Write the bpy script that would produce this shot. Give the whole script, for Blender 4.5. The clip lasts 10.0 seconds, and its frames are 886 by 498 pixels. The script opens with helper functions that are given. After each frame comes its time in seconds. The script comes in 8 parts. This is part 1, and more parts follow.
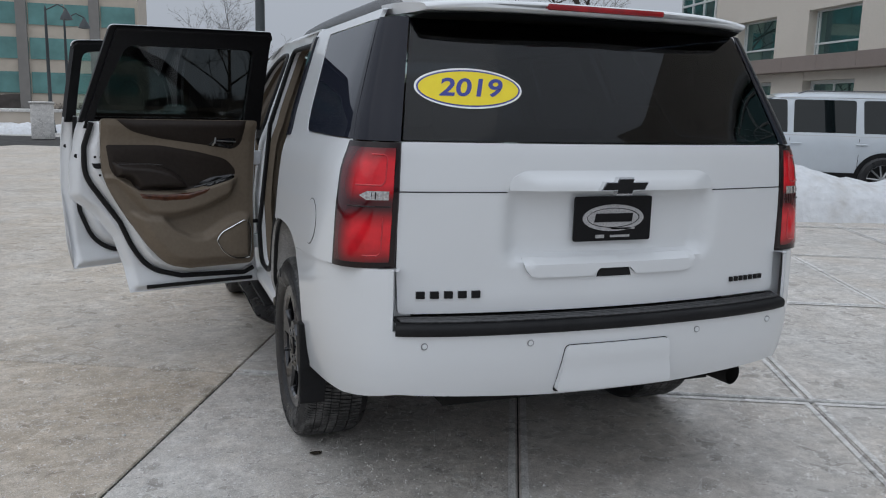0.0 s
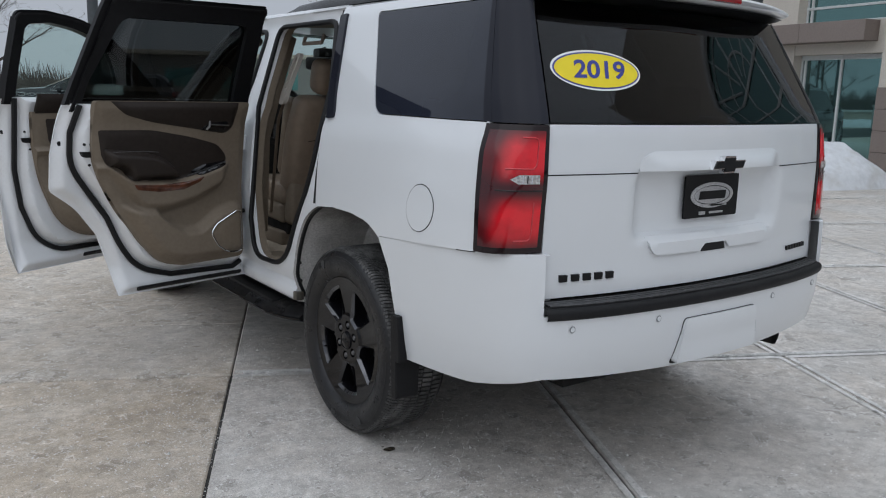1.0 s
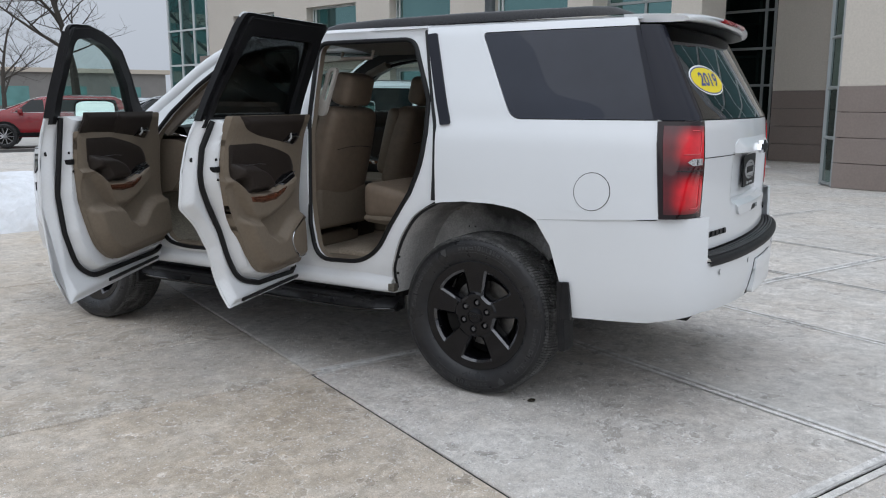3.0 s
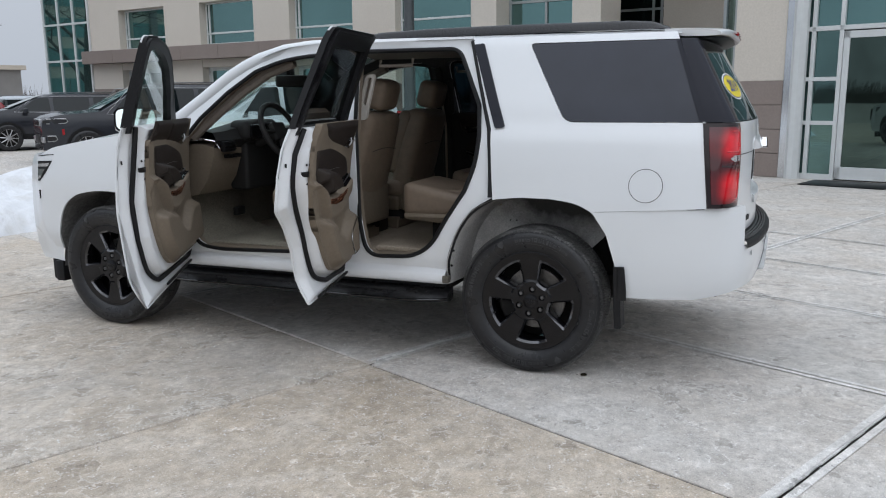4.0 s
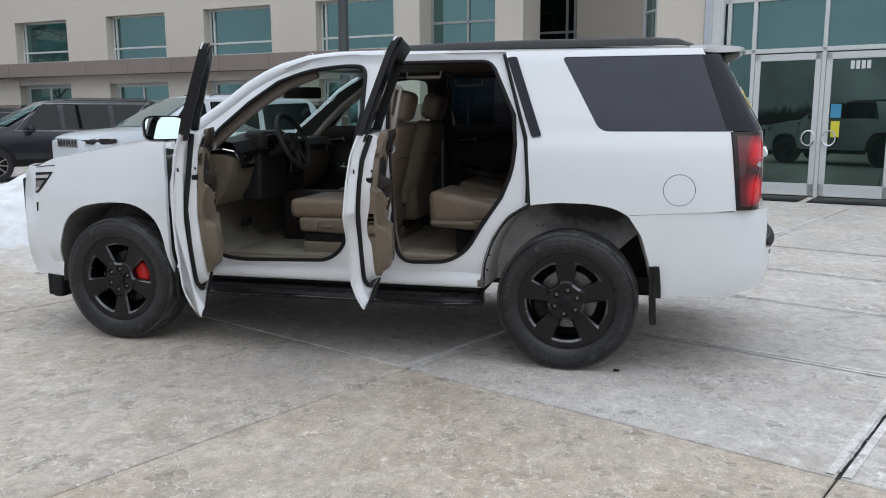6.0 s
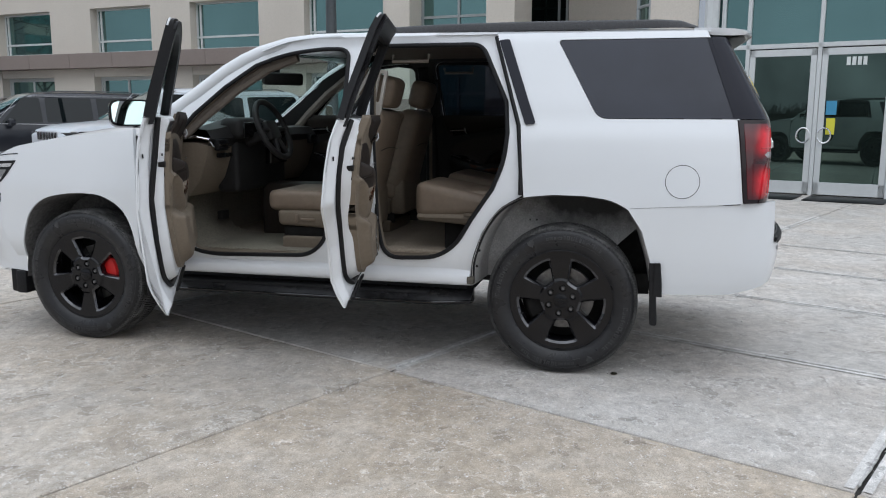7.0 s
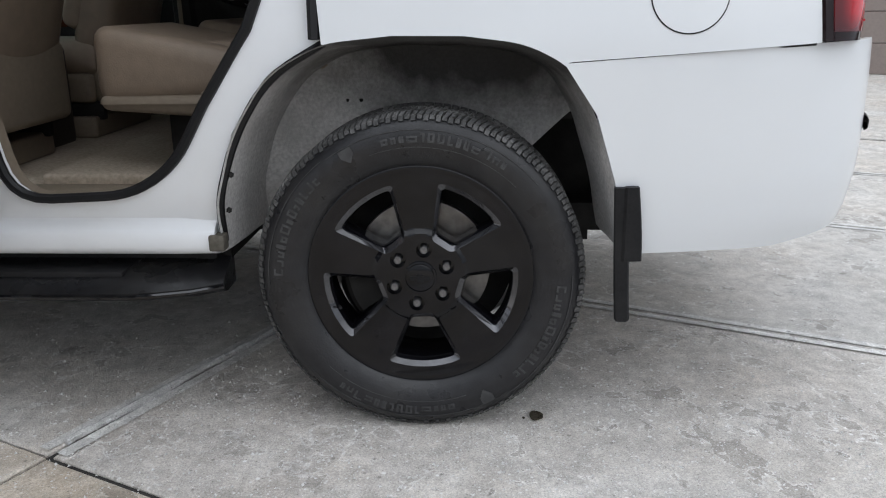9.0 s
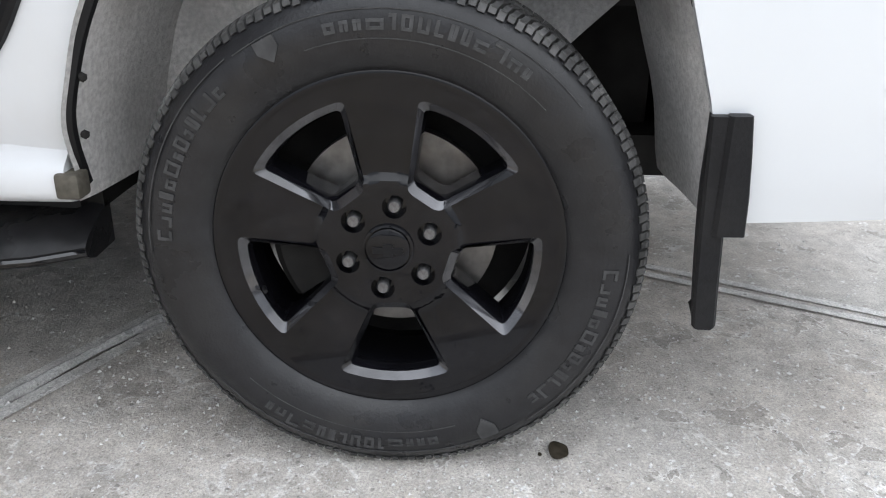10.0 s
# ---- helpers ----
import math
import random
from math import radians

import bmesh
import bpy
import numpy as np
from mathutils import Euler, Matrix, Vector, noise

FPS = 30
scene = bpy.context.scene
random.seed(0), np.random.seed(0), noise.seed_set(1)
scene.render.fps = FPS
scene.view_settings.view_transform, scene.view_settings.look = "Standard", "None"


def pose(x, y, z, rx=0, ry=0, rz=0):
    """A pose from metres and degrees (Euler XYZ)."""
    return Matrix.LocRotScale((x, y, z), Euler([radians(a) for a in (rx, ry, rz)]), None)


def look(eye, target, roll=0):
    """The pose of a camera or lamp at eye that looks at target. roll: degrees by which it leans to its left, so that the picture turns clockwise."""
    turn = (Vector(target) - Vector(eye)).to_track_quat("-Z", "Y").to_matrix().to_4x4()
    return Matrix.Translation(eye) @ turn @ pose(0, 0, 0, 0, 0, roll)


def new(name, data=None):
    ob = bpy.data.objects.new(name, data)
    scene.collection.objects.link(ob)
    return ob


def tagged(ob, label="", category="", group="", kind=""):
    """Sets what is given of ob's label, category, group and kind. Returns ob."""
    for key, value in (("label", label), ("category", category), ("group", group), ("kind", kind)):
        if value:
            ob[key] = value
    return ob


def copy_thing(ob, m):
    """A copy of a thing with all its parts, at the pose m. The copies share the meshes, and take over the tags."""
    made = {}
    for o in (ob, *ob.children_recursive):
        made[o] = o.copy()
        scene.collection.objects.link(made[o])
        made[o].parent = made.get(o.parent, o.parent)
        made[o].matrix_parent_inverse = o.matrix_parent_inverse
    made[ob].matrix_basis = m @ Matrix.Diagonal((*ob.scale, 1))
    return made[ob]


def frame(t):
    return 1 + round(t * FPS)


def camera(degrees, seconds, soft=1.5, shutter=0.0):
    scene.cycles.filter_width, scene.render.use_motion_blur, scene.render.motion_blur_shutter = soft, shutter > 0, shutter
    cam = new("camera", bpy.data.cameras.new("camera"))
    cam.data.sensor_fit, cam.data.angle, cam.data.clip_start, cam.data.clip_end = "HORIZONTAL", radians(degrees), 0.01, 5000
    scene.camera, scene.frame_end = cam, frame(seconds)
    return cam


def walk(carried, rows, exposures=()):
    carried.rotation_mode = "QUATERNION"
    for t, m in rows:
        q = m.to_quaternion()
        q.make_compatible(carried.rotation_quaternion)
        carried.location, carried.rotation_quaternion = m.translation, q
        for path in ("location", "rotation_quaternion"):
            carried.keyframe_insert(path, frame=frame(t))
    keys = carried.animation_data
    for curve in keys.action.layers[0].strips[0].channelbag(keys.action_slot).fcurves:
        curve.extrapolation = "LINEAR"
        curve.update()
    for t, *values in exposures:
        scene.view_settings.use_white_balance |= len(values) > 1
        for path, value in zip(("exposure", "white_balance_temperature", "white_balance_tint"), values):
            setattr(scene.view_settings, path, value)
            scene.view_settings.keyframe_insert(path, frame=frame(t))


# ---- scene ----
cam = camera(57.2, 10.0, soft=1.1)
PATH = [
    (0, (-1.572, -3.587, 1.496), (-0.887, -1.74, 1.15), 1.4),
    (0.5, (-2.096, -3.32, 1.478), (-1.12, -1.613, 1.115), 2.1),
    (1, (-2.585, -2.995, 1.476), (-1.449, -1.394, 1.094), 1.5),
    (1.5, (-3.08, -2.715, 1.475), (-1.718, -1.301, 1.094), 1.0),
    (2, (-3.531, -2.404, 1.452), (-2.065, -1.096, 1.08), 0.4),
    (2.5, (-4.029, -2.159, 1.461), (-2.386, -1.077, 1.1), 0.9),
    (2.7, (-4.192, -2.049, 1.431), (-2.53, -0.991, 1.084), 0.6),
    (3.8, (-5.067, -1.297, 1.539), (-3.256, -0.542, 1.151), -0.6),
    (4, (-5.176, -1.153, 1.518), (-3.349, -0.43, 1.149), -0.5),
    (4.5, (-5.452, -0.815, 1.499), (-3.583, -0.199, 1.141), -0.6),
    (5, (-5.526, -0.608, 1.501), (-3.639, -0.045, 1.149), -0.7),
    (5.5, (-5.584, -0.485, 1.49), (-3.679, 0.022, 1.154), -0.5),
    (7, (-5.294, -0.368, 1.397), (-3.374, 0.086, 1.071), 0.2),
    (7.5, (-4.719, -0.3, 1.348), (-2.797, 0.089, 0.954), 0.7),
    (8, (-4.116, -0.18, 1.225), (-2.173, 0.032, 0.803), 2.0),
    (8.5, (-3.464, -0.16, 1.134), (-1.519, 0.002, 0.698), 1.5),
    (9, (-2.855, -0.153, 1.049), (-0.943, -0.056, 0.471), -0.7),
    (9.5, (-2.402, -0.12, 0.935), (-0.542, -0.083, 0.202), 0.1),
    (10, (-2.135, -0.149, 0.895), (-0.291, -0.05, 0.127), 0.8),
]
walk(cam, [(t, look(eye, target, roll)) for t, eye, target, roll in PATH], exposures=[(t, e, k, 10) for t, e, k in ((0, -0.50, 6330), (1, -0.43, 6330), (2.5, -0.19, 6350), (4, -0.12, 6350), (5.5, -0.10, 6350), (7.5, -0.06, 6350), (8.5, 0.10, 6400), (9.0, 0.19, 6440), (9.5, 0.50, 6480), (10, 0.73, 6480))])

# ---- world and sun: a winter overcast, brighter overhead than at the horizon ----
world = bpy.data.worlds.new("overcast_sky")
scene.world = world
world.use_nodes = True
wn, wl = world.node_tree.nodes, world.node_tree.links
wn.clear()
sky = wn.new("ShaderNodeTexSky")
sky.sky_type, sky.sun_disc = "NISHITA", False
sky.sun_elevation, sky.sun_rotation = radians(54), radians(237)
sky.dust_density, sky.air_density = 4.0, 1.0
pale = wn.new("ShaderNodeHueSaturation")
pale.inputs["Saturation"].default_value = 0.12
coord, sep, ramp = wn.new("ShaderNodeTexCoord"), wn.new("ShaderNodeSeparateXYZ"), wn.new("ShaderNodeValToRGB")
ramp.color_ramp.elements[0].position, ramp.color_ramp.elements[0].color = 0.0, (0.56, 0.605, 0.675, 1)
ramp.color_ramp.elements[1].position, ramp.color_ramp.elements[1].color = 1.0, (1.65, 1.78, 1.97, 1)
low = ramp.color_ramp.elements.new(0.22)
low.color = (0.615, 0.665, 0.74, 1)
cloud, haze, out, bg = wn.new("ShaderNodeTexNoise"), wn.new("ShaderNodeMix"), wn.new("ShaderNodeOutputWorld"), wn.new("ShaderNodeBackground")
cloud.inputs["Scale"].default_value, cloud.inputs["Detail"].default_value = 2.5, 4
haze.data_type, haze.blend_type = "RGBA", "MIX"
haze.inputs[0].default_value = 0.92
skyk = wn.new("ShaderNodeMix")
skyk.data_type, skyk.blend_type = "RGBA", "MULTIPLY"
skyk.inputs[0].default_value = 1.0
skyk.inputs[7].default_value = (0.1, 0.1, 0.1, 1)
wl.new(sky.outputs[0], pale.inputs["Color"])
wl.new(pale.outputs[0], skyk.inputs[6])
wl.new(coord.outputs["Generated"], sep.inputs[0])
wl.new(sep.outputs[2], ramp.inputs[0])
wl.new(skyk.outputs[2], haze.inputs[6])
wl.new(ramp.outputs[0], haze.inputs[7])
wl.new(haze.outputs[2], bg.inputs[0])
wl.new(bg.outputs[0], out.inputs[0])
bg.inputs[1].default_value = 1.0
sun = new("sun", bpy.data.lights.new("sun", "SUN"))
sun.data.energy, sun.data.angle, sun.data.color = 0.75, radians(90), (1, 0.985, 0.96)
sun.matrix_world = look((-8, -5.2, 13), (0, 0, 0))
import mathutils.geometry



# ---- mesh helpers ----
delaunay = mathutils.geometry.delaunay_2d_cdt

def part(name, bm, material, parent=None, label="", smooth=True, angle=40):
    """Links a bmesh as one mesh object under parent."""
    bmesh.ops.recalc_face_normals(bm, faces=bm.faces)
    me = bpy.data.meshes.new(name)
    bm.to_mesh(me)
    bm.free()
    if smooth:
        me.polygons.foreach_set("use_smooth", [True] * len(me.polygons))
        me.set_sharp_from_angle(angle=radians(angle))
    me.materials.append(material)
    ob = new(name, me)
    if parent is not None:
        ob.parent = parent
        ob.matrix_parent_inverse = parent.matrix_basis.inverted()
    if label:
        tagged(ob, label)
    return ob


def empty(name, m=None, parent=None):
    ob = new(name)
    ob.empty_display_size = 0.1
    if m is not None:
        ob.matrix_basis = m
    if parent is not None:
        ob.parent = parent
    return ob


def box(bm, lo, hi, bevel=0.0, m=None, seg=2):
    r = bmesh.ops.create_cube(bm, size=1)
    c, s = [(a + b) / 2 for a, b in zip(lo, hi)], [abs(b - a) for a, b in zip(lo, hi)]
    for v in r["verts"]:
        v.co = Vector([c[i] + v.co[i] * s[i] for i in range(3)])
    vs = r["verts"]
    if bevel > 0:
        es = list({e for v in vs for e in v.link_edges})
        q = bmesh.ops.bevel(bm, geom=es, offset=min(bevel, min(s) * 0.49), segments=seg, affect="EDGES", profile=0.5)
        vs = list({v for f in q["faces"] for v in f.verts} | {v for v in vs if v.is_valid})
    if m is not None:
        bmesh.ops.transform(bm, matrix=m, verts=vs)
    return vs


def boxes(*items, bevel=0.0, m=None):
    bm = bmesh.new()
    for lo, hi in items:
        box(bm, lo, hi, bevel, m)
    return bm


def tube(bm, path, r, seg=8, closed=False, caps=True, flat=1.0):
    """A round bar along a path of points; r is one radius or one for each point."""
    pts = [Vector(p) for p in path]
    n = len(pts)
    rr = r if isinstance(r, (list, tuple)) else [r] * n
    rings, ref = [], None
    for i, p in enumerate(pts):
        a = pts[i - 1] if i or closed else p
        b = pts[(i + 1) % n] if i < n - 1 or closed else p
        d = (b - a).normalized()
        if ref is None:
            ref = d.orthogonal().normalized()
        ref = (ref - d * ref.dot(d))
        ref = ref.normalized() if ref.length > 1e-6 else d.orthogonal().normalized()
        side = d.cross(ref)
        rings.append([bm.verts.new(p + rr[i] * (math.cos(2 * math.pi * k / seg) * ref + flat * math.sin(2 * math.pi * k / seg) * side)) for k in range(seg)])
    for i in range(n if closed else n - 1):
        u, w = rings[i], rings[(i + 1) % n]
        for k in range(seg):
            bm.faces.new((u[k], u[(k + 1) % seg], w[(k + 1) % seg], w[k]))
    if caps and not closed:
        bm.faces.new(rings[0][::-1])
        bm.faces.new(rings[-1])
    return bm


def revolve(bm, profile, seg=64, axis="x", closed=False, arc=(0, 2 * math.pi)):
    """Turns (along, radius) pairs about an axis through the origin."""
    full = abs(arc[1] - arc[0] - 2 * math.pi) < 1e-6
    rings = []
    for k in range(seg if full else seg + 1):
        a = arc[0] + (arc[1] - arc[0]) * k / seg
        c, s = math.cos(a), math.sin(a)
        rings.append([bm.verts.new({"x": (h, r * c, r * s), "z": (r * c, r * s, h), "y": (r * c, h, r * s)}[axis]) for h, r in profile])
    n = len(profile)
    for k in range(len(rings) if full else len(rings) - 1):
        u, w = rings[k], rings[(k + 1) % len(rings)]
        for i in range(n if closed else n - 1):
            j = (i + 1) % n
            bm.faces.new((u[i], u[j], w[j], w[i]))
    return bm


def fillet(pts, seg=5):
    """Rounds the corners of a closed outline; a point's third number is its radius."""
    out, n = [], len(pts)
    for i, p in enumerate(pts):
        r = p[2] if len(p) > 2 else 0
        b = Vector(p[:2])
        if r <= 0:
            out.append(b)
            continue
        a, c = Vector(pts[i - 1][:2]), Vector(pts[(i + 1) % n][:2])
        u, w = (a - b), (c - b)
        k = min(r, u.length * 0.49, w.length * 0.49)
        s, e = b + u.normalized() * k, b + w.normalized() * k
        for j in range(seg + 1):
            t = j / seg
            out.append(s * (1 - t) ** 2 + b * 2 * t * (1 - t) + e * t * t)
    return out


def inside(p, loops):
    odd = False
    for lp in loops:
        x0, y0 = lp[-1]
        for x1, y1 in lp:
            if (y0 > p[1]) != (y1 > p[1]) and p[0] < (x1 - x0) * (p[1] - y0) / (y1 - y0) + x0:
                odd = not odd
            x0, y0 = x1, y1
    return odd


def sheet(outline, holes, surf, thick=None, res=0.04):
    """A curved panel: the outline less the holes, laid on the surface surf(u, v); thick(u, v) gives the inner skin."""
    loops, pts, edges = [], [], []
    for lp in [outline, *holes]:
        lp = [Vector(p[:2]) for p in lp]
        fine = []
        for i, a in enumerate(lp):
            b = lp[(i + 1) % len(lp)]
            k = max(1, int((b - a).length / res))
            fine += [a.lerp(b, j / k) for j in range(k)]
        base = len(pts)
        pts += fine
        edges += [(base + i, base + (i + 1) % len(fine)) for i in range(len(fine))]
        loops.append([(p.x, p.y) for p in fine])
    nb = len(pts)
    rim = np.array([(p.x, p.y) for p in pts])
    lo, hi = rim.min(0), rim.max(0)
    row = 0
    v = lo[1] + res * 0.5
    while v < hi[1]:
        u = lo[0] + res * (0.5 + 0.5 * (row % 2))
        while u < hi[0]:
            if inside((u, v), loops) and ((rim - (u, v)) ** 2).sum(1).min() > (0.45 * res) ** 2:
                pts.append(Vector((u, v)))
            u += res
        v += res * 0.87
        row += 1
    q = delaunay(pts, edges, [], 0, 1e-6)
    bm = bmesh.new()
    front = [bm.verts.new(surf(p.x, p.y)) for p in q[0]]
    tris = []
    for f in q[2]:
        c = sum((q[0][i] for i in f), Vector((0, 0))) / len(f)
        if inside(c, loops):
            tris.append(f)
            bm.faces.new([front[i] for i in f])
    if thick is not None:
        back = [bm.verts.new(thick(p.x, p.y)) for p in q[0]]
        count = {}
        for f in tris:
            bm.faces.new([back[i] for i in reversed(f)])
            for i in range(3):
                e = (f[i], f[(i + 1) % 3])
                count[frozenset(e)] = e if frozenset(e) not in count else None
        for e in count.values():
            if e:
                a, b = e
                bm.faces.new((front[b], front[a], back[a], back[b]))
    loose = [w for w in bm.verts if not w.link_faces]
    bmesh.ops.delete(bm, geom=loose, context="VERTS")
    return bm


def flat_panel(outline, holes, x0, x1, res=0.06):
    """A plate in the y-z plane between the depths x0 and x1."""
    return sheet(outline, holes, lambda u, v: (x0, u, v), lambda u, v: (x1, u, v), res)


def grid(bm, rows, close=False):
    vs = [[bm.verts.new(p) for p in r] for r in rows]
    for i in range(len(vs) - 1):
        n = len(vs[i])
        for j in range(n if close else n - 1):
            k = (j + 1) % n
            bm.faces.new((vs[i][j], vs[i][k], vs[i + 1][k], vs[i + 1][j]))
    return vs


def solid(front, back):
    """A closed plate between two like grids of points."""
    bm = bmesh.new()
    f, b = grid(bm, front), grid(bm, back)
    for u, w in ((f[0], b[0]), (f[-1], b[-1]), ([r[0] for r in f], [r[0] for r in b]), ([r[-1] for r in f], [r[-1] for r in b])):
        for i in range(len(u) - 1):
            bm.faces.new((u[i], u[i + 1], w[i + 1], w[i]))
    return bm


# ---- materials ----
def material(name, base, rough=0.5, metal=0.0, grain=0.0, scale=20.0, stain=0.0, stain_scale=2.0, stain_colour=None, bump=0.0, bump_scale=None,
             coat=0.0, trans=0.0, ior=1.45, spec=0.5, rough_var=0.0, shade=0.0, sheen=0.0):
    m = bpy.data.materials.new(name)
    m.use_nodes = True
    nt = m.node_tree
    b = nt.nodes["Principled BSDF"]
    b.inputs["Base Color"].default_value = (*base, 1)
    b.inputs["Roughness"].default_value = rough
    b.inputs["Metallic"].default_value = metal
    b.inputs["IOR"].default_value = ior
    b.inputs["Specular IOR Level"].default_value = spec
    b.inputs["Coat Weight"].default_value = coat
    b.inputs["Coat Roughness"].default_value = 0.03
    b.inputs["Transmission Weight"].default_value = trans
    b.inputs["Sheen Weight"].default_value = sheen
    tc = nt.nodes.new("ShaderNodeTexCoord")
    colour = None

    def noise_node(s, detail=5.0):
        n = nt.nodes.new("ShaderNodeTexNoise")
        n.inputs["Scale"].default_value, n.inputs["Detail"].default_value = s, detail
        nt.links.new(tc.outputs["Object"], n.inputs["Vector"])
        return n

    def mix(kind, fac, a, c):
        n = nt.nodes.new("ShaderNodeMix")
        n.data_type, n.blend_type = "RGBA", kind
        for socket, value in ((n.inputs[0], fac), (n.inputs[6], a), (n.inputs[7], c)):
            if isinstance(value, (int, float)):
                socket.default_value = value
            elif isinstance(value, tuple):
                socket.default_value = (*value, 1)
            else:
                nt.links.new(value, socket)
        return n.outputs[2]

    def ramp_node(src, a, c, lo=0.0, hi=1.0):
        n = nt.nodes.new("ShaderNodeMapRange")
        n.inputs[1].default_value, n.inputs[2].default_value, n.inputs[3].default_value, n.inputs[4].default_value = a, c, lo, hi
        nt.links.new(src, n.inputs[0])
        return n.outputs[0]

    if grain > 0:
        n = noise_node(scale)
        colour = mix("MIX", ramp_node(n.outputs[0], 0.3, 0.7), tuple(max(0, c * (1 - grain)) for c in base), tuple(min(1, c * (1 + grain)) for c in base))
    if stain > 0:
        n = noise_node(stain_scale, 6)
        colour = mix("MIX", ramp_node(n.outputs[0], 0.48, 0.68, 0, stain), colour if colour else base, stain_colour or tuple(c * 0.6 for c in base))
    if shade > 0:
        info = nt.nodes.new("ShaderNodeObjectInfo")
        colour = mix("MULTIPLY", 1.0, colour if colour else base, mix("MIX", info.outputs["Random"], (1 - shade,) * 3, (1 + shade * 0.4,) * 3))
    if colour:
        nt.links.new(colour, b.inputs["Base Color"])
    if rough_var > 0:
        n = noise_node(stain_scale * 2.3)
        nt.links.new(ramp_node(n.outputs[0], 0.3, 0.7, max(0.0, rough - rough_var), min(1.0, rough + rough_var)), b.inputs["Roughness"])
    if bump > 0:
        n = noise_node(bump_scale or scale, 4)
        k = nt.nodes.new("ShaderNodeBump")
        k.inputs["Strength"].default_value, k.inputs["Distance"].default_value = 1.0, bump
        nt.links.new(n.outputs[0], k.inputs["Height"])
        nt.links.new(k.outputs[0], b.inputs["Normal"])
    return m


PAINT = material("white_paint", (0.65, 0.667, 0.685), 0.30, coat=0.7, grain=0.012, scale=3.0)
JAMB = material("white_jamb_paint", (0.70, 0.715, 0.735), 0.36, coat=0.3, grain=0.03, scale=6, stain=0.25, stain_scale=5, stain_colour=(0.61, 0.61, 0.60))
GLOSS_BLACK = material("gloss_black", (0.006, 0.006, 0.007), 0.08, coat=0.2, rough_var=0.03)
SATIN_BLACK = material("satin_black", (0.009, 0.009, 0.010), 0.42, spec=0.22, grain=0.15, scale=60)
WHEEL_BLACK = material("wheel_black", (0.0045, 0.0045, 0.0058), 0.07, coat=0.30, spec=0.20, grain=0.4, scale=9, rough_var=0.04, stain_scale=6)
RUBBER = material("tyre_rubber", (0.0145, 0.0145, 0.0160), 0.36, spec=0.42, grain=0.22, scale=35, bump=0.0006, bump_scale=200, stain=0.45, stain_scale=7, stain_colour=(0.030, 0.029, 0.028), rough_var=0.14)
TREAD = material("tread_rubber", (0.055, 0.0545, 0.054), 0.72, grain=0.45, scale=90, stain=0.7, stain_scale=14, stain_colour=(0.19, 0.187, 0.184))
SHOULDER = material("shoulder_rubber", (0.045, 0.0445, 0.044), 0.6, grain=0.4, scale=90, stain=0.6, stain_scale=12, stain_colour=(0.15, 0.147, 0.144))
# paler, broken metallic tone paints the sky's highlight onto the black spoke bevels
RIM_EDGE = material("rim_edge_highlight", (0.075, 0.075, 0.082), 0.09, metal=0.6, coat=1.0, grain=0.5, scale=12, rough_var=0.06, stain=0.9, stain_scale=7, stain_colour=(0.008, 0.008, 0.009))
SEAL = material("rubber_seal", (0.009, 0.009, 0.010), 0.5, spec=0.28)
PLASTIC = material("black_plastic", (0.010, 0.010, 0.011), 0.5, spec=0.22, grain=0.2, scale=120, bump=0.0006, bump_scale=260, stain=0.3, stain_scale=6, stain_colour=(0.030, 0.029, 0.028))
LINER_DARK = material("sooty_wheel_liner", (0.115, 0.112, 0.11), 0.95, grain=0.35, scale=50, stain=0.8, stain_scale=5, stain_colour=(0.05, 0.048, 0.046), bump=0.002, bump_scale=220)


def felt_liner():
    """Pale dusty felt, turning near-black with a ragged edge over the crown of the wheel."""
    m = material("dusty_wheel_liner", (0.50, 0.49, 0.48), 0.95, grain=0.20, scale=110, stain=0.5, stain_scale=7, stain_colour=(0.33, 0.32, 0.31), bump=0.002, bump_scale=260)
    nt = m.node_tree
    b = nt.nodes["Principled BSDF"]
    felt = b.inputs["Base Color"].links[0].from_socket
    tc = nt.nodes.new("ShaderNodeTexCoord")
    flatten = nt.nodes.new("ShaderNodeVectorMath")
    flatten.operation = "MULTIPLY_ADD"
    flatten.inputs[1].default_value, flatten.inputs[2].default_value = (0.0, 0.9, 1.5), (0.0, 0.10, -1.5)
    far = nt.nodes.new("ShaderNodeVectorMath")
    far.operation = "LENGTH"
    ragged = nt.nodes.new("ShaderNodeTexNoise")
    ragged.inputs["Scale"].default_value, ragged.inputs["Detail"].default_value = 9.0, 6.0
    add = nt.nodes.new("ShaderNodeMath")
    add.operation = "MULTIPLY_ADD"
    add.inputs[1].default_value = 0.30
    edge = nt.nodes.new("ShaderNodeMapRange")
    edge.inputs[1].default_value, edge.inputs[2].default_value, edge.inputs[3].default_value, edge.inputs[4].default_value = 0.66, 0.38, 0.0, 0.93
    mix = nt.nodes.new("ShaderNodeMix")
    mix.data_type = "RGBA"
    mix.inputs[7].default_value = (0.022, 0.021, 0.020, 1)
    nt.links.new(tc.outputs["Object"], flatten.inputs[0])
    nt.links.new(tc.outputs["Object"], ragged.inputs["Vector"])
    nt.links.new(flatten.outputs[0], far.inputs[0])
    nt.links.new(ragged.outputs[0], add.inputs[0])
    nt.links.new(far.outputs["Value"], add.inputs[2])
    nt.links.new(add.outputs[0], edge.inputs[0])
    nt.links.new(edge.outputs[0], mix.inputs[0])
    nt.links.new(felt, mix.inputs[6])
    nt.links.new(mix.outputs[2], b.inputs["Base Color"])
    return m


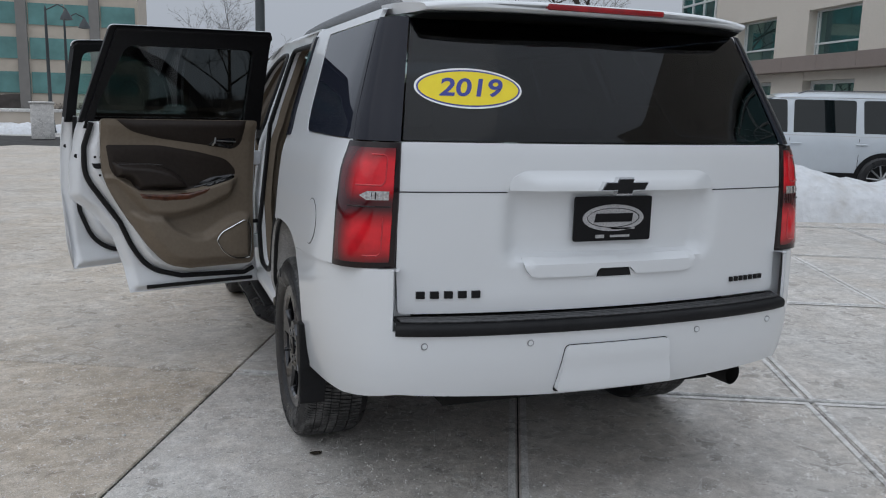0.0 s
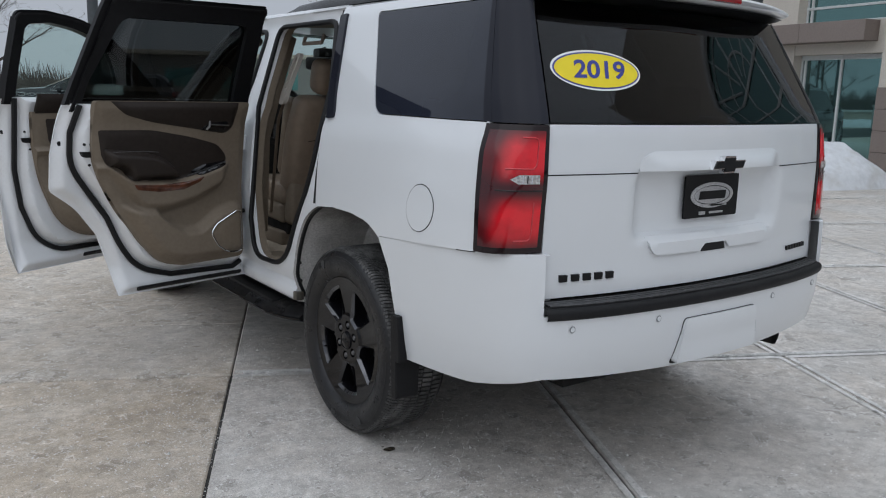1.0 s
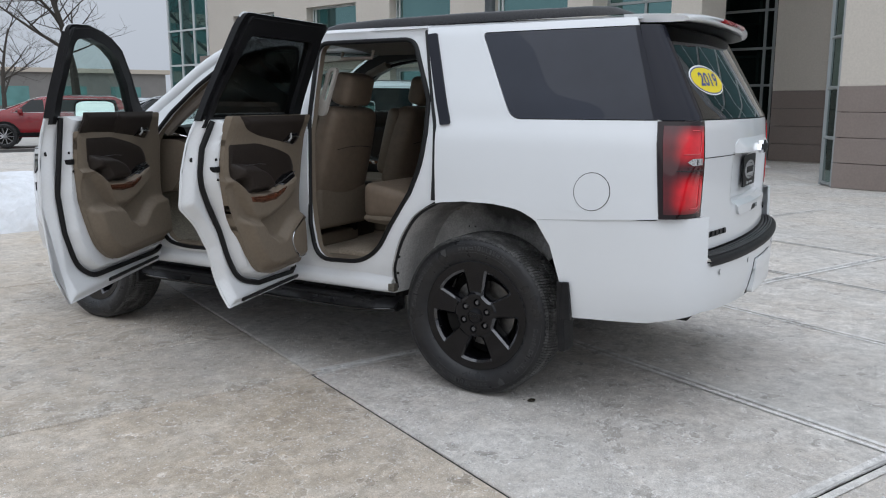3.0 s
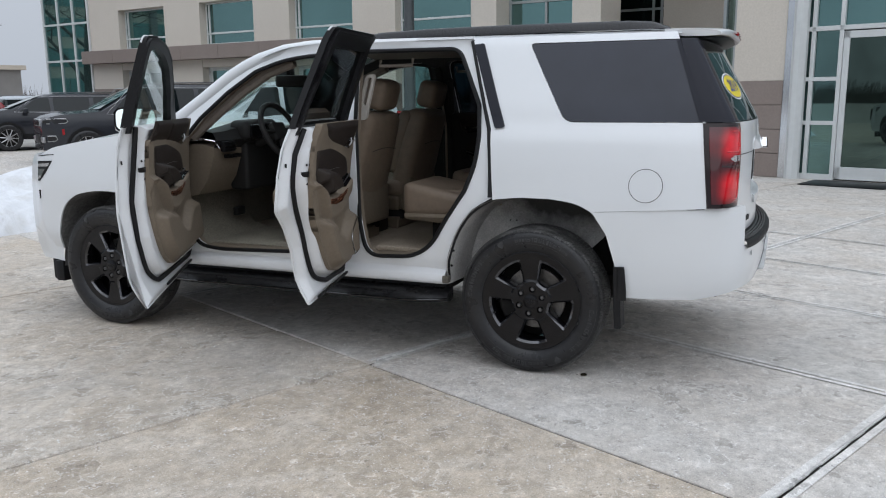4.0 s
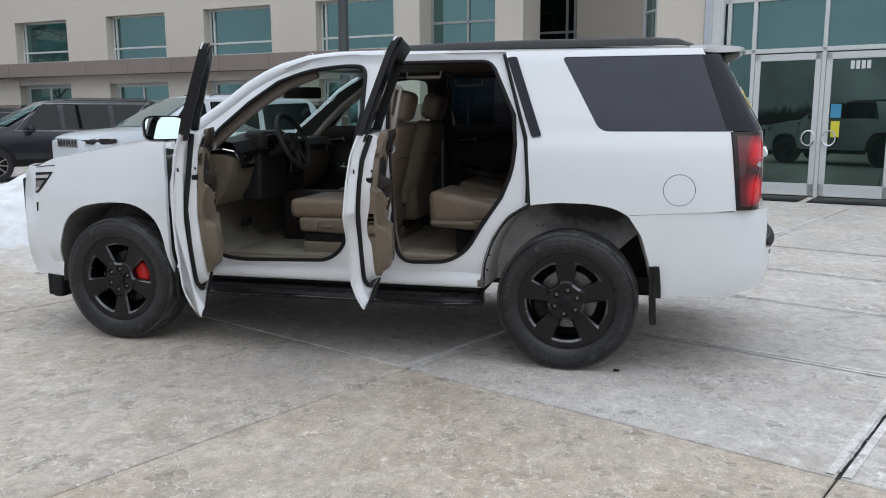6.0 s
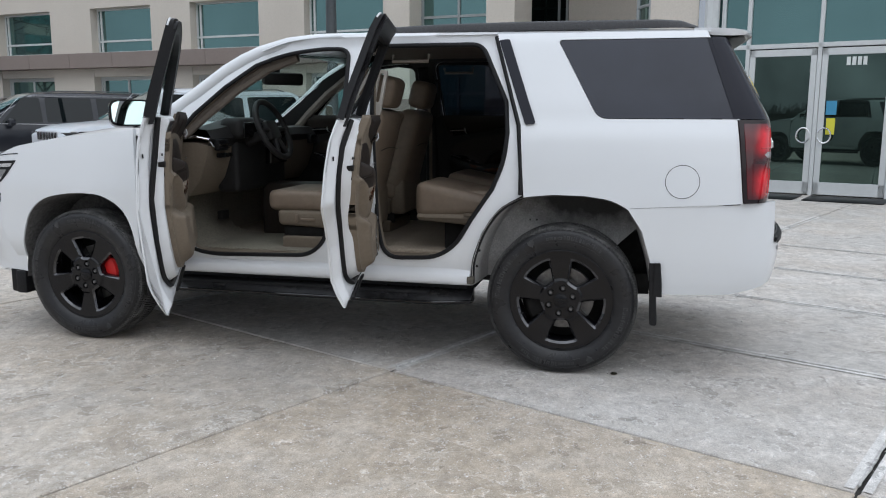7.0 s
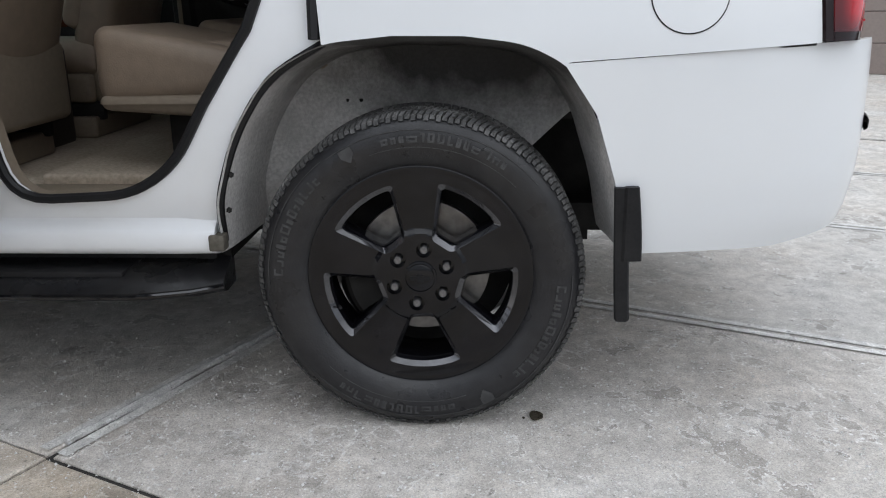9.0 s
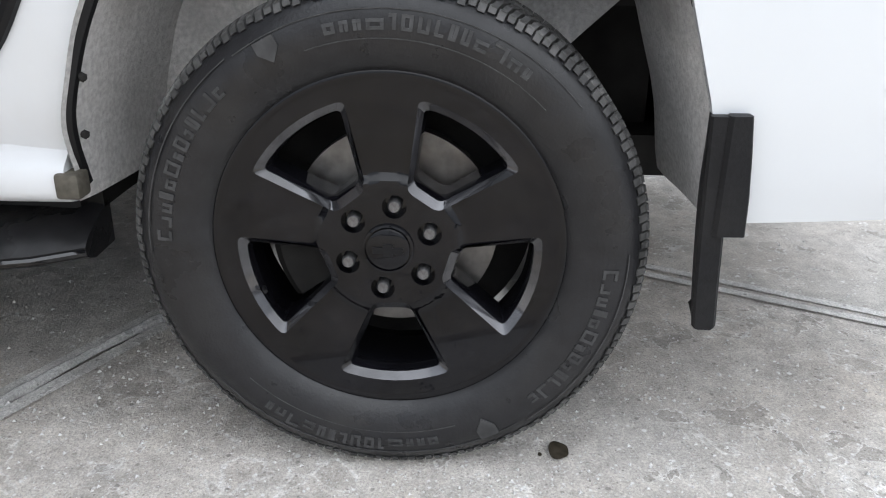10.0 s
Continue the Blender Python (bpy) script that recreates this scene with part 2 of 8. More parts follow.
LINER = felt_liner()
DARK = material("underbody", (0.016, 0.0155, 0.015), 0.8, spec=0.15, grain=0.4, scale=12)
TINT = material("privacy_glass", (0.024, 0.029, 0.040), 0.0, trans=1.0, ior=1.36)
CLEAR = material("green_tint_glass", (0.72, 0.86, 0.82), 0.0, trans=1.0, ior=1.45)
RED_LENS = material("red_lens", (0.30, 0.004, 0.009), 0.07, spec=0.35, coat=0.4, grain=0.4, scale=11, stain=0.4, stain_scale=5, stain_colour=(0.12, 0.002, 0.005))
RED_GUIDE = material("red_light_guide", (0.52, 0.030, 0.040), 0.15, spec=0.5, coat=0.5, grain=0.2, scale=40)


def lamp_red():
    """A lamp lens: bright red pods over each bulb, fading to smoke at the rim and the wrap-round side."""
    m = material("tail_lamp_red", (0.03, 0.002, 0.003), 0.06, spec=0.4, coat=0.6)
    nt = m.node_tree
    b = nt.nodes["Principled BSDF"]
    tc = nt.nodes.new("ShaderNodeTexCoord")
    wobble = nt.nodes.new("ShaderNodeTexNoise")
    wobble.inputs["Scale"].default_value, wobble.inputs["Detail"].default_value = 16.0, 5.0
    nt.links.new(tc.outputs["Object"], wobble.inputs["Vector"])
    glow = None
    for cy, cz, near, far in ((-1.0, 1.275, 0.025, 0.100), (-1.0, 1.065, 0.025, 0.100)):
        place = nt.nodes.new("ShaderNodeVectorMath")
        place.operation = "MULTIPLY_ADD"
        place.inputs[1].default_value, place.inputs[2].default_value = (0.0, 0.35, 1.0), (0.0, -cy * 0.35, -cz)
        size = nt.nodes.new("ShaderNodeVectorMath")
        size.operation = "LENGTH"
        span = nt.nodes.new("ShaderNodeMapRange")
        span.interpolation_type = "SMOOTHSTEP"
        span.inputs[1].default_value, span.inputs[2].default_value, span.inputs[3].default_value, span.inputs[4].default_value = far, near, 0.0, 1.0
        nt.links.new(tc.outputs["Object"], place.inputs[0])
        nt.links.new(place.outputs[0], size.inputs[0])
        nt.links.new(size.outputs["Value"], span.inputs[0])
        if glow is None:
            glow = span.outputs[0]
        else:
            top = nt.nodes.new("ShaderNodeMath")
            top.operation = "MAXIMUM"
            nt.links.new(glow, top.inputs[0])
            nt.links.new(span.outputs[0], top.inputs[1])
            glow = top.outputs[0]
    rough_ = nt.nodes.new("ShaderNodeMapRange")
    rough_.inputs[1].default_value, rough_.inputs[2].default_value, rough_.inputs[3].default_value, rough_.inputs[4].default_value = 0.3, 0.7, 0.70, 1.15
    nt.links.new(wobble.outputs[0], rough_.inputs[0])
    apart, wrap = nt.nodes.new("ShaderNodeSeparateXYZ"), nt.nodes.new("ShaderNodeMapRange")
    wrap.interpolation_type = "SMOOTHSTEP"
    wrap.inputs[1].default_value, wrap.inputs[2].default_value, wrap.inputs[3].default_value, wrap.inputs[4].default_value = -0.930, -1.000, 0.10, 1.0
    nt.links.new(tc.outputs["Object"], apart.inputs[0])
    nt.links.new(apart.outputs[1], wrap.inputs[0])
    masked, times = nt.nodes.new("ShaderNodeMath"), nt.nodes.new("ShaderNodeMath")
    masked.operation = times.operation = "MULTIPLY"
    nt.links.new(glow, masked.inputs[0])
    nt.links.new(wrap.outputs[0], masked.inputs[1])
    nt.links.new(masked.outputs[0], times.inputs[0])
    nt.links.new(rough_.outputs[0], times.inputs[1])
    ramp_ = nt.nodes.new("ShaderNodeValToRGB")
    e = ramp_.color_ramp.elements
    e[0].position, e[0].color = 0.0, (0.045, 0.0035, 0.006, 1)
    e[1].position, e[1].color = 1.0, (0.68, 0.012, 0.022, 1)
    mid = e.new(0.4)
    mid.color = (0.30, 0.005, 0.010, 1)
    nt.links.new(times.outputs[0], ramp_.inputs[0])
    nt.links.new(ramp_.outputs[0], b.inputs["Base Color"])
    return m


LAMP_RED = lamp_red()
SMOKE = material("smoked_lens", (0.013, 0.007, 0.008), 0.06, spec=0.3, coat=0.2)
LAMP_CLEAR = material("clear_lamp", (0.55, 0.53, 0.52), 0.15, metal=0.6, grain=0.5, scale=120)
CHROME = material("chrome", (0.75, 0.75, 0.76), 0.12, metal=1.0)
STEEL = material("brushed_steel", (0.34, 0.34, 0.34), 0.35, metal=1.0, grain=0.2, scale=40)
MIRROR = material("mirror_silver", (0.80, 0.90, 0.88), 0.01, metal=1.0)
JAMB_STEEL = material("polished_steel", (0.62, 0.64, 0.66), 0.12, metal=1.0, grain=0.05, scale=2)
CORNER = material("black_corner_glass", (0.015, 0.016, 0.023), 0.05, spec=0.20)
RAIL = material("rail_black", (0.012, 0.012, 0.014), 0.24, spec=0.5, grain=0.15, scale=60)
# opaque; the bluish sky reflection is partly painted into the base colour
QGLASS = material("side_privacy_glass", (0.017, 0.020, 0.031), 0.015, spec=0.5, grain=0.15, scale=3)


# ---- the white sport utility vehicle: body surfaces ----
def table(xs, ys, soft):
    g = np.arange(xs[0] - 0.3, xs[-1] + 0.3, 0.005)
    f = np.interp(g, xs, ys)
    k = np.exp(-0.5 * (np.arange(-20, 21) * 0.005 / soft) ** 2)
    f = np.convolve(np.pad(f, 20, mode="edge"), k / k.sum(), mode="valid")
    return lambda v: float(np.interp(v, g, f))


side_w = table([0.2, 0.30, 0.45, 0.52, 0.60, 0.95, 1.15, 1.29, 1.375, 1.45, 1.80, 1.86, 1.90], [0.80, 0.86, 0.93, 0.968, 0.998, 1.006, 0.985, 0.962, 0.925, 0.905, 0.775, 0.735, 0.66], 0.018)


def half(y, z):
    w = side_w(z)
    if y < -0.6:
        w -= 0.03 * ((-0.6 - y) / 0.3) ** 2
    if y > 3.0:
        w -= 0.10 * ((y - 3.0) / 0.7) ** 2
    return w


def side(s, inset=0.0):
    return lambda y, z: (s * (half(y, z) - inset), y, z)


rear_y = table([0.4, 0.75, 0.80, 1.20, 1.38, 1.80, 1.86], [-1.10, -1.115, -1.115, -1.118, -1.105, -0.87, -0.83], 0.02)
edge_x = table([0.4, 0.95, 1.38, 1.80, 1.9], [0.80, 0.795, 0.775, 0.685, 0.66], 0.02)
wrap_y = table([0.4, 0.95, 1.376, 1.80, 1.9], [-0.90, -0.900, -0.858, -0.715, -0.69], 0.01)


def rear(x, z, out=0.0):
    """The liftgate's face at x and height z."""
    return Vector((x, rear_y(z) + 0.075 * (x / 0.75) ** 2 - out, z))


def corner(s, f, z, out=0.0):
    """The rear corner: f runs from 0 on the side to 1 at the liftgate."""
    a = Vector((half(wrap_y(z), z), wrap_y(z)))
    b = rear(edge_x(z), z)
    b = Vector((b.x, b.y))
    c = Vector((a.x - 0.015, b.y + 0.015))
    p = a * (1 - f) ** 2 + c * 2 * f * (1 - f) + b * f * f
    n = Vector((1, -1)).normalized()
    p += n * out
    return Vector((s * p.x, p.y, z))


suv = empty("suv")
tagged(suv, "white full-size sport utility vehicle with black wheels and two open doors", "car")

ARCH_R = [(0.496, 0.46), (0.488, 0.59, 0.04), (0.436, 0.76, 0.06), (0.343, 0.898, 0.06), (0.215, 0.966, 0.05), (0.05, 0.982), (-0.11, 0.980), (-0.25, 0.962, 0.05), (-0.345, 0.912, 0.04), (-0.41, 0.805, 0.05), (-0.455, 0.66), (-0.470, 0.60), (-0.50, 0.46)]
ARCH_F = [(3.42, 0.36), (3.385, 0.60, 0.10), (3.315, 0.79, 0.10), (3.19, 0.885, 0.09), (2.97, 0.924, 0.10), (2.76, 0.912, 0.09), (2.625, 0.825, 0.09), (2.57, 0.69, 0.08), (2.545, 0.46)]
QWIN = [(0.068, 1.797, 0.03), (-0.165, 1.378, 0.05), (-0.858, 1.378), (-0.715, 1.797)]

for s in (-1, 1):
    left = s < 0
    # rear quarter, over the wheel and round the side window
    top_arch = [q for q in fillet(ARCH_R) if -0.338 < q.x < 0.215 and q.y > 0.8]
    outline = [(0.402, 1.835), (0.392, 1.813), (0.238, 1.344), (0.208, 0.965)] + [tuple(q) for q in top_arch] + [(-0.346, 0.9215), (-0.899, 0.957), (-0.872, 1.374), (-0.716, 1.797), (-0.700, 1.835)]
    part("quarter_panel", sheet(outline, [fillet(QWIN)], side(s), side(s, 0.016), 0.035), PAINT, suv)
    win = fillet([(0.064, 1.793, 0.03), (-0.167, 1.382, 0.05), (-0.853, 1.382), (-0.713, 1.793)])
    part("quarter_window", sheet(win, [], side(s, 0.002), side(s, 0.006), 0.05), QGLASS, suv, "dark privacy glass, blue of the reflected sky put into its colour")
    # gloss black pillar strips beside the rear door
    strip = fillet([(0.386, 1.800, 0.01), (0.330, 1.806, 0.012), (0.158, 1.352, 0.015), (0.214, 1.346, 0.01)])
    part("pillar_trim", sheet(strip, [], side(s, -0.012), side(s, 0.004), 0.05), CORNER, suv, "gloss black pillar trim")
    # fuel door, a thin round seam
    if left:
        disc = [(-0.601 + 0.0855 * math.cos(a), 1.064 + 0.0855 * math.sin(a)) for a in np.linspace(0, 2 * math.pi, 48, endpoint=False)]
        ring = [(-0.601 + 0.0825 * math.cos(a), 1.064 + 0.0825 * math.sin(a)) for a in np.linspace(0, 2 * math.pi, 48, endpoint=False)]
        part("fuel_door_seam", sheet(disc, [ring], side(s, -0.0012), side(s, 0.003), 0.03), SEAL, suv)
        part("fuel_door", sheet(ring, [], side(s, -0.0025), side(s, 0.003), 0.03), PAINT, suv, "round white fuel door")
    # black corner pillar between side window and rear glass
    bm = bmesh.new()
    rows = [[corner(s, f, z, 0.001) for f in np.linspace(0.03, 0.985, 12)] for z in np.linspace(1.380, 1.80, 16)]
    grid(bm, rows)
    part("corner_pillar", bm, CORNER, suv, "gloss black glass corner")
    # black strip closing the glass corner
    strip = [(-0.842, 1.382), (-0.877, 1.382), (-0.720, 1.795), (-0.700, 1.795)]
    part("corner_strip", sheet(strip, [], side(s, -0.002), side(s, 0.004), 0.05), CORNER, suv, "black glass corner strip")
    # front fender
    fa = [tuple(q) for q in fillet(ARCH_F) if q.y > 0.45]
    outline = [(3.53, 1.145), (3.40, 1.195, 0.05), (3.0, 1.262), (2.56, 1.305), (2.535, 1.04), (2.535, 0.47)] + fa[::-1] + [(3.47, 0.47), (3.55, 0.70), (3.53, 0.97)]
    part("front_fender", sheet(fillet(outline), [], side(s), side(s, 0.03), 0.04), PAINT, suv)

# roof, with its edges rolled into the sides
bm = bmesh.new()
roof_z = table([-1.0, -0.7, 0.4, 1.2, 1.62, 1.80, 2.0], [1.835, 1.875, 1.905, 1.90, 1.865, 1.80, 1.70], 0.05)
rows = []
for y in np.linspace(-0.72, 1.78, 40):
    edge = min(1.835, roof_z(y) - 0.045)
    w = half(y, edge)
    row = []
    for f in np.linspace(-1, 1, 33):
        x = w * math.copysign(abs(f) ** 0.8, f)
        row.append((x, y + 0.24 * (1 - f * f) * max(0.0, (y - 1.2) / 0.58) ** 1.5, edge + (roof_z(y) - edge) * (1 - abs(f) ** 3.2)))
    rows.append(row)
grid(bm, rows)
part("roof", bm, PAINT, suv)

# liftgate: painted lower panel, black glass, tail spoiler
gate = fillet([(-0.785, 1.378, 0.02), (-0.79, 0.96), (-0.785, 0.80, 0.02), (0.785, 0.80, 0.02), (0.79, 0.96), (0.785, 1.378, 0.02)])


def gate_face(x, z):
    """The outer skin, with the plate's recess pressed into it."""
    d = max(0.0, min(1.0, (0.44 - abs(x)) / 0.07)) * max(0.0, min(1.0, (1.215 - z) / 0.012)) * max(0.0, min(1.0, (z - 0.975) / 0.03))
    low = 0.018 * max(0.0, min(1.0, (0.90 - z) / 0.05))
    return rear(x, z, -0.045 * d * d * (3 - 2 * d) + low * 0.3)


part("liftgate", sheet(gate, [], gate_face, lambda x, z: rear(x, z, -0.08), 0.03), PAINT, suv)
pane = [[[rear(f * (edge_x(z) - 0.003), z, o) for f in np.linspace(-1, 1, 25)] for z in np.linspace(1.383, 1.795, 14)] for o in (0.0, -0.005)]
bm = solid(*pane)
part("rear_window", bm, TINT, suv, "dark privacy glass")
for s in (-1, 1):
    part("gate_jamb", sheet([(s * 0.735, 0.735), (s * 0.862, 0.735), (s * 0.862, 0.975), (s * 0.735, 0.975)], [], lambda x, z: rear(x, z, -0.018), lambda x, z: rear(x, z, -0.030), 0.05), PAINT, suv)
# spoiler over the glass
bm = bmesh.new()
rows = []
for y, zt, zb, w in ((-0.70, 1.872, 1.832, 0.74), (-0.80, 1.872, 1.820, 0.722), (-0.90, 1.868, 1.820, 0.692), (-0.950, 1.862, 1.823, 0.672), (-0.968, 1.856, 1.826, 0.664), (-0.974, 1.848, 1.832, 0.660)):
    row = []
    for f in np.linspace(-1, 1, 21):
        row.append((w * f, y + 0.065 * abs(f) ** 3, zt - 0.022 * abs(f) ** 4))
    for f in np.linspace(1, -1, 21):
        row.append((w * f * 0.99, y + 0.065 * abs(f) ** 3, zb - 0.008 * abs(f) ** 4))
    rows.append(row)
vs = grid(bm, rows, close=True)
bm.faces.new(vs[-1])
part("spoiler", bm, PAINT, suv)
bm = bmesh.new()
grid(bm, [[(w * f, y + 0.065 * abs(f) ** 3, z - 0.008 * abs(f) ** 4) for f in np.linspace(-0.985, 0.985, 21)] for y, z, w in ((-0.72, 1.795, 0.720), (-0.80, 1.800, 0.710), (-0.90, 1.809, 0.685), (-0.945, 1.816, 0.665))])
part("spoiler_underside", bm, SATIN_BLACK, suv, "black spoiler underside")

# rear bumper: a path round the back, the height along it
PATH_B = [(1.006, -0.33), (1.003, -0.60), (0.992, -0.78), (0.965, -0.90), (0.915, -1.005), (0.84, -1.075), (0.72, -1.12), (0.50, -1.160), (0.25, -1.182), (0.0, -1.19)]


def bump_path():
    pts = [Vector((-x, y)) for x, y in PATH_B] + [Vector((x, y)) for x, y in PATH_B[-2::-1]]
    for _ in range(3):
        q = [pts[0]]
        for a, b in zip(pts, pts[1:]):
            q += [a.lerp(b, 0.25), a.lerp(b, 0.75)]
        pts = q + [pts[-1]]
    acc = [0.0]
    for a, b in zip(pts, pts[1:]):
        acc.append(acc[-1] + (b - a).length)
    mid = acc[-1] / 2
    return np.array([c - mid for c in acc]), np.array([p.x for p in pts]), np.array([p.y for p in pts])


BP, BX, BY = bump_path()
bump_out = table([0.40, 0.46, 0.54, 0.64, 0.74, 0.88, 0.94, 0.97], [-0.075, -0.055, -0.022, -0.004, 0.0, -0.001, -0.003, -0.006], 0.012)


def bumper(p, z, out=0.0):
    x, y = np.interp(p, BP, BX), np.interp(p, BP, BY)
    dx, dy = np.interp(p + 0.01, BP, BX) - np.interp(p - 0.01, BP, BX), np.interp(p + 0.01, BP, BY) - np.interp(p - 0.01, BP, BY)
    n = Vector((dy, -dx)).normalized()
    o = bump_out(z) * min(1.0, 0.25 + 0.75 * (abs(y) - 0.4) / 0.5) + out
    return Vector((x + n.x * o, y + n.y * o, z))


def at_x(x):
    return float(np.interp(x, BX, BP))


E0, PX = -BP[0], at_x(0.815)
arch_end = [(0.334, 0.9185), (0.353, 0.890), (0.41, 0.805), (0.455, 0.66), (0.470, 0.60), (0.497, 0.472)]
low = [(E0 - (y - 0.33), z) for y, z in arch_end]
outline = [(-p, z) for p, z in low] + [(-E0 + 0.54, 0.478), (at_x(-0.80), 0.525), (-0.25, 0.500), (0.25, 0.500), (at_x(0.80), 0.525), (E0 - 0.54, 0.478)] + low[::-1] + [
    (E0 - 0.54, 0.9545), (PX, 0.962, 0.01), (PX, 0.752), (-PX, 0.752), (-PX, 0.962, 0.01), (-E0 + 0.54, 0.9545)]
part("rear_bumper", sheet(fillet(outline), [], bumper, lambda p, z: bumper(p, z, -0.014), 0.035), PAINT, suv)
# dark flange behind the seam between quarter panel and bumper
for s in (-1, 1):
    part("seam_flange", tube(bmesh.new(), [(s * (half(y, z) - 0.014), y, z) for y, z in zip(np.linspace(-0.37, -0.89, 11), np.linspace(0.922, 0.956, 11))], 0.006, 6), SEAL, suv)
# shelf under the tail lamps
for s in (-1, 1):
    bm = bmesh.new()
    ps = np.linspace(at_x(-0.800), -E0 + 0.49, 10)
    grid(bm, [[Vector((-s * bumper(p, 0.958, k * -0.06 - 0.002).x, bumper(p, 0.958, k * -0.06 - 0.002).y, 0.957)) for p in ps] for k in (0, 1, 2)])
    part("bumper_shelf", bm, PAINT, suv)
# step pad ribs: their highlight is put into a lighter black
RIB = material("rib_highlight", (0.045, 0.045, 0.047), 0.35, spec=0.5, grain=0.5, scale=60)
# black step pad
bm = bmesh.new()
rows = []
for p in np.linspace(at_x(-0.805), at_x(0.805), 60):
    x = bumper(p, 0.74).x
    prof = [(0.004, 0.738), (0.010, 0.741), (0.013, 0.748), (0.013, 0.764), (0.007, 0.774), (-0.01, 0.780)]
    row = [bumper(p, z, o) for o, z in prof]
    for k, (g, z) in enumerate(((0.25, 0.782), (0.30, 0.776), (0.5, 0.785), (0.55, 0.779), (0.75, 0.787), (1.0, 0.79))):
        a, b = bumper(p, 0.776, -0.01), rear(x, 0.80, -0.01)
        q = a.lerp(b, g)
        row.append(Vector((q.x, q.y, z)))
    rows.append(row)
grid(bm, rows)
pad = part("step_pad", bm, PLASTIC, suv, "ribbed black rubber step pad")
for g in (0.06, 0.22, 0.42, 0.64):
    rib = []
    for p in np.linspace(at_x(-0.79), at_x(0.79), 40):
        q = bumper(p, 0.776, -0.01).lerp(rear(bumper(p, 0.74).x, 0.80, -0.01), g)
        rib.append((q.x, q.y, 0.784 + 0.006 * g))
    part("tread_rib", tube(bmesh.new(), rib, 0.0045, 6), RIB, pad)
NICKEL = material("grey_ring", (0.22, 0.23, 0.24), 0.4, grain=0.1, scale=100)
# hitch cover, sensors
cover = fillet([(-0.245, 0.520, 0.02), (-0.215, 0.688, 0.02), (0.203, 0.688, 0.02), (0.228, 0.520, 0.02)])
wider = fillet([(-0.247, 0.510, 0.02), (-0.217, 0.690, 0.02), (0.205, 0.690, 0.02), (0.230, 0.510, 0.02)])
# black sheet behind the cover stands in for the shadow along its seam
part("hitch_gap", sheet(wider, [], lambda p, z: bumper(p, z, 0.0025), lambda p, z: bumper(p, z, -0.02), 0.03), SEAL, suv)
part("hitch_cover", sheet(cover, [], lambda p, z: bumper(p, z, 0.012 + 0.12 * max(0, min(0.03, 0.688 - z)) + 0.20 * max(0, 0.60 - z)), lambda p, z: bumper(p, z, -0.01), 0.03), PAINT, suv)
for x, z in ((-0.714, 0.704), (-0.348, 0.704), (0.335, 0.704), (0.708, 0.704)):
    bm = bmesh.new()
    revolve(bm, [(0.003, 0.0), (0.0032, 0.0085), (0.0, 0.0092)], 20, "y")
    p = bumper(at_x(x), z, 0.001)
    ob = part("parking_sensor", bm, PAINT, suv)
    ob.matrix_basis = Matrix.Translation(p) @ Matrix.Rotation(math.pi, 4, "Z")
    rim = part("sensor_ring", revolve(bmesh.new(), [(0.0, 0.0092), (0.0022, 0.0100), (0.0022, 0.0116), (0.0, 0.0122)], 20, "y"), NICKEL, ob)
    rim.matrix_basis = Matrix()
    rim.matrix_parent_inverse = Matrix()

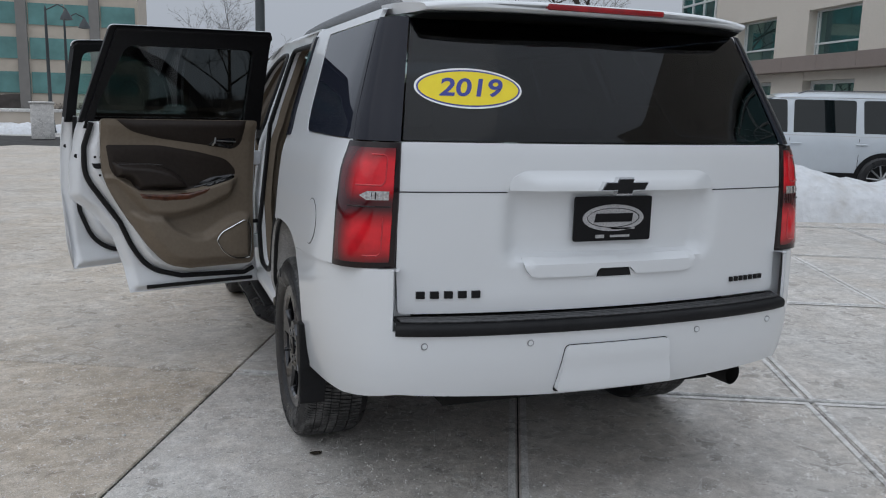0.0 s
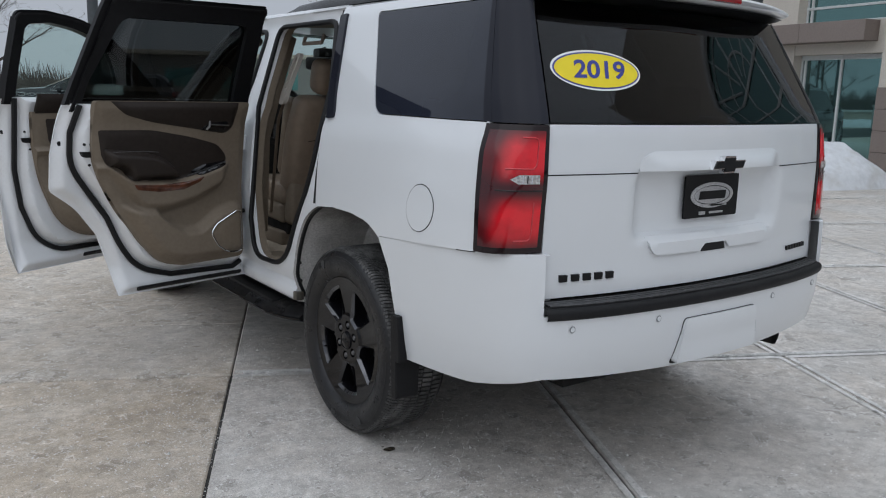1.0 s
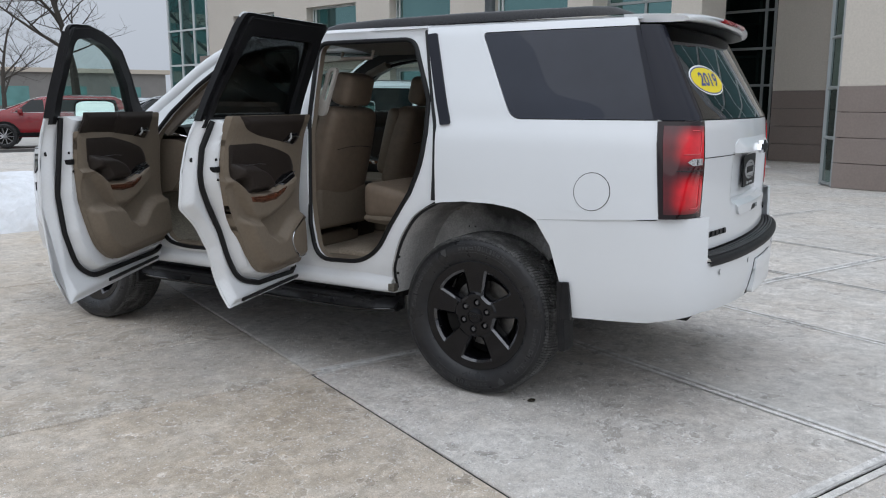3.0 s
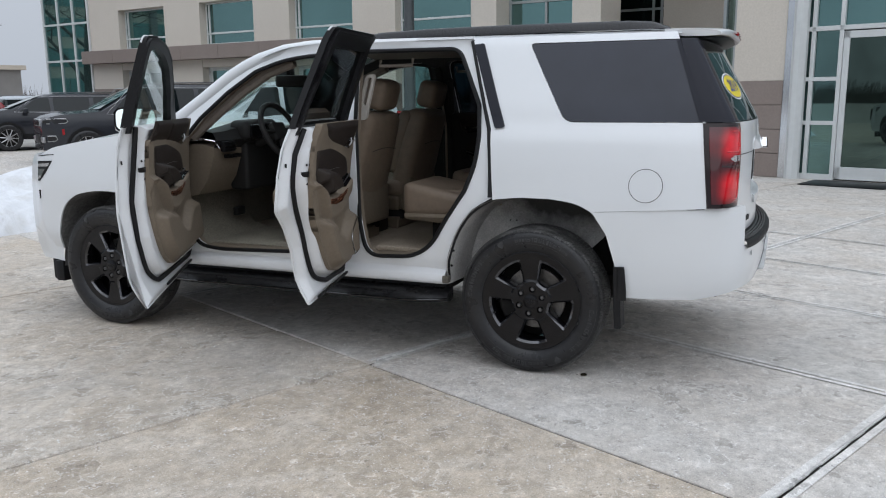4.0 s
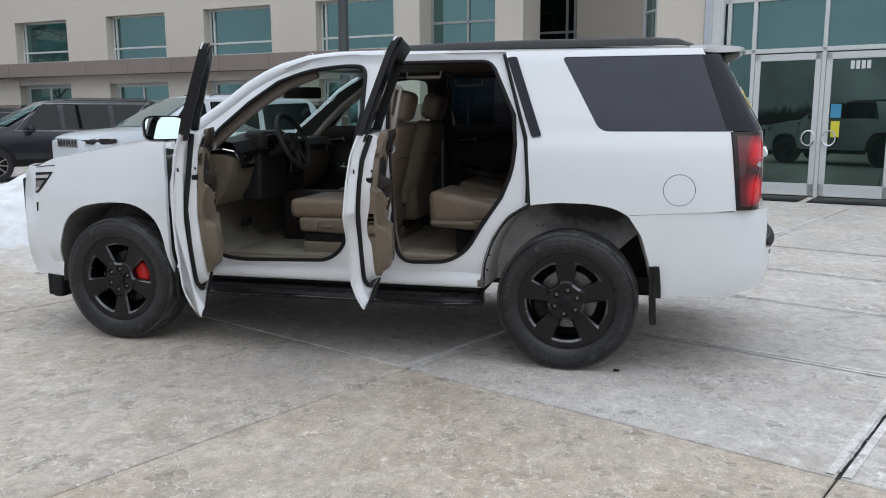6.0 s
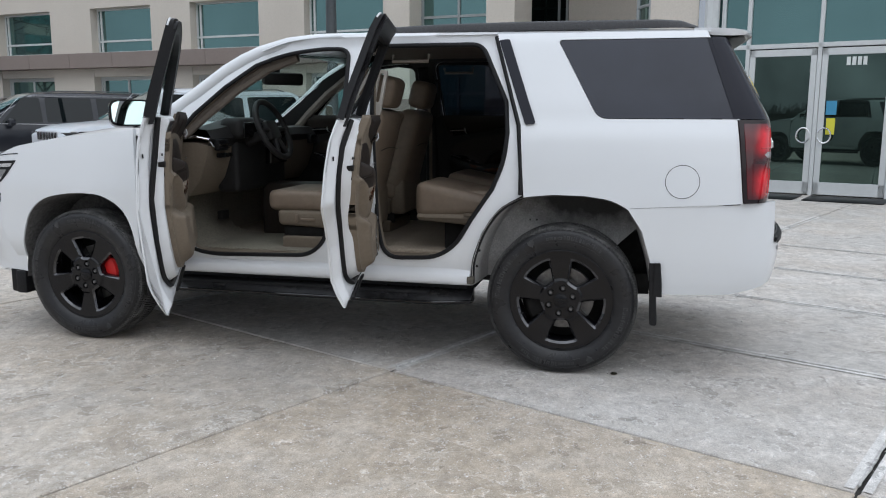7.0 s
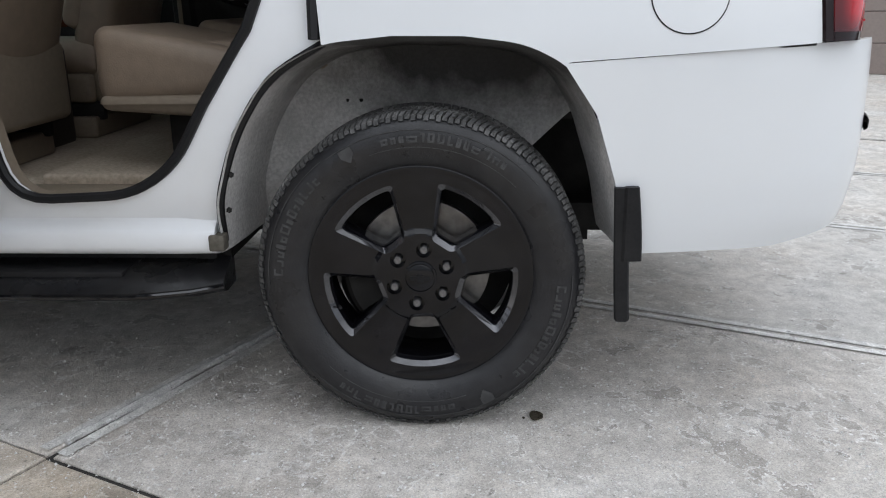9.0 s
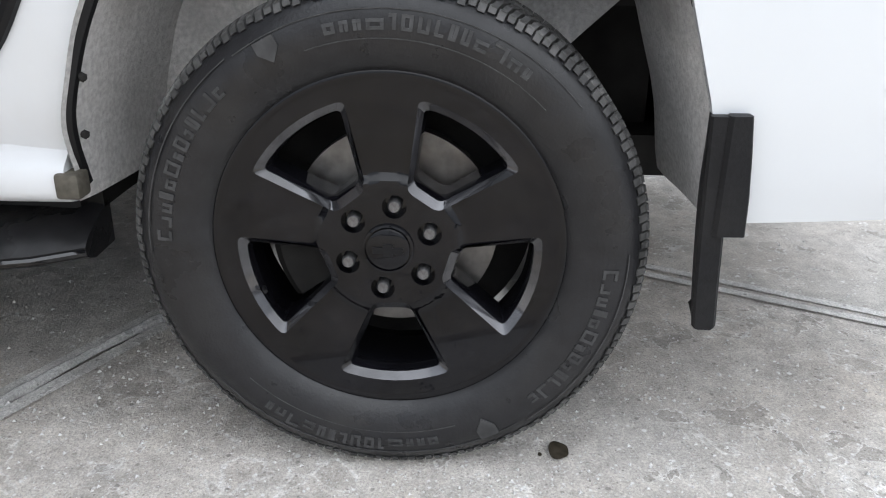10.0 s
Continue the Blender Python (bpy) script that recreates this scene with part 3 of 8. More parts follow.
# tail lamps on the corners
for s in (-1, 1):
    lamp = empty("tail_lamp", None, suv)
    Z0, Z1 = 0.960, 1.376

    def lens(name, f0, f1, z0, z1, out, mat, label="", nz=14):
        bm = bmesh.new()
        n = 12
        rows = [[corner(s, f0 + (f1 - f0) * j / (n - 1), z0 + (z1 - z0) * i / (nz - 1), out) for j in range(n)] for i in range(nz)]
        rows = [[corner(s, f0 + (f1 - f0) * j / (n - 1), z0, out - 0.012) for j in range(n)]] + rows + [[corner(s, f0 + (f1 - f0) * j / (n - 1), z1, out - 0.012) for j in range(n)]]
        rows = [[corner(s, f0, min(max(r[0].z, z0), z1), out - 0.012)] + r + [corner(s, f1, min(max(r[0].z, z0), z1), out - 0.012)] for r in rows]
        grid(bm, rows)
        return part(name, bm, mat, lamp, label)

    lens("lamp_housing", 0.0, 1.0, Z0, Z1, 0.008, SMOKE, "smoked dark lens border")
    lens("main_lens", 0.075, 0.945, 0.980, 1.358, 0.0105, LAMP_RED, "red lens with bright pods and smoked edges", 30)

    def guide(name, pts, r, mat):
        part(name, tube(bmesh.new(), [corner(s, f, z, 0.0115) for f, z in pts], r, 6), mat, lamp)

    guide("upper_light_guide", [(f, 1.236) for f in np.linspace(0.42, 0.80, 6)] + [(0.84, 1.245)] + [(0.85, z) for z in np.linspace(1.26, 1.32, 4)] + [(0.83, 1.332)] + [(f, 1.336) for f in np.linspace(0.78, 0.60, 4)], 0.0026, RED_GUIDE)
    guide("lower_light_guide", [(f, 1.003) for f in np.linspace(0.62, 0.80, 4)] + [(0.84, 1.010)] + [(0.85, z) for z in np.linspace(1.03, 1.13, 5)], 0.0026, RED_GUIDE)
    guide("lens_step", [(f, 1.166) for f in np.linspace(0.30, 0.93, 8)], 0.0022, SMOKE)
    clear = lens("reverse_lamp", 0.62, 0.90, 1.188, 1.217, 0.0130, LAMP_CLEAR, "clear reversing lamp strip", 4)
    bm = bmesh.new()
    tip = [corner(s, f, z, 0.0135) for f, z in ((0.50, 1.2025), (0.62, 1.188), (0.62, 1.217))]
    bm.faces.new([bm.verts.new(p) for p in tip])
    part("reverse_tip", bm, LAMP_CLEAR, clear)
    for f in (0.68, 0.74, 0.80):
        part("lamp_facet", tube(bmesh.new(), [corner(s, f, z, 0.0135) for z in (1.190, 1.215)], 0.0022, 5), CHROME if f != 0.74 else SATIN_BLACK, clear)


# ---- wheels ----
def ring_pts(r, n, cx=0.0, cy=0.0):
    return [(cx + r * math.cos(2 * math.pi * k / n), cy + r * math.sin(2 * math.pi * k / n)) for k in range(n)]


def loft(bm, loops, close=True):
    grid(bm, loops, close)


def polar(r, deg):
    return (r * math.cos(radians(deg)), r * math.sin(radians(deg)))


def make_wheel(caliper, spin):
    """A wheel at the origin: its outer hub face at x = 0, outwards along -x."""
    wheel = empty("wheel")
    tyre_profile = [(0.02, 0.268), (0.002, 0.279), (-0.006, 0.286), (-0.014, 0.30), (-0.0225, 0.325), (-0.0245, 0.345), (-0.0225, 0.362), (-0.016, 0.378), (-0.006, 0.389), (0.010, 0.398), (0.04, 0.3995), (0.22, 0.3995),
                    (0.25, 0.392), (0.265, 0.378), (0.272, 0.345), (0.265, 0.30), (0.24, 0.268)]
    tyre = part("tyre", revolve(bmesh.new(), tyre_profile, 120), RUBBER, wheel, "black all-season tyre with worn dusty tread", angle=60)
    # tread blocks, five ribs staggered round the tyre
    bm = bmesh.new()
    ribs = ((0.000, 0.017, 168, 0.0), (0.018, 0.035, 168, 0.25), (0.040, 0.052, 168, 0.5), (0.053, 0.066, 168, 0.8), (0.070, 0.096, 150, 0.2), (0.101, 0.134, 150, 0.7), (0.140, 0.182, 116, 0.3), (0.190, 0.232, 116, 0.3))
    for x0, x1, n, off in ribs:
        for k in range(n):
            a0, a1 = 2 * math.pi * (k + off + 0.13) / n, 2 * math.pi * (k + off + 0.87) / n
            skew = 0.012
            ring = []
            for r, grow in ((0.394, 0.0), (0.4065, -0.06)):
                for x, da in ((x0, 0.0), (x1, skew)):
                    rr = r - (0.006 if (x < 0.01 or x > 0.22) else 0.0)
                    g = (a1 - a0) * grow
                    for a in (a0 - g + da, a1 + g + da):
                        ring.append(bm.verts.new((x, rr * math.cos(a), rr * math.sin(a))))
            q = ring
            for f in ((4, 5, 7, 6), (0, 1, 5, 4), (2, 3, 7, 6), (0, 2, 6, 4), (1, 3, 7, 5)):
                bm.faces.new([q[i] for i in f])
    # fine shoulder lugs running over the edge, every other one longer
    rows = []
    for step in range(4):
        row = []
        for k in range(168):
            x, r = (((0.004, 0.4012), (-0.003, 0.3968), (-0.0078, 0.3915), (-0.006, 0.3905)), ((0.004, 0.4012), (-0.003, 0.3968), (-0.0110, 0.3880), (-0.0090, 0.3868)))[k % 2][step]
            for f, drop in ((0.06, 0.0), (0.80, 0.0), (0.84, 0.006), (1.02, 0.006)):
                a = 2 * math.pi * (k + f) / 168
                row.append((x + drop, (r - drop) * math.cos(a), (r - drop) * math.sin(a)))
        rows.append(row + row[:1])
    lugs = bmesh.new()
    grid(lugs, rows)
    part("shoulder", lugs, SHOULDER, tyre, "black siped shoulder", angle=30)
    part("tread", bm, TREAD, tyre, "worn tread blocks with road dust", angle=30)
    # raised sidewall marks: bars of the size of the moulded lettering, on both halves
    bm = bmesh.new()
    for turn in (0, 180):
        for a0, a1, r0, r1, n in ((76, 129, 0.339, 0.361, 11), (2, 48, 0.334, 0.357, 9)):
            pick = random.Random(n)
            b = a0
            while b < a1 - 2:
                wide = pick.uniform(1.6, 4.2)
                top = r1 - pick.choice((0.0, 0.0, 0.007))
                stroke = 0.9
                # each mark is a frame of raised strokes
                for q0, q1, s0, s1 in ((b, b + stroke, r0, top), (b + wide - stroke, b + wide, r0, top), (b, b + wide, r0, r0 + 0.0045), (b, b + wide, top - 0.0045, top)):
                    if pick.random() < 0.2:
                        continue
                    outer = [polar(s1, turn + v) for v in np.linspace(q0, q1, 3)]
                    inner = [polar(s0, turn + v) for v in np.linspace(q0, q1, 3)]
                    xi, xo = (-0.0262 if s0 < 0.35 else -0.0252), (-0.0262 if s1 < 0.35 else -0.0252)
                    grid(bm, [[(-0.020, *p) for p in inner], [(xi, *p) for p in inner], [(xo, *p) for p in outer], [(-0.018, *p) for p in outer]])
                b += wide + 1.1
        shield = [polar(0.348 + dr, turn + 62 + da) for dr, da in ((0.017, -2.6), (0.017, 2.6), (0.0, 2.8), (-0.019, 0.0), (0.0, -2.8))]
        a = [bm.verts.new((-0.020, *p)) for p in shield]
        b = [bm.verts.new((-0.0268, *p)) for p in shield]
        bm.faces.new(b)
        for i in range(5):
            bm.faces.new((a[i], a[(i + 1) % 5], b[(i + 1) % 5], b[i]))
        # a thin moulded line
        for r, a0, a1 in ((0.3675, 54, 140), (0.371, -2, 52), (0.327, 70, 135)):
            tube(bm, [(-0.0215 if r > 0.36 else -0.0228, *polar(r, turn + q)) for q in np.linspace(a0, a1, 40)], 0.0011, 4)
    part("sidewall_mark", bm, MARK, tyre, "raised moulded sidewall marks")
    # rim: face with five windows and six nut pockets
    rim = empty("rim", None, wheel)
    tagged(rim, "gloss black five-spoke alloy rim")
    holes, smaller = [], []
    for k in range(5):
        mid = 90 + spin + 36 + 72 * k

        def window(grow):
            pts = []
            for r, d in ((0.108 - grow, -15.0), (0.108 - grow, 15.0)):
                pts.append((*polar(r, mid + d * (1 + grow * 14)), 0.012))
            side_a = [(*polar(0.232 + grow, mid + q), 0.012 if i in (0, 8) else 0) for i, q in enumerate(np.linspace(20.6 + grow * 230, -20.6 - grow * 230, 9))]
            return fillet(pts + side_a, 4)
        holes.append(window(0.009))
        smaller.append(window(-0.008))

    def face_x(u, v):
        r = math.hypot(u, v)
        f = max(0.0, min(1.0, (r - 0.109) / 0.013))
        f = f * f * (3 - 2 * f)
        return 0.004 + 0.0085 * f - 0.011 * max(0.0, (r - 0.118) / 0.15) ** 1.3 * f
    nuts = [polar(0.0698, 38 + 60 * k) for k in range(6)]
    pockets = [ring_pts(0.0195, 16, *p) for p in nuts]
    outline = ring_pts(0.266, 96)
    bm = sheet(outline, holes + pockets, lambda u, v: (face_x(u, v), u, v), None, 0.0065)
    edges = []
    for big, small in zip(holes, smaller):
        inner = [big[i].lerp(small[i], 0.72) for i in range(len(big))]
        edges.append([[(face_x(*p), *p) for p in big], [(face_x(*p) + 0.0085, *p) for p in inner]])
        loft(bm, [[(face_x(*p) + 0.0085, *p) for p in inner], [(face_x(*p) + 0.022, *p) for p in small], [(face_x(*p) + 0.026, *p) for p in small], [(face_x(*p) + 0.07, *p) for p in small]])
    for pk, c in zip(pockets, nuts):
        loft(bm, [[(face_x(*p), *p) for p in pk], [(face_x(*p) + 0.022, *p) for p in pk], [(face_x(*p) + 0.022, c[0] + (p[0] - c[0]) * 0.1, c[1] + (p[1] - c[1]) * 0.1) for p in pk]])
    part("spokes", bm, WHEEL_BLACK, rim, angle=28)
    # bevels are split off to carry the painted highlight
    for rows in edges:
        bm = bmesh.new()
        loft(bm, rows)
        part("spoke_edge", bm, RIM_EDGE, rim, "glossy bevelled spoke edge, sky highlight put into its colour", angle=28)
    lip = [(0.0020, 0.2655), (0.0008, 0.272), (0.0004, 0.2765), (0.0016, 0.279), (0.007, 0.2805)]
    part("rim_lip", revolve(bmesh.new(), lip, 96), WHEEL_BLACK, rim)
    part("barrel", revolve(bmesh.new(), [(0.006, 0.264), (0.04, 0.246), (0.12, 0.236), (0.24, 0.25)], 72), GLOSS_BLACK, rim)
    for c in nuts:
        bm = bmesh.new()
        revolve(bm, [(-0.003, 0.0), (-0.003, 0.0085), (0.000, 0.0105), (0.02, 0.0108)], 6 * 3)
        nut = part("lug_nut", bm, NUT, rim, "dark steel lug nut")
        nut.matrix_basis = Matrix.Translation((0.006, *c))
    cap = part("centre_cap", revolve(bmesh.new(), [(-0.004, 0.0), (-0.0035, 0.028), (-0.001, 0.034), (0.003, 0.0345), (0.003, 0.0365), (-0.002, 0.037), (-0.001, 0.0405), (0.008, 0.0415)], 40), WHEEL_BLACK, rim)
    bow = [(-0.024, -0.006), (-0.024, 0.004), (-0.008, 0.004), (-0.008, 0.010), (0.008, 0.010), (0.008, 0.004), (0.024, 0.004), (0.024, -0.006), (0.008, -0.006), (0.008, -0.011), (-0.008, -0.011), (-0.008, -0.006)]
    part("cap_emblem", flat_panel(bow, [], -0.0058, -0.001, 0.02), SATIN_BLACK, cap)
    brake = part("brake_disc", revolve(bmesh.new(), [(0.075, 0.0), (0.075, 0.085), (0.10, 0.09), (0.10, 0.172), (0.128, 0.172), (0.128, 0.06)], 64), DISC, wheel, "bare steel brake disc")
    a0, a1 = caliper[0], caliper[1]
    prof = [(0.055, 0.105), (0.048, 0.13), (0.048, 0.185), (0.065, 0.20), (0.15, 0.20), (0.15, 0.10)]
    bm = revolve(bmesh.new(), prof, 14, "x", True, (radians(a0), radians(a1)))
    bmesh.ops.holes_fill(bm, edges=[e for e in bm.edges if e.is_boundary])
    part("brake_caliper", bm, caliper[2], wheel, caliper[3])
    part("hub_backing", revolve(bmesh.new(), [(0.16, 0.0), (0.16, 0.2), (0.17, 0.235)], 40), DARK, wheel)
    # valve stem
    bm = tube(bmesh.new(), [(0.022, *polar(0.226, 340 + spin)), (-0.002, *polar(0.216, 340 + spin))], [0.004, 0.0035], 8)
    part("valve_stem", bm, SATIN_BLACK, rim)
    return wheel


DISC = material("worn_disc", (0.17, 0.165, 0.16), 0.40, metal=0.85, grain=0.3, scale=30, stain=0.6, stain_scale=8, stain_colour=(0.09, 0.07, 0.055))
MARK = material("moulded_rubber", (0.046, 0.046, 0.047), 0.6, spec=0.4, grain=0.35, scale=60, stain=0.4, stain_scale=12, stain_colour=(0.014, 0.014, 0.014))
NUT = material("lug_nut_grey", (0.15, 0.15, 0.155), 0.3, metal=0.7, grain=0.4, scale=200)
CALIPER_RED = material("red_caliper", (0.50, 0.012, 0.012), 0.4, grain=0.1, scale=20)
rear_wheel = make_wheel((-35, 30, DARK, ""), -2)
front_wheel = make_wheel((145, 205, CALIPER_RED, "red brake caliper"), 36)


def fix_wheel(w, m):
    w.parent = suv
    w.matrix_basis = m
    return w


spare = copy_thing(rear_wheel, pose(0.965, 0, 0.404, 0, 0, 180))
fix_wheel(spare, pose(0.965, 0, 0.404, 0, 0, 180))
other = copy_thing(front_wheel, pose(0.965, 2.946, 0.404, 0, 0, 180))
fix_wheel(other, pose(0.965, 2.946, 0.404, 0, 0, 180))
fix_wheel(rear_wheel, pose(-0.965, 0, 0.404))
fix_wheel(front_wheel, pose(-0.965, 2.946, 0.404, 0, 0, -1.5))

# wheel wells: a dusty felt liner behind each arch, full depth in front, a narrow strip behind
for s in (-1, 1):
    for arch, y_mid, rearmost in ((ARCH_R, 0.0, True), (ARCH_F, 2.97, False)):
        pts = [q for q in fillet(arch)]
        fine = []
        for a, b in zip(pts, pts[1:]):
            fine += [a.lerp(b, k / 4) for k in range(4)]
        pts = fine + [pts[-1]]
        bm = bmesh.new()
        rows = []
        for k in range(13):
            f = k / 12
            row = []
            for q in pts:
                back = max(0.0, min(1.0, (y_mid - 0.33 - q.x) / 0.10)) if rearmost else 0.0
                back = back * back * (3 - 2 * back)
                depth = 0.012 + f * (0.34 - 0.04 * back)
                g = 1.0 - 0.012 * min(1.0, f * 8) - 0.05 * f
                wave = 0.006 * noise.noise(Vector((q.x * 6, q.y * 6, f * 3))) * min(1.0, f * 6)
                row.append((s * (half(q.x, max(q.y, 0.5)) - depth), y_mid + (q.x - y_mid) * (g + wave), 0.40 + (q.y - 0.40) * (g + wave)))
            rows.append(row)
        # the inner wall turns down towards the axle
        for g, dx in ((0.90, 0.012), (0.78, 0.02), (0.55, 0.025), (0.25, 0.03)):
            row = []
            for q, e in zip(pts, rows[12]):
                gg = g
                row.append((e[0] - s * dx, y_mid + (q.x - y_mid) * gg, 0.40 + (q.y - 0.40) * gg))
            rows.append(row)
        grid(bm, rows)
        # behind the tyre the felt ends in a flange, open to the dark frame
        if rearmost:
            n = len(pts) - 1
            gap = [f for k, f in enumerate(list(bm.faces)) if k >= 12 * n and pts[k % n].x < -0.408]
            bmesh.ops.delete(bm, geom=gap, context="FACES")
        part("wheel_liner", bm, LINER if rearmost else LINER_DARK, suv, "dusty grey felt wheel liner, near-black over the crown" if rearmost else "dark sooty wheel liner")
        # push-in clips along the front edge of the liner
        if rearmost:
            for y, z, dx in ((0.450, 0.662, 0.035), (0.466, 0.572, 0.035), (0.415, 0.775, 0.035), (0.215, 0.80, 0.375), (0.178, 0.80, 0.375)):
                bm = bmesh.new()
                bmesh.ops.create_icosphere(bm, subdivisions=1, radius=0.008, matrix=Matrix.Translation((s * (half(y, z) - dx), y, z)))
                part("liner_clip", bm, DARK, suv)
        # dark frame and underbody behind the wheel
        part("inner_arch", boxes(((s * 0.47, y_mid - 0.47, 0.36), (s * 0.43, y_mid + 0.40, 0.78))), DARK, suv, smooth=False)


# ---- side frames, doors and glass ----
TAN = material("tan_leather", (0.205, 0.158, 0.118), 0.5, spec=0.4, grain=0.08, scale=25, stain=0.2, stain_scale=3, bump=0.0008, bump_scale=220)
TAN_HARD = material("tan_moulding", (0.180, 0.146, 0.110), 0.55, spec=0.35, grain=0.07, scale=60, bump=0.0004, bump_scale=400, stain=0.15, stain_scale=3)
COCOA = material("dark_brown_trim", (0.026, 0.020, 0.017), 0.5, spec=0.3, grain=0.15, scale=50, bump=0.0005, bump_scale=300)
WOOD = material("red_wood_trim", (0.085, 0.030, 0.016), 0.2, coat=0.6, grain=0.45, scale=30)
GLASS_MID = material("smoked_glass", (0.06, 0.066, 0.066), 0.0, trans=1.0, ior=1.45)
CARPET = material("tan_carpet", (0.34, 0.285, 0.225), 0.95, grain=0.2, scale=90, stain=0.3, stain_scale=5, bump=0.002, bump_scale=300)
# dark dash and cabin parts; on far-side trim it stands in for shade
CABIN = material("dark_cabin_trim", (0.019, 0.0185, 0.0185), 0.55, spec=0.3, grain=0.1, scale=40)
BELT_PALE = material("pale_pillar_trim", (0.46, 0.43, 0.39), 0.6, grain=0.04, scale=30)
LINING = material("headliner_cloth", (0.20, 0.17, 0.145), 0.95, grain=0.08, scale=60)

FRAME = [(2.51, 0.455), (0.500, 0.465), (0.492, 0.59), (0.440, 0.76), (0.345, 0.900, 0.04), (0.212, 0.970), (0.242, 1.344), (0.396, 1.815), (0.404, 1.848), (1.02, 1.852), (1.45, 1.838, 0.1), (1.63, 1.815, 0.1), (1.823, 1.754, 0.1), (2.004, 1.655), (2.182, 1.515), (2.47, 1.312), (2.53, 1.04)]
OPEN_R = [(1.125, 1.782, 0.07), (0.485, 1.782, 0.06), (0.33, 1.47), (0.312, 1.30), (0.325, 1.15, 0.1), (0.385, 1.00), (0.50, 0.83), (0.585, 0.685, 0.1), (0.70, 0.612, 0.1), (1.00, 0.598, 0.1), (1.035, 0.80), (1.085, 1.37)]
OPEN_F = [(2.33, 1.22, 0.05), (2.19, 1.395), (2.01, 1.553), (1.83, 1.678), (1.64, 1.745, 0.1), (1.40, 1.772, 0.1), (1.262, 1.765, 0.06), (1.258, 1.50), (1.285, 1.35), (1.315, 0.85), (1.36, 0.67, 0.08), (1.46, 0.592, 0.08), (2.06, 0.572, 0.1), (2.22, 0.60, 0.12), (2.31, 0.90)]


def jamb(s, extra):
    return lambda y, z: (s * (half(y, z) - 0.038 * max(0.0, min(1.0, (1.835 - z) / 0.04)) - extra), y, z)


def near_edge(loop):
    a = np.array([tuple(p)[:2] for p in loop])
    b = np.roll(a, -1, 0)
    d = b - a
    q = (d ** 2).sum(1) + 1e-12

    def dist(y, z):
        p = np.array((y, z))
        t = np.clip(((p - a) * d).sum(1) / q, 0, 1)
        return float(np.sqrt(((a + d * t[:, None] - p) ** 2).sum(1)).min())
    return dist


def skin(s, inset):
    return lambda y, z: (s * (half(y, z) - (inset(y, z) if callable(inset) else inset)), y, z)


for s in (-1, 1):
    part("door_frame", sheet(fillet(FRAME), [fillet(OPEN_R), fillet(OPEN_F)], jamb(s, 0.0), jamb(s, 0.030), 0.04), JAMB, suv)
    for loop in (OPEN_R, OPEN_F):
        pts = [jamb(s, -0.004)(*q) for q in fillet(loop)]
        part("door_seal", tube(bmesh.new(), pts, 0.0125, 8, True), SEAL, suv, "black rubber door seal")
    # the far side's shade is put into its lining colour; near side is tan
    part("side_lining", sheet(fillet(FRAME), [fillet(OPEN_R), fillet(OPEN_F)], jamb(s, 0.032), jamb(s, 0.105 if s > 0 else 0.068), 0.06), CABIN if s > 0 else TAN_HARD, suv, "inner side lining, darkened for the shaded far side" if s > 0 else "tan moulded opening trim")
    # stepped rocker panel below the door openings
    bm = bmesh.new()
    rows = []
    for y in np.linspace(0.505, 2.505, 24):
        k = half(y, 0.56) - half(1.5, 0.56)
        dip = 0.006 * max(0.0, 1 - min(y - 0.505, 2.505 - y) / 0.05)
        rows.append([(s * (x + k - dip), y, z) for x, z in ((0.900, 0.575), (0.938, 0.572), (0.941, 0.548), (0.945, 0.538), (0.964, 0.522), (0.969, 0.514), (0.969, 0.480), (0.966, 0.470), (0.957, 0.461), (0.930, 0.455), (0.860, 0.455))])
    vs = grid(bm, rows)
    bm.faces.new(vs[0])
    bm.faces.new(vs[-1][::-1])
    part("rocker_panel", bm, JAMB, suv, "white stepped rocker panel", angle=35)
    # dark gap strip where the rear door closes
    line = [side(s, 0.012)(y, z) for y, z in ((0.225, 0.975), (0.226, 1.10), (0.250, 1.344), (0.325, 1.58), (0.404, 1.82))]
    part("gap_seal", tube(bmesh.new(), line, 0.014, 6), SEAL, suv)
    line = [jamb(s, -0.006)(*q) for q in fillet([(0.205, 0.968), (0.340, 0.893, 0.08), (0.432, 0.757, 0.08), (0.484, 0.60, 0.06), (0.494, 0.485)], 8)]
    part("arch_seal", tube(bmesh.new(), line, 0.010, 6), SEAL, suv)

OUT_R = [(1.195, 0.468), (0.470, 0.468), (0.455, 0.60), (0.405, 0.765), (0.315, 0.895, 0.04), (0.200, 0.985, 0.02), (0.205, 1.15), (0.235, 1.33), (0.378, 1.842, 0.02), (1.195, 1.862, 0.02)]
OUT_F = [(2.50, 0.465), (1.215, 0.455), (1.205, 1.0), (1.215, 1.375), (1.235, 1.80, 0.03), (1.40, 1.812), (1.63, 1.79, 0.1), (1.81, 1.728), (1.99, 1.612), (2.17, 1.465), (2.40, 1.295), (2.505, 1.20), (2.515, 0.90)]
WIN_R = [(1.10, 1.385), (0.315, 1.385), (0.335, 1.47), (0.455, 1.752, 0.05), (1.11, 1.765, 0.04)]
WIN_F = [(2.14, 1.375, 0.04), (1.275, 1.375), (1.285, 1.735, 0.04), (1.42, 1.752), (1.62, 1.728, 0.1), (1.79, 1.665), (1.97, 1.545)]


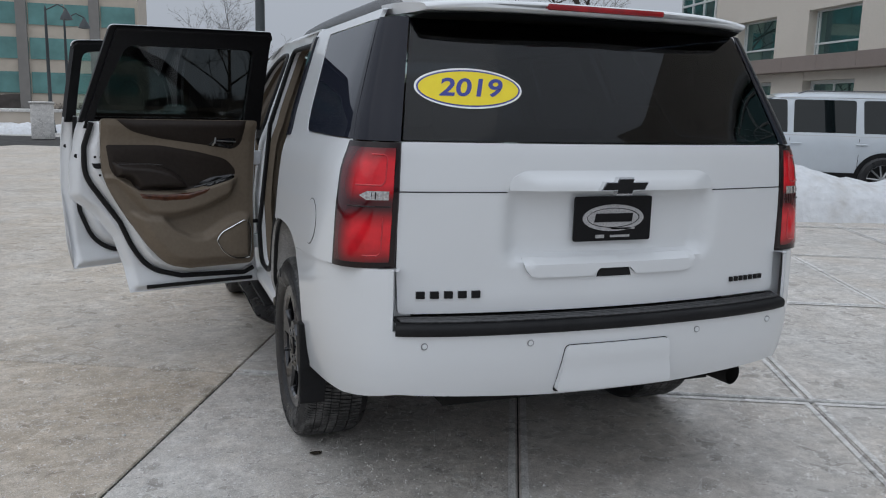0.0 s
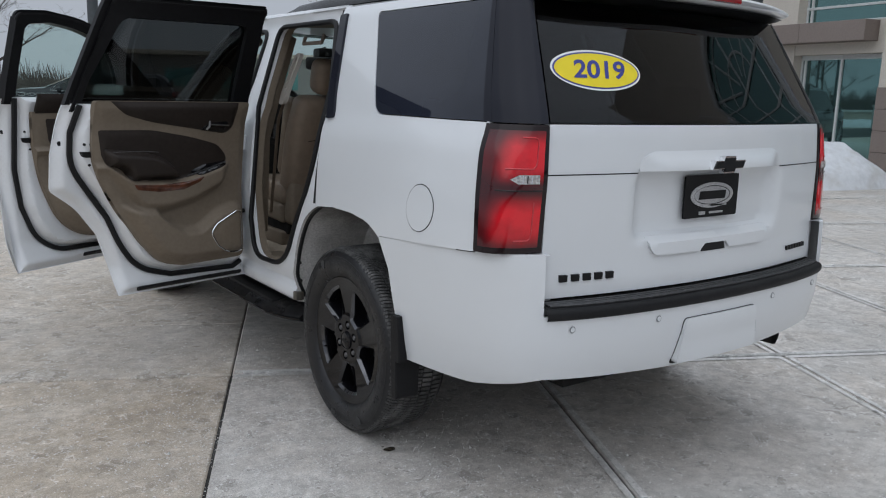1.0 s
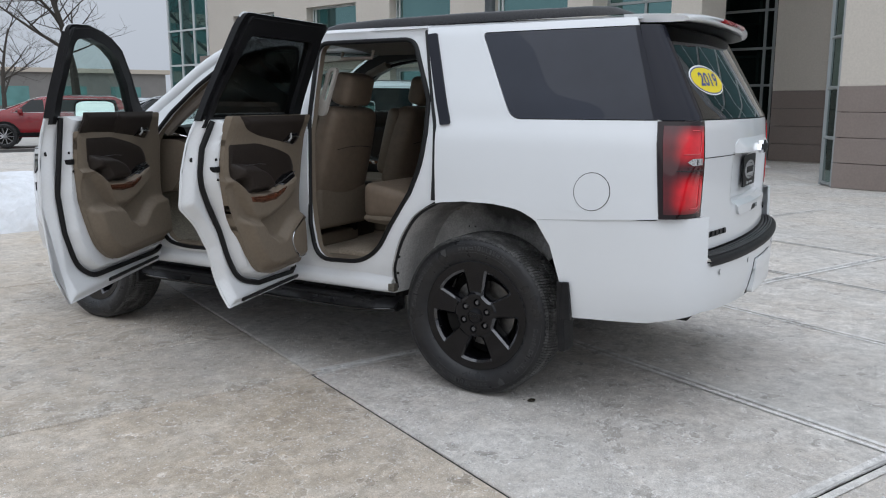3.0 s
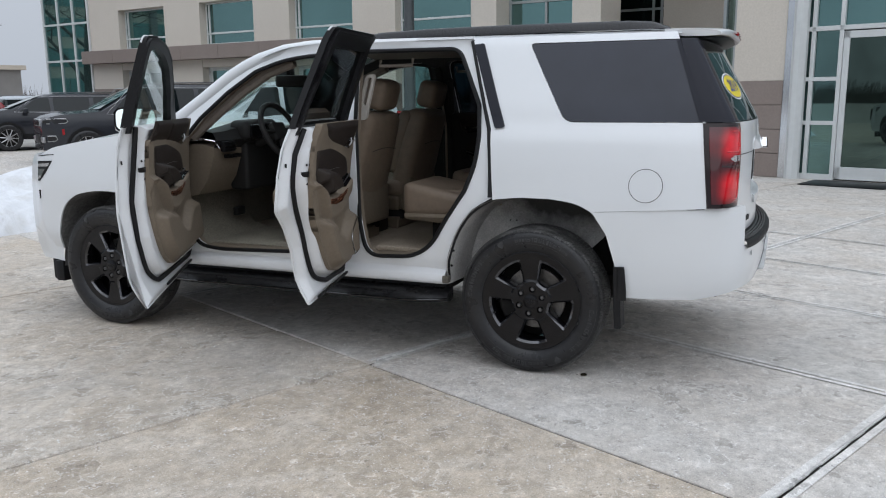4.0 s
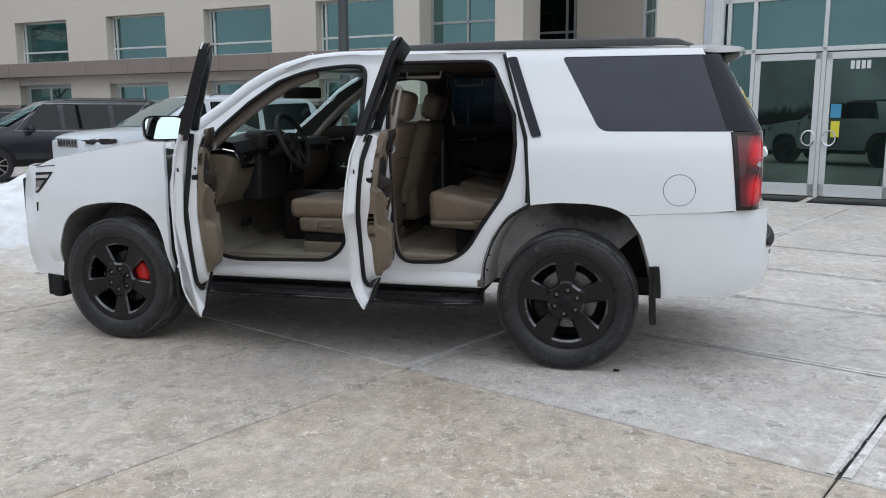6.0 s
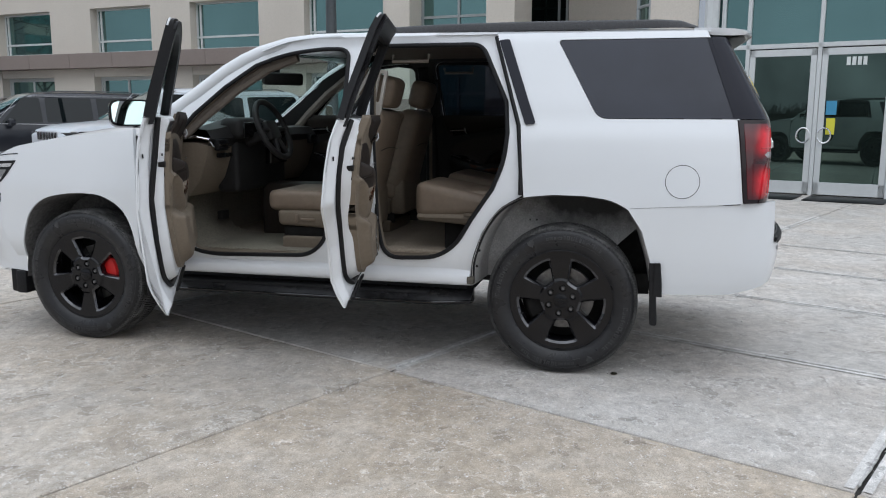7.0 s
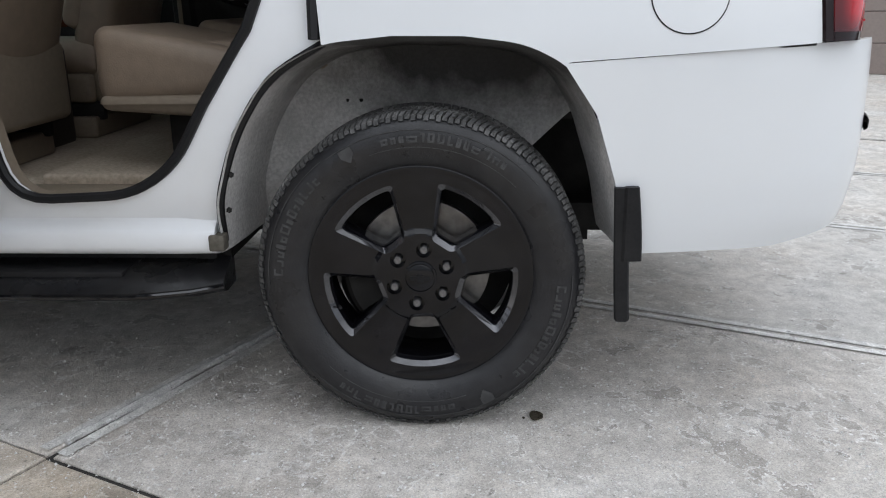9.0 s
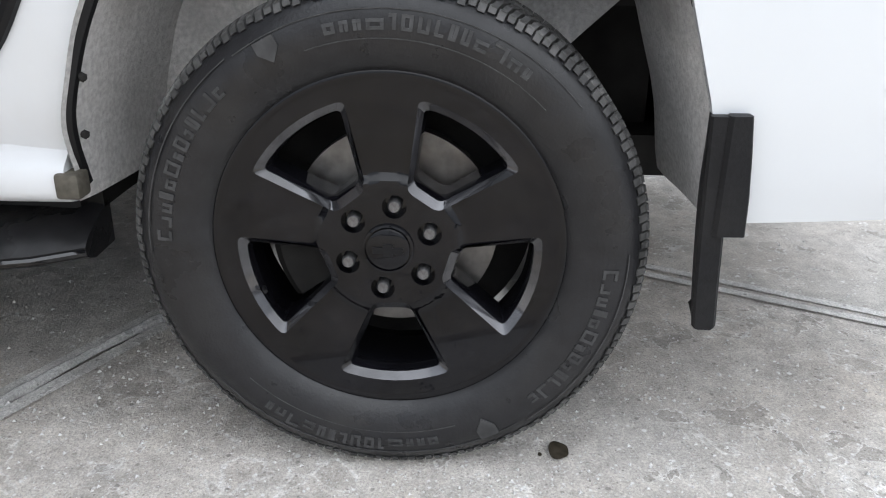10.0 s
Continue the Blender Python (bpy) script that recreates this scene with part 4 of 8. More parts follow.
def clip_low(loop, z):
    out = []
    n = len(loop)
    for i in range(n):
        a, b = loop[i], loop[(i + 1) % n]
        if a[1] <= z:
            out.append(tuple(a)[:2])
        if (a[1] <= z) != (b[1] <= z):
            t = (z - a[1]) / (b[1] - a[1])
            out.append((a[0] + (b[0] - a[0]) * t, z))
    return out


def clip_high(loop, z):
    return [(p[0], -p[1]) for p in clip_low([(q[0], -q[1]) for q in loop], -z)]


def make_door(front, s, rear_glass, front_glass):
    """A door in its closed place; features are laid out on the rear door and carried over to the front one."""
    door = empty("front_door" if front else "rear_door", None, suv)
    out, win = fillet(OUT_F if front else OUT_R), fillet(WIN_F if front else WIN_R)
    # far-side doors: the cabin's shade is put into the trim colour
    dark = s > 0

    def fy(y):
        return 1.335 + (y - 0.30) * 1.12 if front else y
    low = clip_low(out, 1.376)
    dist = near_edge(out)
    part("outer_skin", sheet(low, [], skin(s, 0.0), skin(s, 0.008), 0.05), PAINT, door)

    def ease(v):
        v = max(0.0, min(1.0, v))
        return v * v * (3 - 2 * v)

    if front:
        strip = [(1.262, 1.37), (1.268, 1.0), (1.285, 0.80), (1.345, 0.63, 0.15), (1.46, 0.545, 0.1), (2.30, 0.530, 0.1), (2.44, 0.56), (2.45, 0.9), (2.44, 1.15)]
        back = [(2.47, 1.40), (1.255, 1.40)]
    else:
        strip = [(0.300, 1.37), (0.268, 1.25), (0.268, 1.10, 0.1), (0.345, 0.985), (0.435, 0.85), (0.495, 0.70, 0.1), (0.58, 0.585, 0.1), (0.74, 0.540), (1.10, 0.528), (1.155, 0.55)]
        back = [(1.19, 0.55), (1.19, 1.40), (0.295, 1.40)]
    line = fillet([(*p[:2], p[2] if len(p) > 2 and 0 < i < len(strip) - 1 else 0) for i, p in enumerate(strip)], 6)
    loop = [tuple(q) for q in line] + back
    ldist = near_edge(loop)

    def shell(y, z):
        deep = ease((ldist(y, z) - 0.012) / 0.035) if inside((y, z), [loop]) else 0.0
        return 0.012 + 0.040 * ease((dist(y, z) - 0.004) / 0.04) + 0.062 * deep
    part("inner_shell", sheet(low, [], skin(s, 0.009), skin(s, shell), 0.015 if s < 0 else 0.04), JAMB, door, "white painted inner door shell")
    high = clip_high(out, 1.370)
    part("window_frame", sheet(high, [win], skin(s, -0.002), skin(s, 0.030), 0.045), SATIN_BLACK, door)
    top_edge = [skin(s, 0.006)(q.x, q.y + 0.001) for q in out if q.y > 1.40]
    part("frame_edge", tube(bmesh.new(), top_edge, 0.005, 6), PAINT, door)
    inner = fillet([(p[0] + (0.028 if i in (7, 8) else 0.0) * (1 if not front else 0), p[1] - (0.012 if p[1] > 1.7 else 0), *p[2:]) for i, p in enumerate(OUT_R)]) if not front else [Vector((q.x - 0.0, q.y - (0.012 if q.y > 1.5 else 0))) for q in out]
    if not front:
        inner = [q if q.y < 1.72 else Vector((max(q.x, 0.40 if q.x < 0.6 else q.x), q.y)) for q in inner]
    part("frame_trim", sheet(clip_high(inner, 1.340), [win], skin(s, 0.029), skin(s, 0.050), 0.045), SATIN_BLACK, door, "satin black inner window frame")
    # upper frame rubber
    top = [q for q in fillet(OUT_F if front else OUT_R) if q.y > 1.376]
    part("frame_seal", tube(bmesh.new(), [skin(s, 0.044)(q.x + (0.03 if q.x < 0.5 else 0.0), q.y - 0.02) for q in top], 0.008, 6), SEAL, door)
    bm = sheet(fillet([(q[0], q[1]) for q in win]), [], skin(s, 0.022), skin(s, 0.026), 0.08)
    glass = part("door_glass", bm, front_glass if front else rear_glass, door, "tinted side glass")
    glass.visible_shadow = False
    # inner weatherstrip round the lower half
    part("weatherstrip", tube(bmesh.new(), [skin(s, 0.060)(q.x, q.y) for q in line], 0.0135, 8), SEAL, door, "black rubber weatherstrip")
    a = [(fy(0.55), 0.496), (fy(1.14), 0.496)]
    part("bottom_seal", tube(bmesh.new(), [skin(s, 0.056)(*p) for p in a], 0.014, 8, flat=0.6), SEAL, door, "black lower sealing strip")
    # moulded trim
    if front:
        trim = [(2.40, 0.60, 0.08), (1.60, 0.60, 0.12), (1.45, 0.70, 0.10), (1.37, 0.90, 0.1), (1.33, 1.12), (1.320, 1.300, 0.01), (1.70, 1.300), (1.72, 1.385), (2.30, 1.385, 0.02), (2.40, 1.20)]
    else:
        trim = [(1.14, 0.590, 0.05), (0.77, 0.588), (0.65, 0.612, 0.06), (0.552, 0.728), (0.455, 0.881), (0.372, 1.025, 0.05), (0.335, 1.13, 0.05), (0.330, 1.392, 0.02), (1.14, 1.392, 0.02)]
    trim = fillet(trim)
    tdist = near_edge(trim)
    arm_low = table([0.40, 0.505, 0.563, 0.688, 0.838, 0.994, 1.05], [1.09, 0.968, 0.893, 0.882, 0.915, 0.983, 1.08], 0.012)
    arm_top = table([0.40, 0.508, 0.75, 0.86, 1.035], [1.10, 1.031, 1.010, 1.036, 1.087], 0.012)
    lip = table([0.50, 0.563, 0.634, 0.686, 0.777, 0.853, 0.921, 0.971, 1.05, 1.13], [0.90, 0.884, 0.876, 0.812, 0.764, 0.762, 0.805, 0.841, 0.865, 0.865], 0.01)

    def relief(y, z):
        yy = (y - 1.335) / 1.12 + 0.30 if front else y
        d = 0.136 + 0.008 * ease(tdist(y, z) / 0.04)
        arm = ease((z - arm_low(yy)) / 0.055 + 0.5) * ease((arm_top(yy) - z) / 0.030 + 0.5) * ease((1.06 - yy) / 0.08)
        d += 0.048 * arm
        d += 0.052 * ease((lip(yy) - z) / 0.045 + 0.5) * ease((tdist(y, z) - 0.012) / 0.05)
        return d
    part("trim_panel", sheet(trim, [], skin(s, relief), skin(s, 0.100), 0.0095 if not dark else 0.035), TAN_HARD if not dark else CABIN, door, "moulded tan door trim" if not dark else "door trim, darkened for the shaded far side", angle=65)

    def pad(name, pts, mat, up, label="", res=0.022, flat=None):
        loop = fillet([(fy(p[0]), *p[1:]) for p in pts])
        e = near_edge(loop)
        f = skin(s, lambda y, z: (relief(y, z) if flat is None else flat) + up * ease(0.12 + e(y, z) / 0.034))
        return part(name, sheet(loop, [], f, skin(s, lambda y, z: relief(y, z) - 0.010), res * (0.55 if not dark else 1.5)), mat, door, label, angle=65)
    pad("upper_trim", ([(0.300, 1.390), (0.302, 1.290), (0.45, 1.292), (0.613, 1.285)] if front else [(0.400, 1.390), (0.469, 1.331, 0.04), (0.613, 1.295, 0.05)]) + [ (0.866, 1.258), (1.019, 1.236, 0.03), (1.06, 1.27, 0.03), (1.075, 1.390)], COCOA, 0.012, "dark brown upper door trim")
    pad("trim_insert", [(0.354, 1.262, 0.015), (0.612, 1.260, 0.05), (0.828, 1.222, 0.05), (0.979, 1.182, 0.05), (1.030, 1.125, 0.03), (1.030, 1.090, 0.02), (0.86, 1.040, 0.03), (0.748, 1.016), (0.603, 1.022), (0.508, 1.035, 0.02), (0.459, 1.086, 0.02), (0.395, 1.100, 0.02), (0.372, 1.149)], COCOA, 0.006, "dark brown padded insert")
    pad("arm_cushion", [(0.379, 1.180, 0.015), (0.591, 1.158, 0.05), (0.679, 1.128, 0.03), (0.735, 1.086, 0.03), (0.775, 1.026, 0.015), (0.503, 1.026, 0.02), (0.465, 1.088, 0.02), (0.395, 1.098, 0.015)], COCOA, 0.062, "dark brown padded arm rest")
    pad("switch_plate", [(0.80, 1.052, 0.01), (0.90, 1.094, 0.02), (1.025, 1.102, 0.015), (1.025, 1.080, 0.01), (0.87, 1.034, 0.01)], GLOSS_BLACK, 0.022, "gloss black switch plate", 0.02)
    pad("wood_strip", [(0.507, 1.010, 0.006), (0.638, 1.001), (0.784, 1.008), (0.879, 1.029, 0.004), (0.857, 1.005, 0.01), (0.765, 0.972), (0.637, 0.969), (0.523, 0.985, 0.006)], WOOD, 0.010, "reddish wood trim strip", 0.018)
    if not front:
        pad("speaker_grille", [(0.912, 0.739, 0.02), (0.94, 0.778, 0.02), (1.07, 0.840, 0.02), (1.12, 0.802, 0.03), (1.117, 0.664, 0.03), (1.086, 0.630, 0.02), (1.006, 0.638, 0.03), (0.947, 0.678, 0.02)], TAN_HARD, 0.006, "tan perforated speaker grille")
        ring = fillet([(0.905, 0.739, 0.02), (0.935, 0.782, 0.02), (1.07, 0.847, 0.02), (1.125, 0.806, 0.03), (1.122, 0.660, 0.03), (1.088, 0.624, 0.02), (1.003, 0.632, 0.03), (0.942, 0.674, 0.02)])
        part("speaker_ring", tube(bmesh.new(), [skin(s, lambda y, z: relief(y, z) + 0.004)(q.x, q.y) for q in ring], 0.0036, 6, True), JAMB_STEEL, door, "thin bright speaker surround")
    line = [(fy(y), arm_top(y) + 0.012) for y in np.linspace(0.80, 1.02, 10)]
    part("arm_edge_trim", tube(bmesh.new(), [skin(s, lambda a, b: relief(a, b) + 0.016)(*q) for q in line], 0.0035, 6), NUT, door)
    line = [(fy(y), 1.166 - 0.10 * max(0.0, y - 0.55)) for y in np.linspace(0.40, 0.62, 10)]
    part("arm_stitching", tube(bmesh.new(), [skin(s, lambda a, b: relief(a, b) + 0.056)(*q) for q in line], 0.0014, 5), NUT, door)
    # inside handle in its dark bezel
    bezel = pad("handle_bezel", [(0.866, 1.256, 0.012), (0.892, 1.306, 0.012), (1.011, 1.315, 0.012), (1.052, 1.300, 0.02), (1.009, 1.236, 0.012)], GLOSS_BLACK, 0.018, "black handle bezel")
    hd = lambda y, z, o: skin(s, lambda a, b: relief(a, b) + o)(fy(y), z)
    bm = tube(bmesh.new(), [hd(0.905, 1.300, 0.026), hd(0.900, 1.275, 0.036), hd(0.890, 1.258, 0.028)], [0.004, 0.0065, 0.005], 8)
    tube(bm, [hd(0.905, 1.284, 0.024), hd(1.02, 1.277, 0.024)], 0.004, 6)
    part("inside_handle", bm, STEEL, door, "dull metal inside handle")
    if front:
        bm = bmesh.new()
        for k in range(4):
            q = hd(0.87 + 0.035 * k, 1.072, 0.022)
            box(bm, (q[0] - 0.006, q[1] - 0.012, 1.068), (q[0] + 0.006, q[1] + 0.012, 1.080), 0.003)
        part("window_switch", bm, SATIN_BLACK, door)
    # latch and fixing holes on the shell's closing edge
    ly = 0.252 if not front else 1.245
    for y, z, r in ((ly - 0.015, 1.20, 0.010), (ly + 0.058, 1.198, 0.006), (ly + 0.085, 1.198, 0.006), (ly + 0.080, 1.105, 0.006), (ly + 0.02, 1.385, 0.007)):
        bm = bmesh.new()
        revolve(bm, [(s * -0.004, 0.0), (s * -0.004, r), (s * 0.002, r * 1.05)], 14)
        ob = part("shell_plug", bm, SEAL, door)
        ob.matrix_basis = Matrix.Translation(skin(s, lambda a, b: shell(a, b) if b < 1.37 else 0.035)(y, z))
    bm = sheet(fillet([(ly + 0.045, 1.165, 0.004), (ly + 0.055, 1.140, 0.006), (ly + 0.12, 1.138, 0.003), (ly + 0.12, 1.168, 0.003)]), [], skin(s, lambda y, z: 0.121 if y > ly + 0.06 else 0.118), skin(s, lambda y, z: 0.09), 0.02)
    part("door_latch", bm, SEAL, door, "black door latch")
    return door


rear_left = make_door(False, -1, GLASS_MID, CLEAR)
front_left = make_door(True, -1, GLASS_MID, CLEAR)
make_door(False, 1, TINT, CLEAR)
make_door(True, 1, TINT, CLEAR)

# wing mirrors, the near one swings with its door
def squircle(w, h, n=28, k=0.45):
    return [(w * math.copysign(abs(math.cos(a)) ** k, math.cos(a)), h * math.copysign(abs(math.sin(a)) ** k, math.sin(a))) for a in np.linspace(0, 2 * math.pi, n, endpoint=False)]


def hinge(hx, hy, deg, lx, ly):
    h = Matrix.Translation((hx, hy, 1.0))
    return h @ Matrix.Rotation(radians(-deg), 4, Vector((lx, ly, 1.0)).normalized()) @ h.inverted()


OPEN_REAR = hinge(-0.966, 1.197, 75.5, 0.004, 0.001)
OPEN_FRONT = hinge(-1.004, 2.390, 62.0, 0.035, 0.052)
for s, owner in ((-1, front_left), (1, suv)):
    m = OPEN_FRONT.inverted() @ pose(-1.360, 2.285, 1.400, -11, 0, -48) if s < 0 else pose(1.10, 2.12, 1.402, 0, 0, 6)
    bm = bmesh.new()
    rows = [[(x, d, z) for x, z in squircle(w, h)] for d, w, h in ((0.0, 0.110, 0.068), (-0.006, 0.116, 0.073), (0.03, 0.118, 0.075), (0.07, 0.108, 0.068), (0.105, 0.07, 0.045), (0.115, 0.03, 0.02))]
    vs = grid(bm, rows, close=True)
    bm.faces.new(vs[-1])
    bm.faces.new(vs[0][::-1])
    box(bm, (-s * 0.06, 0.01, -0.115), (-s * 0.13, 0.07, -0.055), 0.015)
    bmesh.ops.transform(bm, matrix=m, verts=bm.verts)
    cup = part("wing_mirror", bm, PAINT if s > 0 else GLOSS_BLACK, owner, "door mirror")
    pane = bmesh.new()
    pane.faces.new([pane.verts.new(m @ Vector((x, -0.0085, z))) for x, z in squircle(0.106, 0.063)])
    part("mirror_glass", pane, MIRROR, cup, "silvered mirror glass")


rear_left.matrix_basis = OPEN_REAR
front_left.matrix_basis = OPEN_FRONT
# check straps and hinges
for y0, z0, d in ((1.19, 0.82, 76.5), (2.46, 0.82, 57)):
    bm = tube(bmesh.new(), [(-0.90, y0 - 0.04, z0), (-1.02, y0 - 0.06, z0)], 0.012, 6)
    part("check_strap", bm, SEAL, suv)
    for z in (0.70, 1.18):
        part("door_hinge", boxes(((-0.985, y0 - 0.035, z - 0.04), (-0.90, y0 + 0.02, z + 0.04)), bevel=0.008), JAMB, suv)


# ---- cabin ----
def puff(lo, hi, bevel, m=None):
    bm = bmesh.new()
    box(bm, lo, hi, bevel, m, 4)
    return bm


part("cabin_floor", boxes(((-0.90, 0.58, 0.52), (0.90, 2.52, 0.575)), bevel=0.01), CARPET, suv, "tan carpeted floor")
part("sill_plate", boxes(((-0.93, 1.45, 0.572), (-0.84, 2.20, 0.590)), bevel=0.006), TAN_HARD, suv)
part("rear_sill_plate", boxes(((-0.93, 0.68, 0.580), (-0.80, 1.03, 0.606)), bevel=0.006), TAN_HARD, suv)
part("floor_panel", puff((-0.66, 0.60, 0.55), (0.10, 1.09, 0.602), 0.012), CARPET, suv, "pale tan raised floor panel")
FLOOR_DARK = material("dark_carpet", (0.22, 0.20, 0.16), 0.95, grain=0.25, scale=90, stain=0.4, stain_scale=6, stain_colour=(0.15, 0.135, 0.11), bump=0.002, bump_scale=300)
part("floor_mat", boxes(((-0.80, 1.50, 0.575), (-0.16, 2.34, 0.588)), bevel=0.006), FLOOR_DARK, suv, "dark carpet floor mat")
bm = bmesh.new()
grid(bm, [[(x, y, z) for x in np.linspace(-0.84, -0.14, 6)] for y, z in ((2.20, 0.58), (2.34, 0.62), (2.44, 0.74), (2.47, 0.95))])
part("toe_board", bm, FLOOR_DARK, suv)
part("pedal", boxes(((-0.40, 2.30, 0.70), (-0.30, 2.34, 0.76)), bevel=0.01), CABIN, suv)
part("load_floor", boxes(((-0.58, -0.98, 0.74), (0.58, 0.30, 0.80))), CABIN, suv)
part("bulkhead", boxes(((-0.88, 2.48, 0.5), (0.88, 2.53, 1.24))), FLOOR_DARK, suv)
part("underbody", boxes(((-0.58, -0.95, 0.42), (0.58, 3.5, 0.50)), ((-0.86, 0.50, 0.42), (0.86, 2.50, 0.51)), ((-0.45, -0.90, 0.44), (0.45, -0.1, 0.50))), DARK, suv)
for s in (-1, 1):
    part("load_side", boxes(((0.80, -0.95, 1.0), (0.83, 0.22, 1.36)) if s > 0 else ((-0.83, -0.95, 1.0), (-0.80, 0.22, 1.36))), CABIN, suv)
bm = bmesh.new()
grid(bm, [[(x, y, 1.795 + 0.05 * (1 - (x / 0.68) ** 2)) for x in np.linspace(-0.69, 0.69, 9)] for y in np.linspace(-0.78, 1.70, 10)])
part("headliner", bm, LINING, suv, "grey-brown cloth headliner")


def make_seat(x, y, lean, tan, front):
    """A bucket seat whose cushion's back edge stands at y."""
    seat = empty("seat", None, suv)
    tagged(seat, "tan leather bucket seat")
    hide = tan
    z0, z1 = (0.808, 0.915) if front else (0.815, 0.935)
    length = 0.555 if front else 0.50
    bm = puff((x - 0.26, y - 0.02, z0), (x + 0.26, y + length, z1), 0.045 if front else 0.058)
    for v in bm.verts:
        if v.co.z > (z0 + z1) / 2:
            v.co.z += (0.095 * ((v.co.y - y) / 0.5) - 0.035) * (0 if front else 1) + 0.030 * (abs(v.co.x - x) / 0.26) ** 2
        elif not front:
            v.co.z -= 0.03 * (v.co.y - y) / 0.5
    part("seat_cushion", bm, hide, seat)
    part("cushion_panel", puff((x - 0.18, y + 0.04, z1 - 0.03), (x + 0.18, y + (0.47 if front else 0.40), z1 + 0.022), 0.022), hide, seat)
    # moulded pan under the cushion, rails and riser
    bm = puff((x - 0.263, y + 0.02, 0.700 if front else 0.745), (x + 0.263, y + 0.49, z0 + 0.008), 0.025)
    for v in bm.verts:
        f = (v.co.y - y) / 0.5
        if v.co.z < z0 - 0.02:
            v.co.z += (0.022 if front else 0.035) * max(0.0, f)
            v.co.x = x + (v.co.x - x) * 0.97
    part("seat_pan", bm, TAN_HARD, seat, "moulded tan seat pan")
    if front:
        for q in (x - 0.215, x + 0.215):
            part("seat_rail", boxes(((q - 0.015, y + 0.0, 0.64), (q + 0.015, y + 0.46, 0.71)), bevel=0.006), DARK, seat)
        part("seat_riser", puff((x - 0.262, y + 0.02, 0.575), (x + 0.262, y + 0.462, 0.655), 0.012), TAN_HARD, seat)
    else:
        part("seat_riser", puff((x - 0.16, y + 0.10, 0.575), (x + 0.20, y + 0.34, 0.80), 0.02), DARK, seat, "dark seat base")
        bm = boxes(((x - 0.275, y + 0.06, 0.812), (x - 0.258, y + 0.20, 0.832)), bevel=0.006)
        part("seat_lever", bm, TAN_HARD, seat)
    m = Matrix.Translation((x, y + (0.03 if front else -0.07), 0.92)) @ Matrix.Rotation(radians(lean), 4, "X")
    bm = puff((-0.255, -0.085, -0.03), (0.255, 0.06, 0.53), 0.055)
    bmesh.ops.subdivide_edges(bm, edges=[e for e in bm.edges if abs(e.verts[0].co.z - e.verts[1].co.z) > 0.3 or abs(e.verts[0].co.x - e.verts[1].co.x) > 0.3], cuts=4, use_grid_fill=True)
    for v in bm.verts:
        f = max(0.0, (v.co.z - 0.18) / 0.35)
        v.co.x *= 1 - 0.13 * f ** 2
        v.co.y += 0.02 * (1 - (v.co.x / 0.255) ** 2) * (-1 if v.co.y < 0 else 0) * (1 - 0.5 * f)
    bmesh.ops.transform(bm, matrix=m, verts=bm.verts)
    part("backrest", bm, hide, seat)
    seam = [m @ Vector((x_, -0.112, 0.30 + 0.015 * math.cos(x_ * 9))) for x_ in np.linspace(-0.17, 0.17, 9)]
    part("back_seam", tube(bmesh.new(), seam, 0.0022, 5), COCOA, seat)
    bm = bmesh.new()
    box(bm, (-0.20, -0.093, 0.05), (0.20, -0.06, 0.32), 0.012, m, 2)
    part("seatback_pocket", bm, hide, seat)
    for sx in (-1, 1):
        bm = bmesh.new()
        box(bm, (sx * 0.19 - 0.06, 0.01, 0.04), (sx * 0.19 + 0.06, 0.11, 0.50), 0.04, m, 3)
        part("bolster", bm, hide, seat)
    bm = bmesh.new()
    box(bm, (-0.135, -0.085, 0.545), (0.135, 0.055, 0.735), 0.045, m, 4)
    part("headrest", bm, hide, seat)
    if front:
        part("seatback_lower", puff((x - 0.24, y - 0.075, 0.70), (x + 0.24, y + 0.03, 0.955), 0.03), TAN_HARD, seat)
    for sx in (-0.06, 0.06):
        bm = bmesh.new()
        tube(bm, [m @ Vector((sx, -0.01, 0.50)), m @ Vector((sx, -0.01, 0.57))], 0.007, 6)
        part("headrest_post", bm, CHROME, seat)
    if front and x < 0:
        for y0, y1, za, zb in ((0.24, 0.33, 0.755, 0.770), (0.35, 0.368, 0.742, 0.790), (0.14, 0.19, 0.752, 0.765)):
            part("seat_switch", boxes(((x - 0.276, y + y0, za), (x - 0.258, y + y1, zb)), bevel=0.005), TAN, seat)
    return seat


for x in (-0.42, 0.42):
    make_seat(x, 1.285, 15, TAN, True)
    make_seat(x, 0.40, 24, TAN, False)
# third row bench
part("rear_bench", puff((-0.62, -0.62, 0.80), (0.62, -0.50, 1.34), 0.05, Matrix.Rotation(0.0, 4, "X")), TAN, suv, "tan leather third-row backrest")
for x in (-0.38, 0.38):
    part("bench_headrest", puff((x - 0.13, -0.63, 1.36), (x + 0.13, -0.54, 1.52), 0.04), TAN, suv)
part("centre_console", puff((-0.12, 1.36, 0.56), (0.12, 2.15, 0.93), 0.03), COCOA, suv, "dark centre console")
# dashboard
dash = empty("dashboard", None, suv)
bm = bmesh.new()
rows = []
for x in np.linspace(-0.83, 0.83, 25):
    bulge = 0.05 * math.exp(-((x + 0.41) / 0.22) ** 2)
    rows.append([(x, 2.50, 1.24), (x, 2.40, 1.285 + bulge * 0.6), (x, 2.25, 1.31 + bulge), (x, 2.15 - bulge, 1.30 + bulge), (x, 2.12 - bulge, 1.25), (x, 2.16, 1.18), (x, 2.18, 1.10), (x, 2.25, 1.05), (x, 2.50, 1.02)])
grid(bm, rows)
part("dash_top", bm, CABIN, dash, "dark soft dash top")
bm = bmesh.new()
rows = []
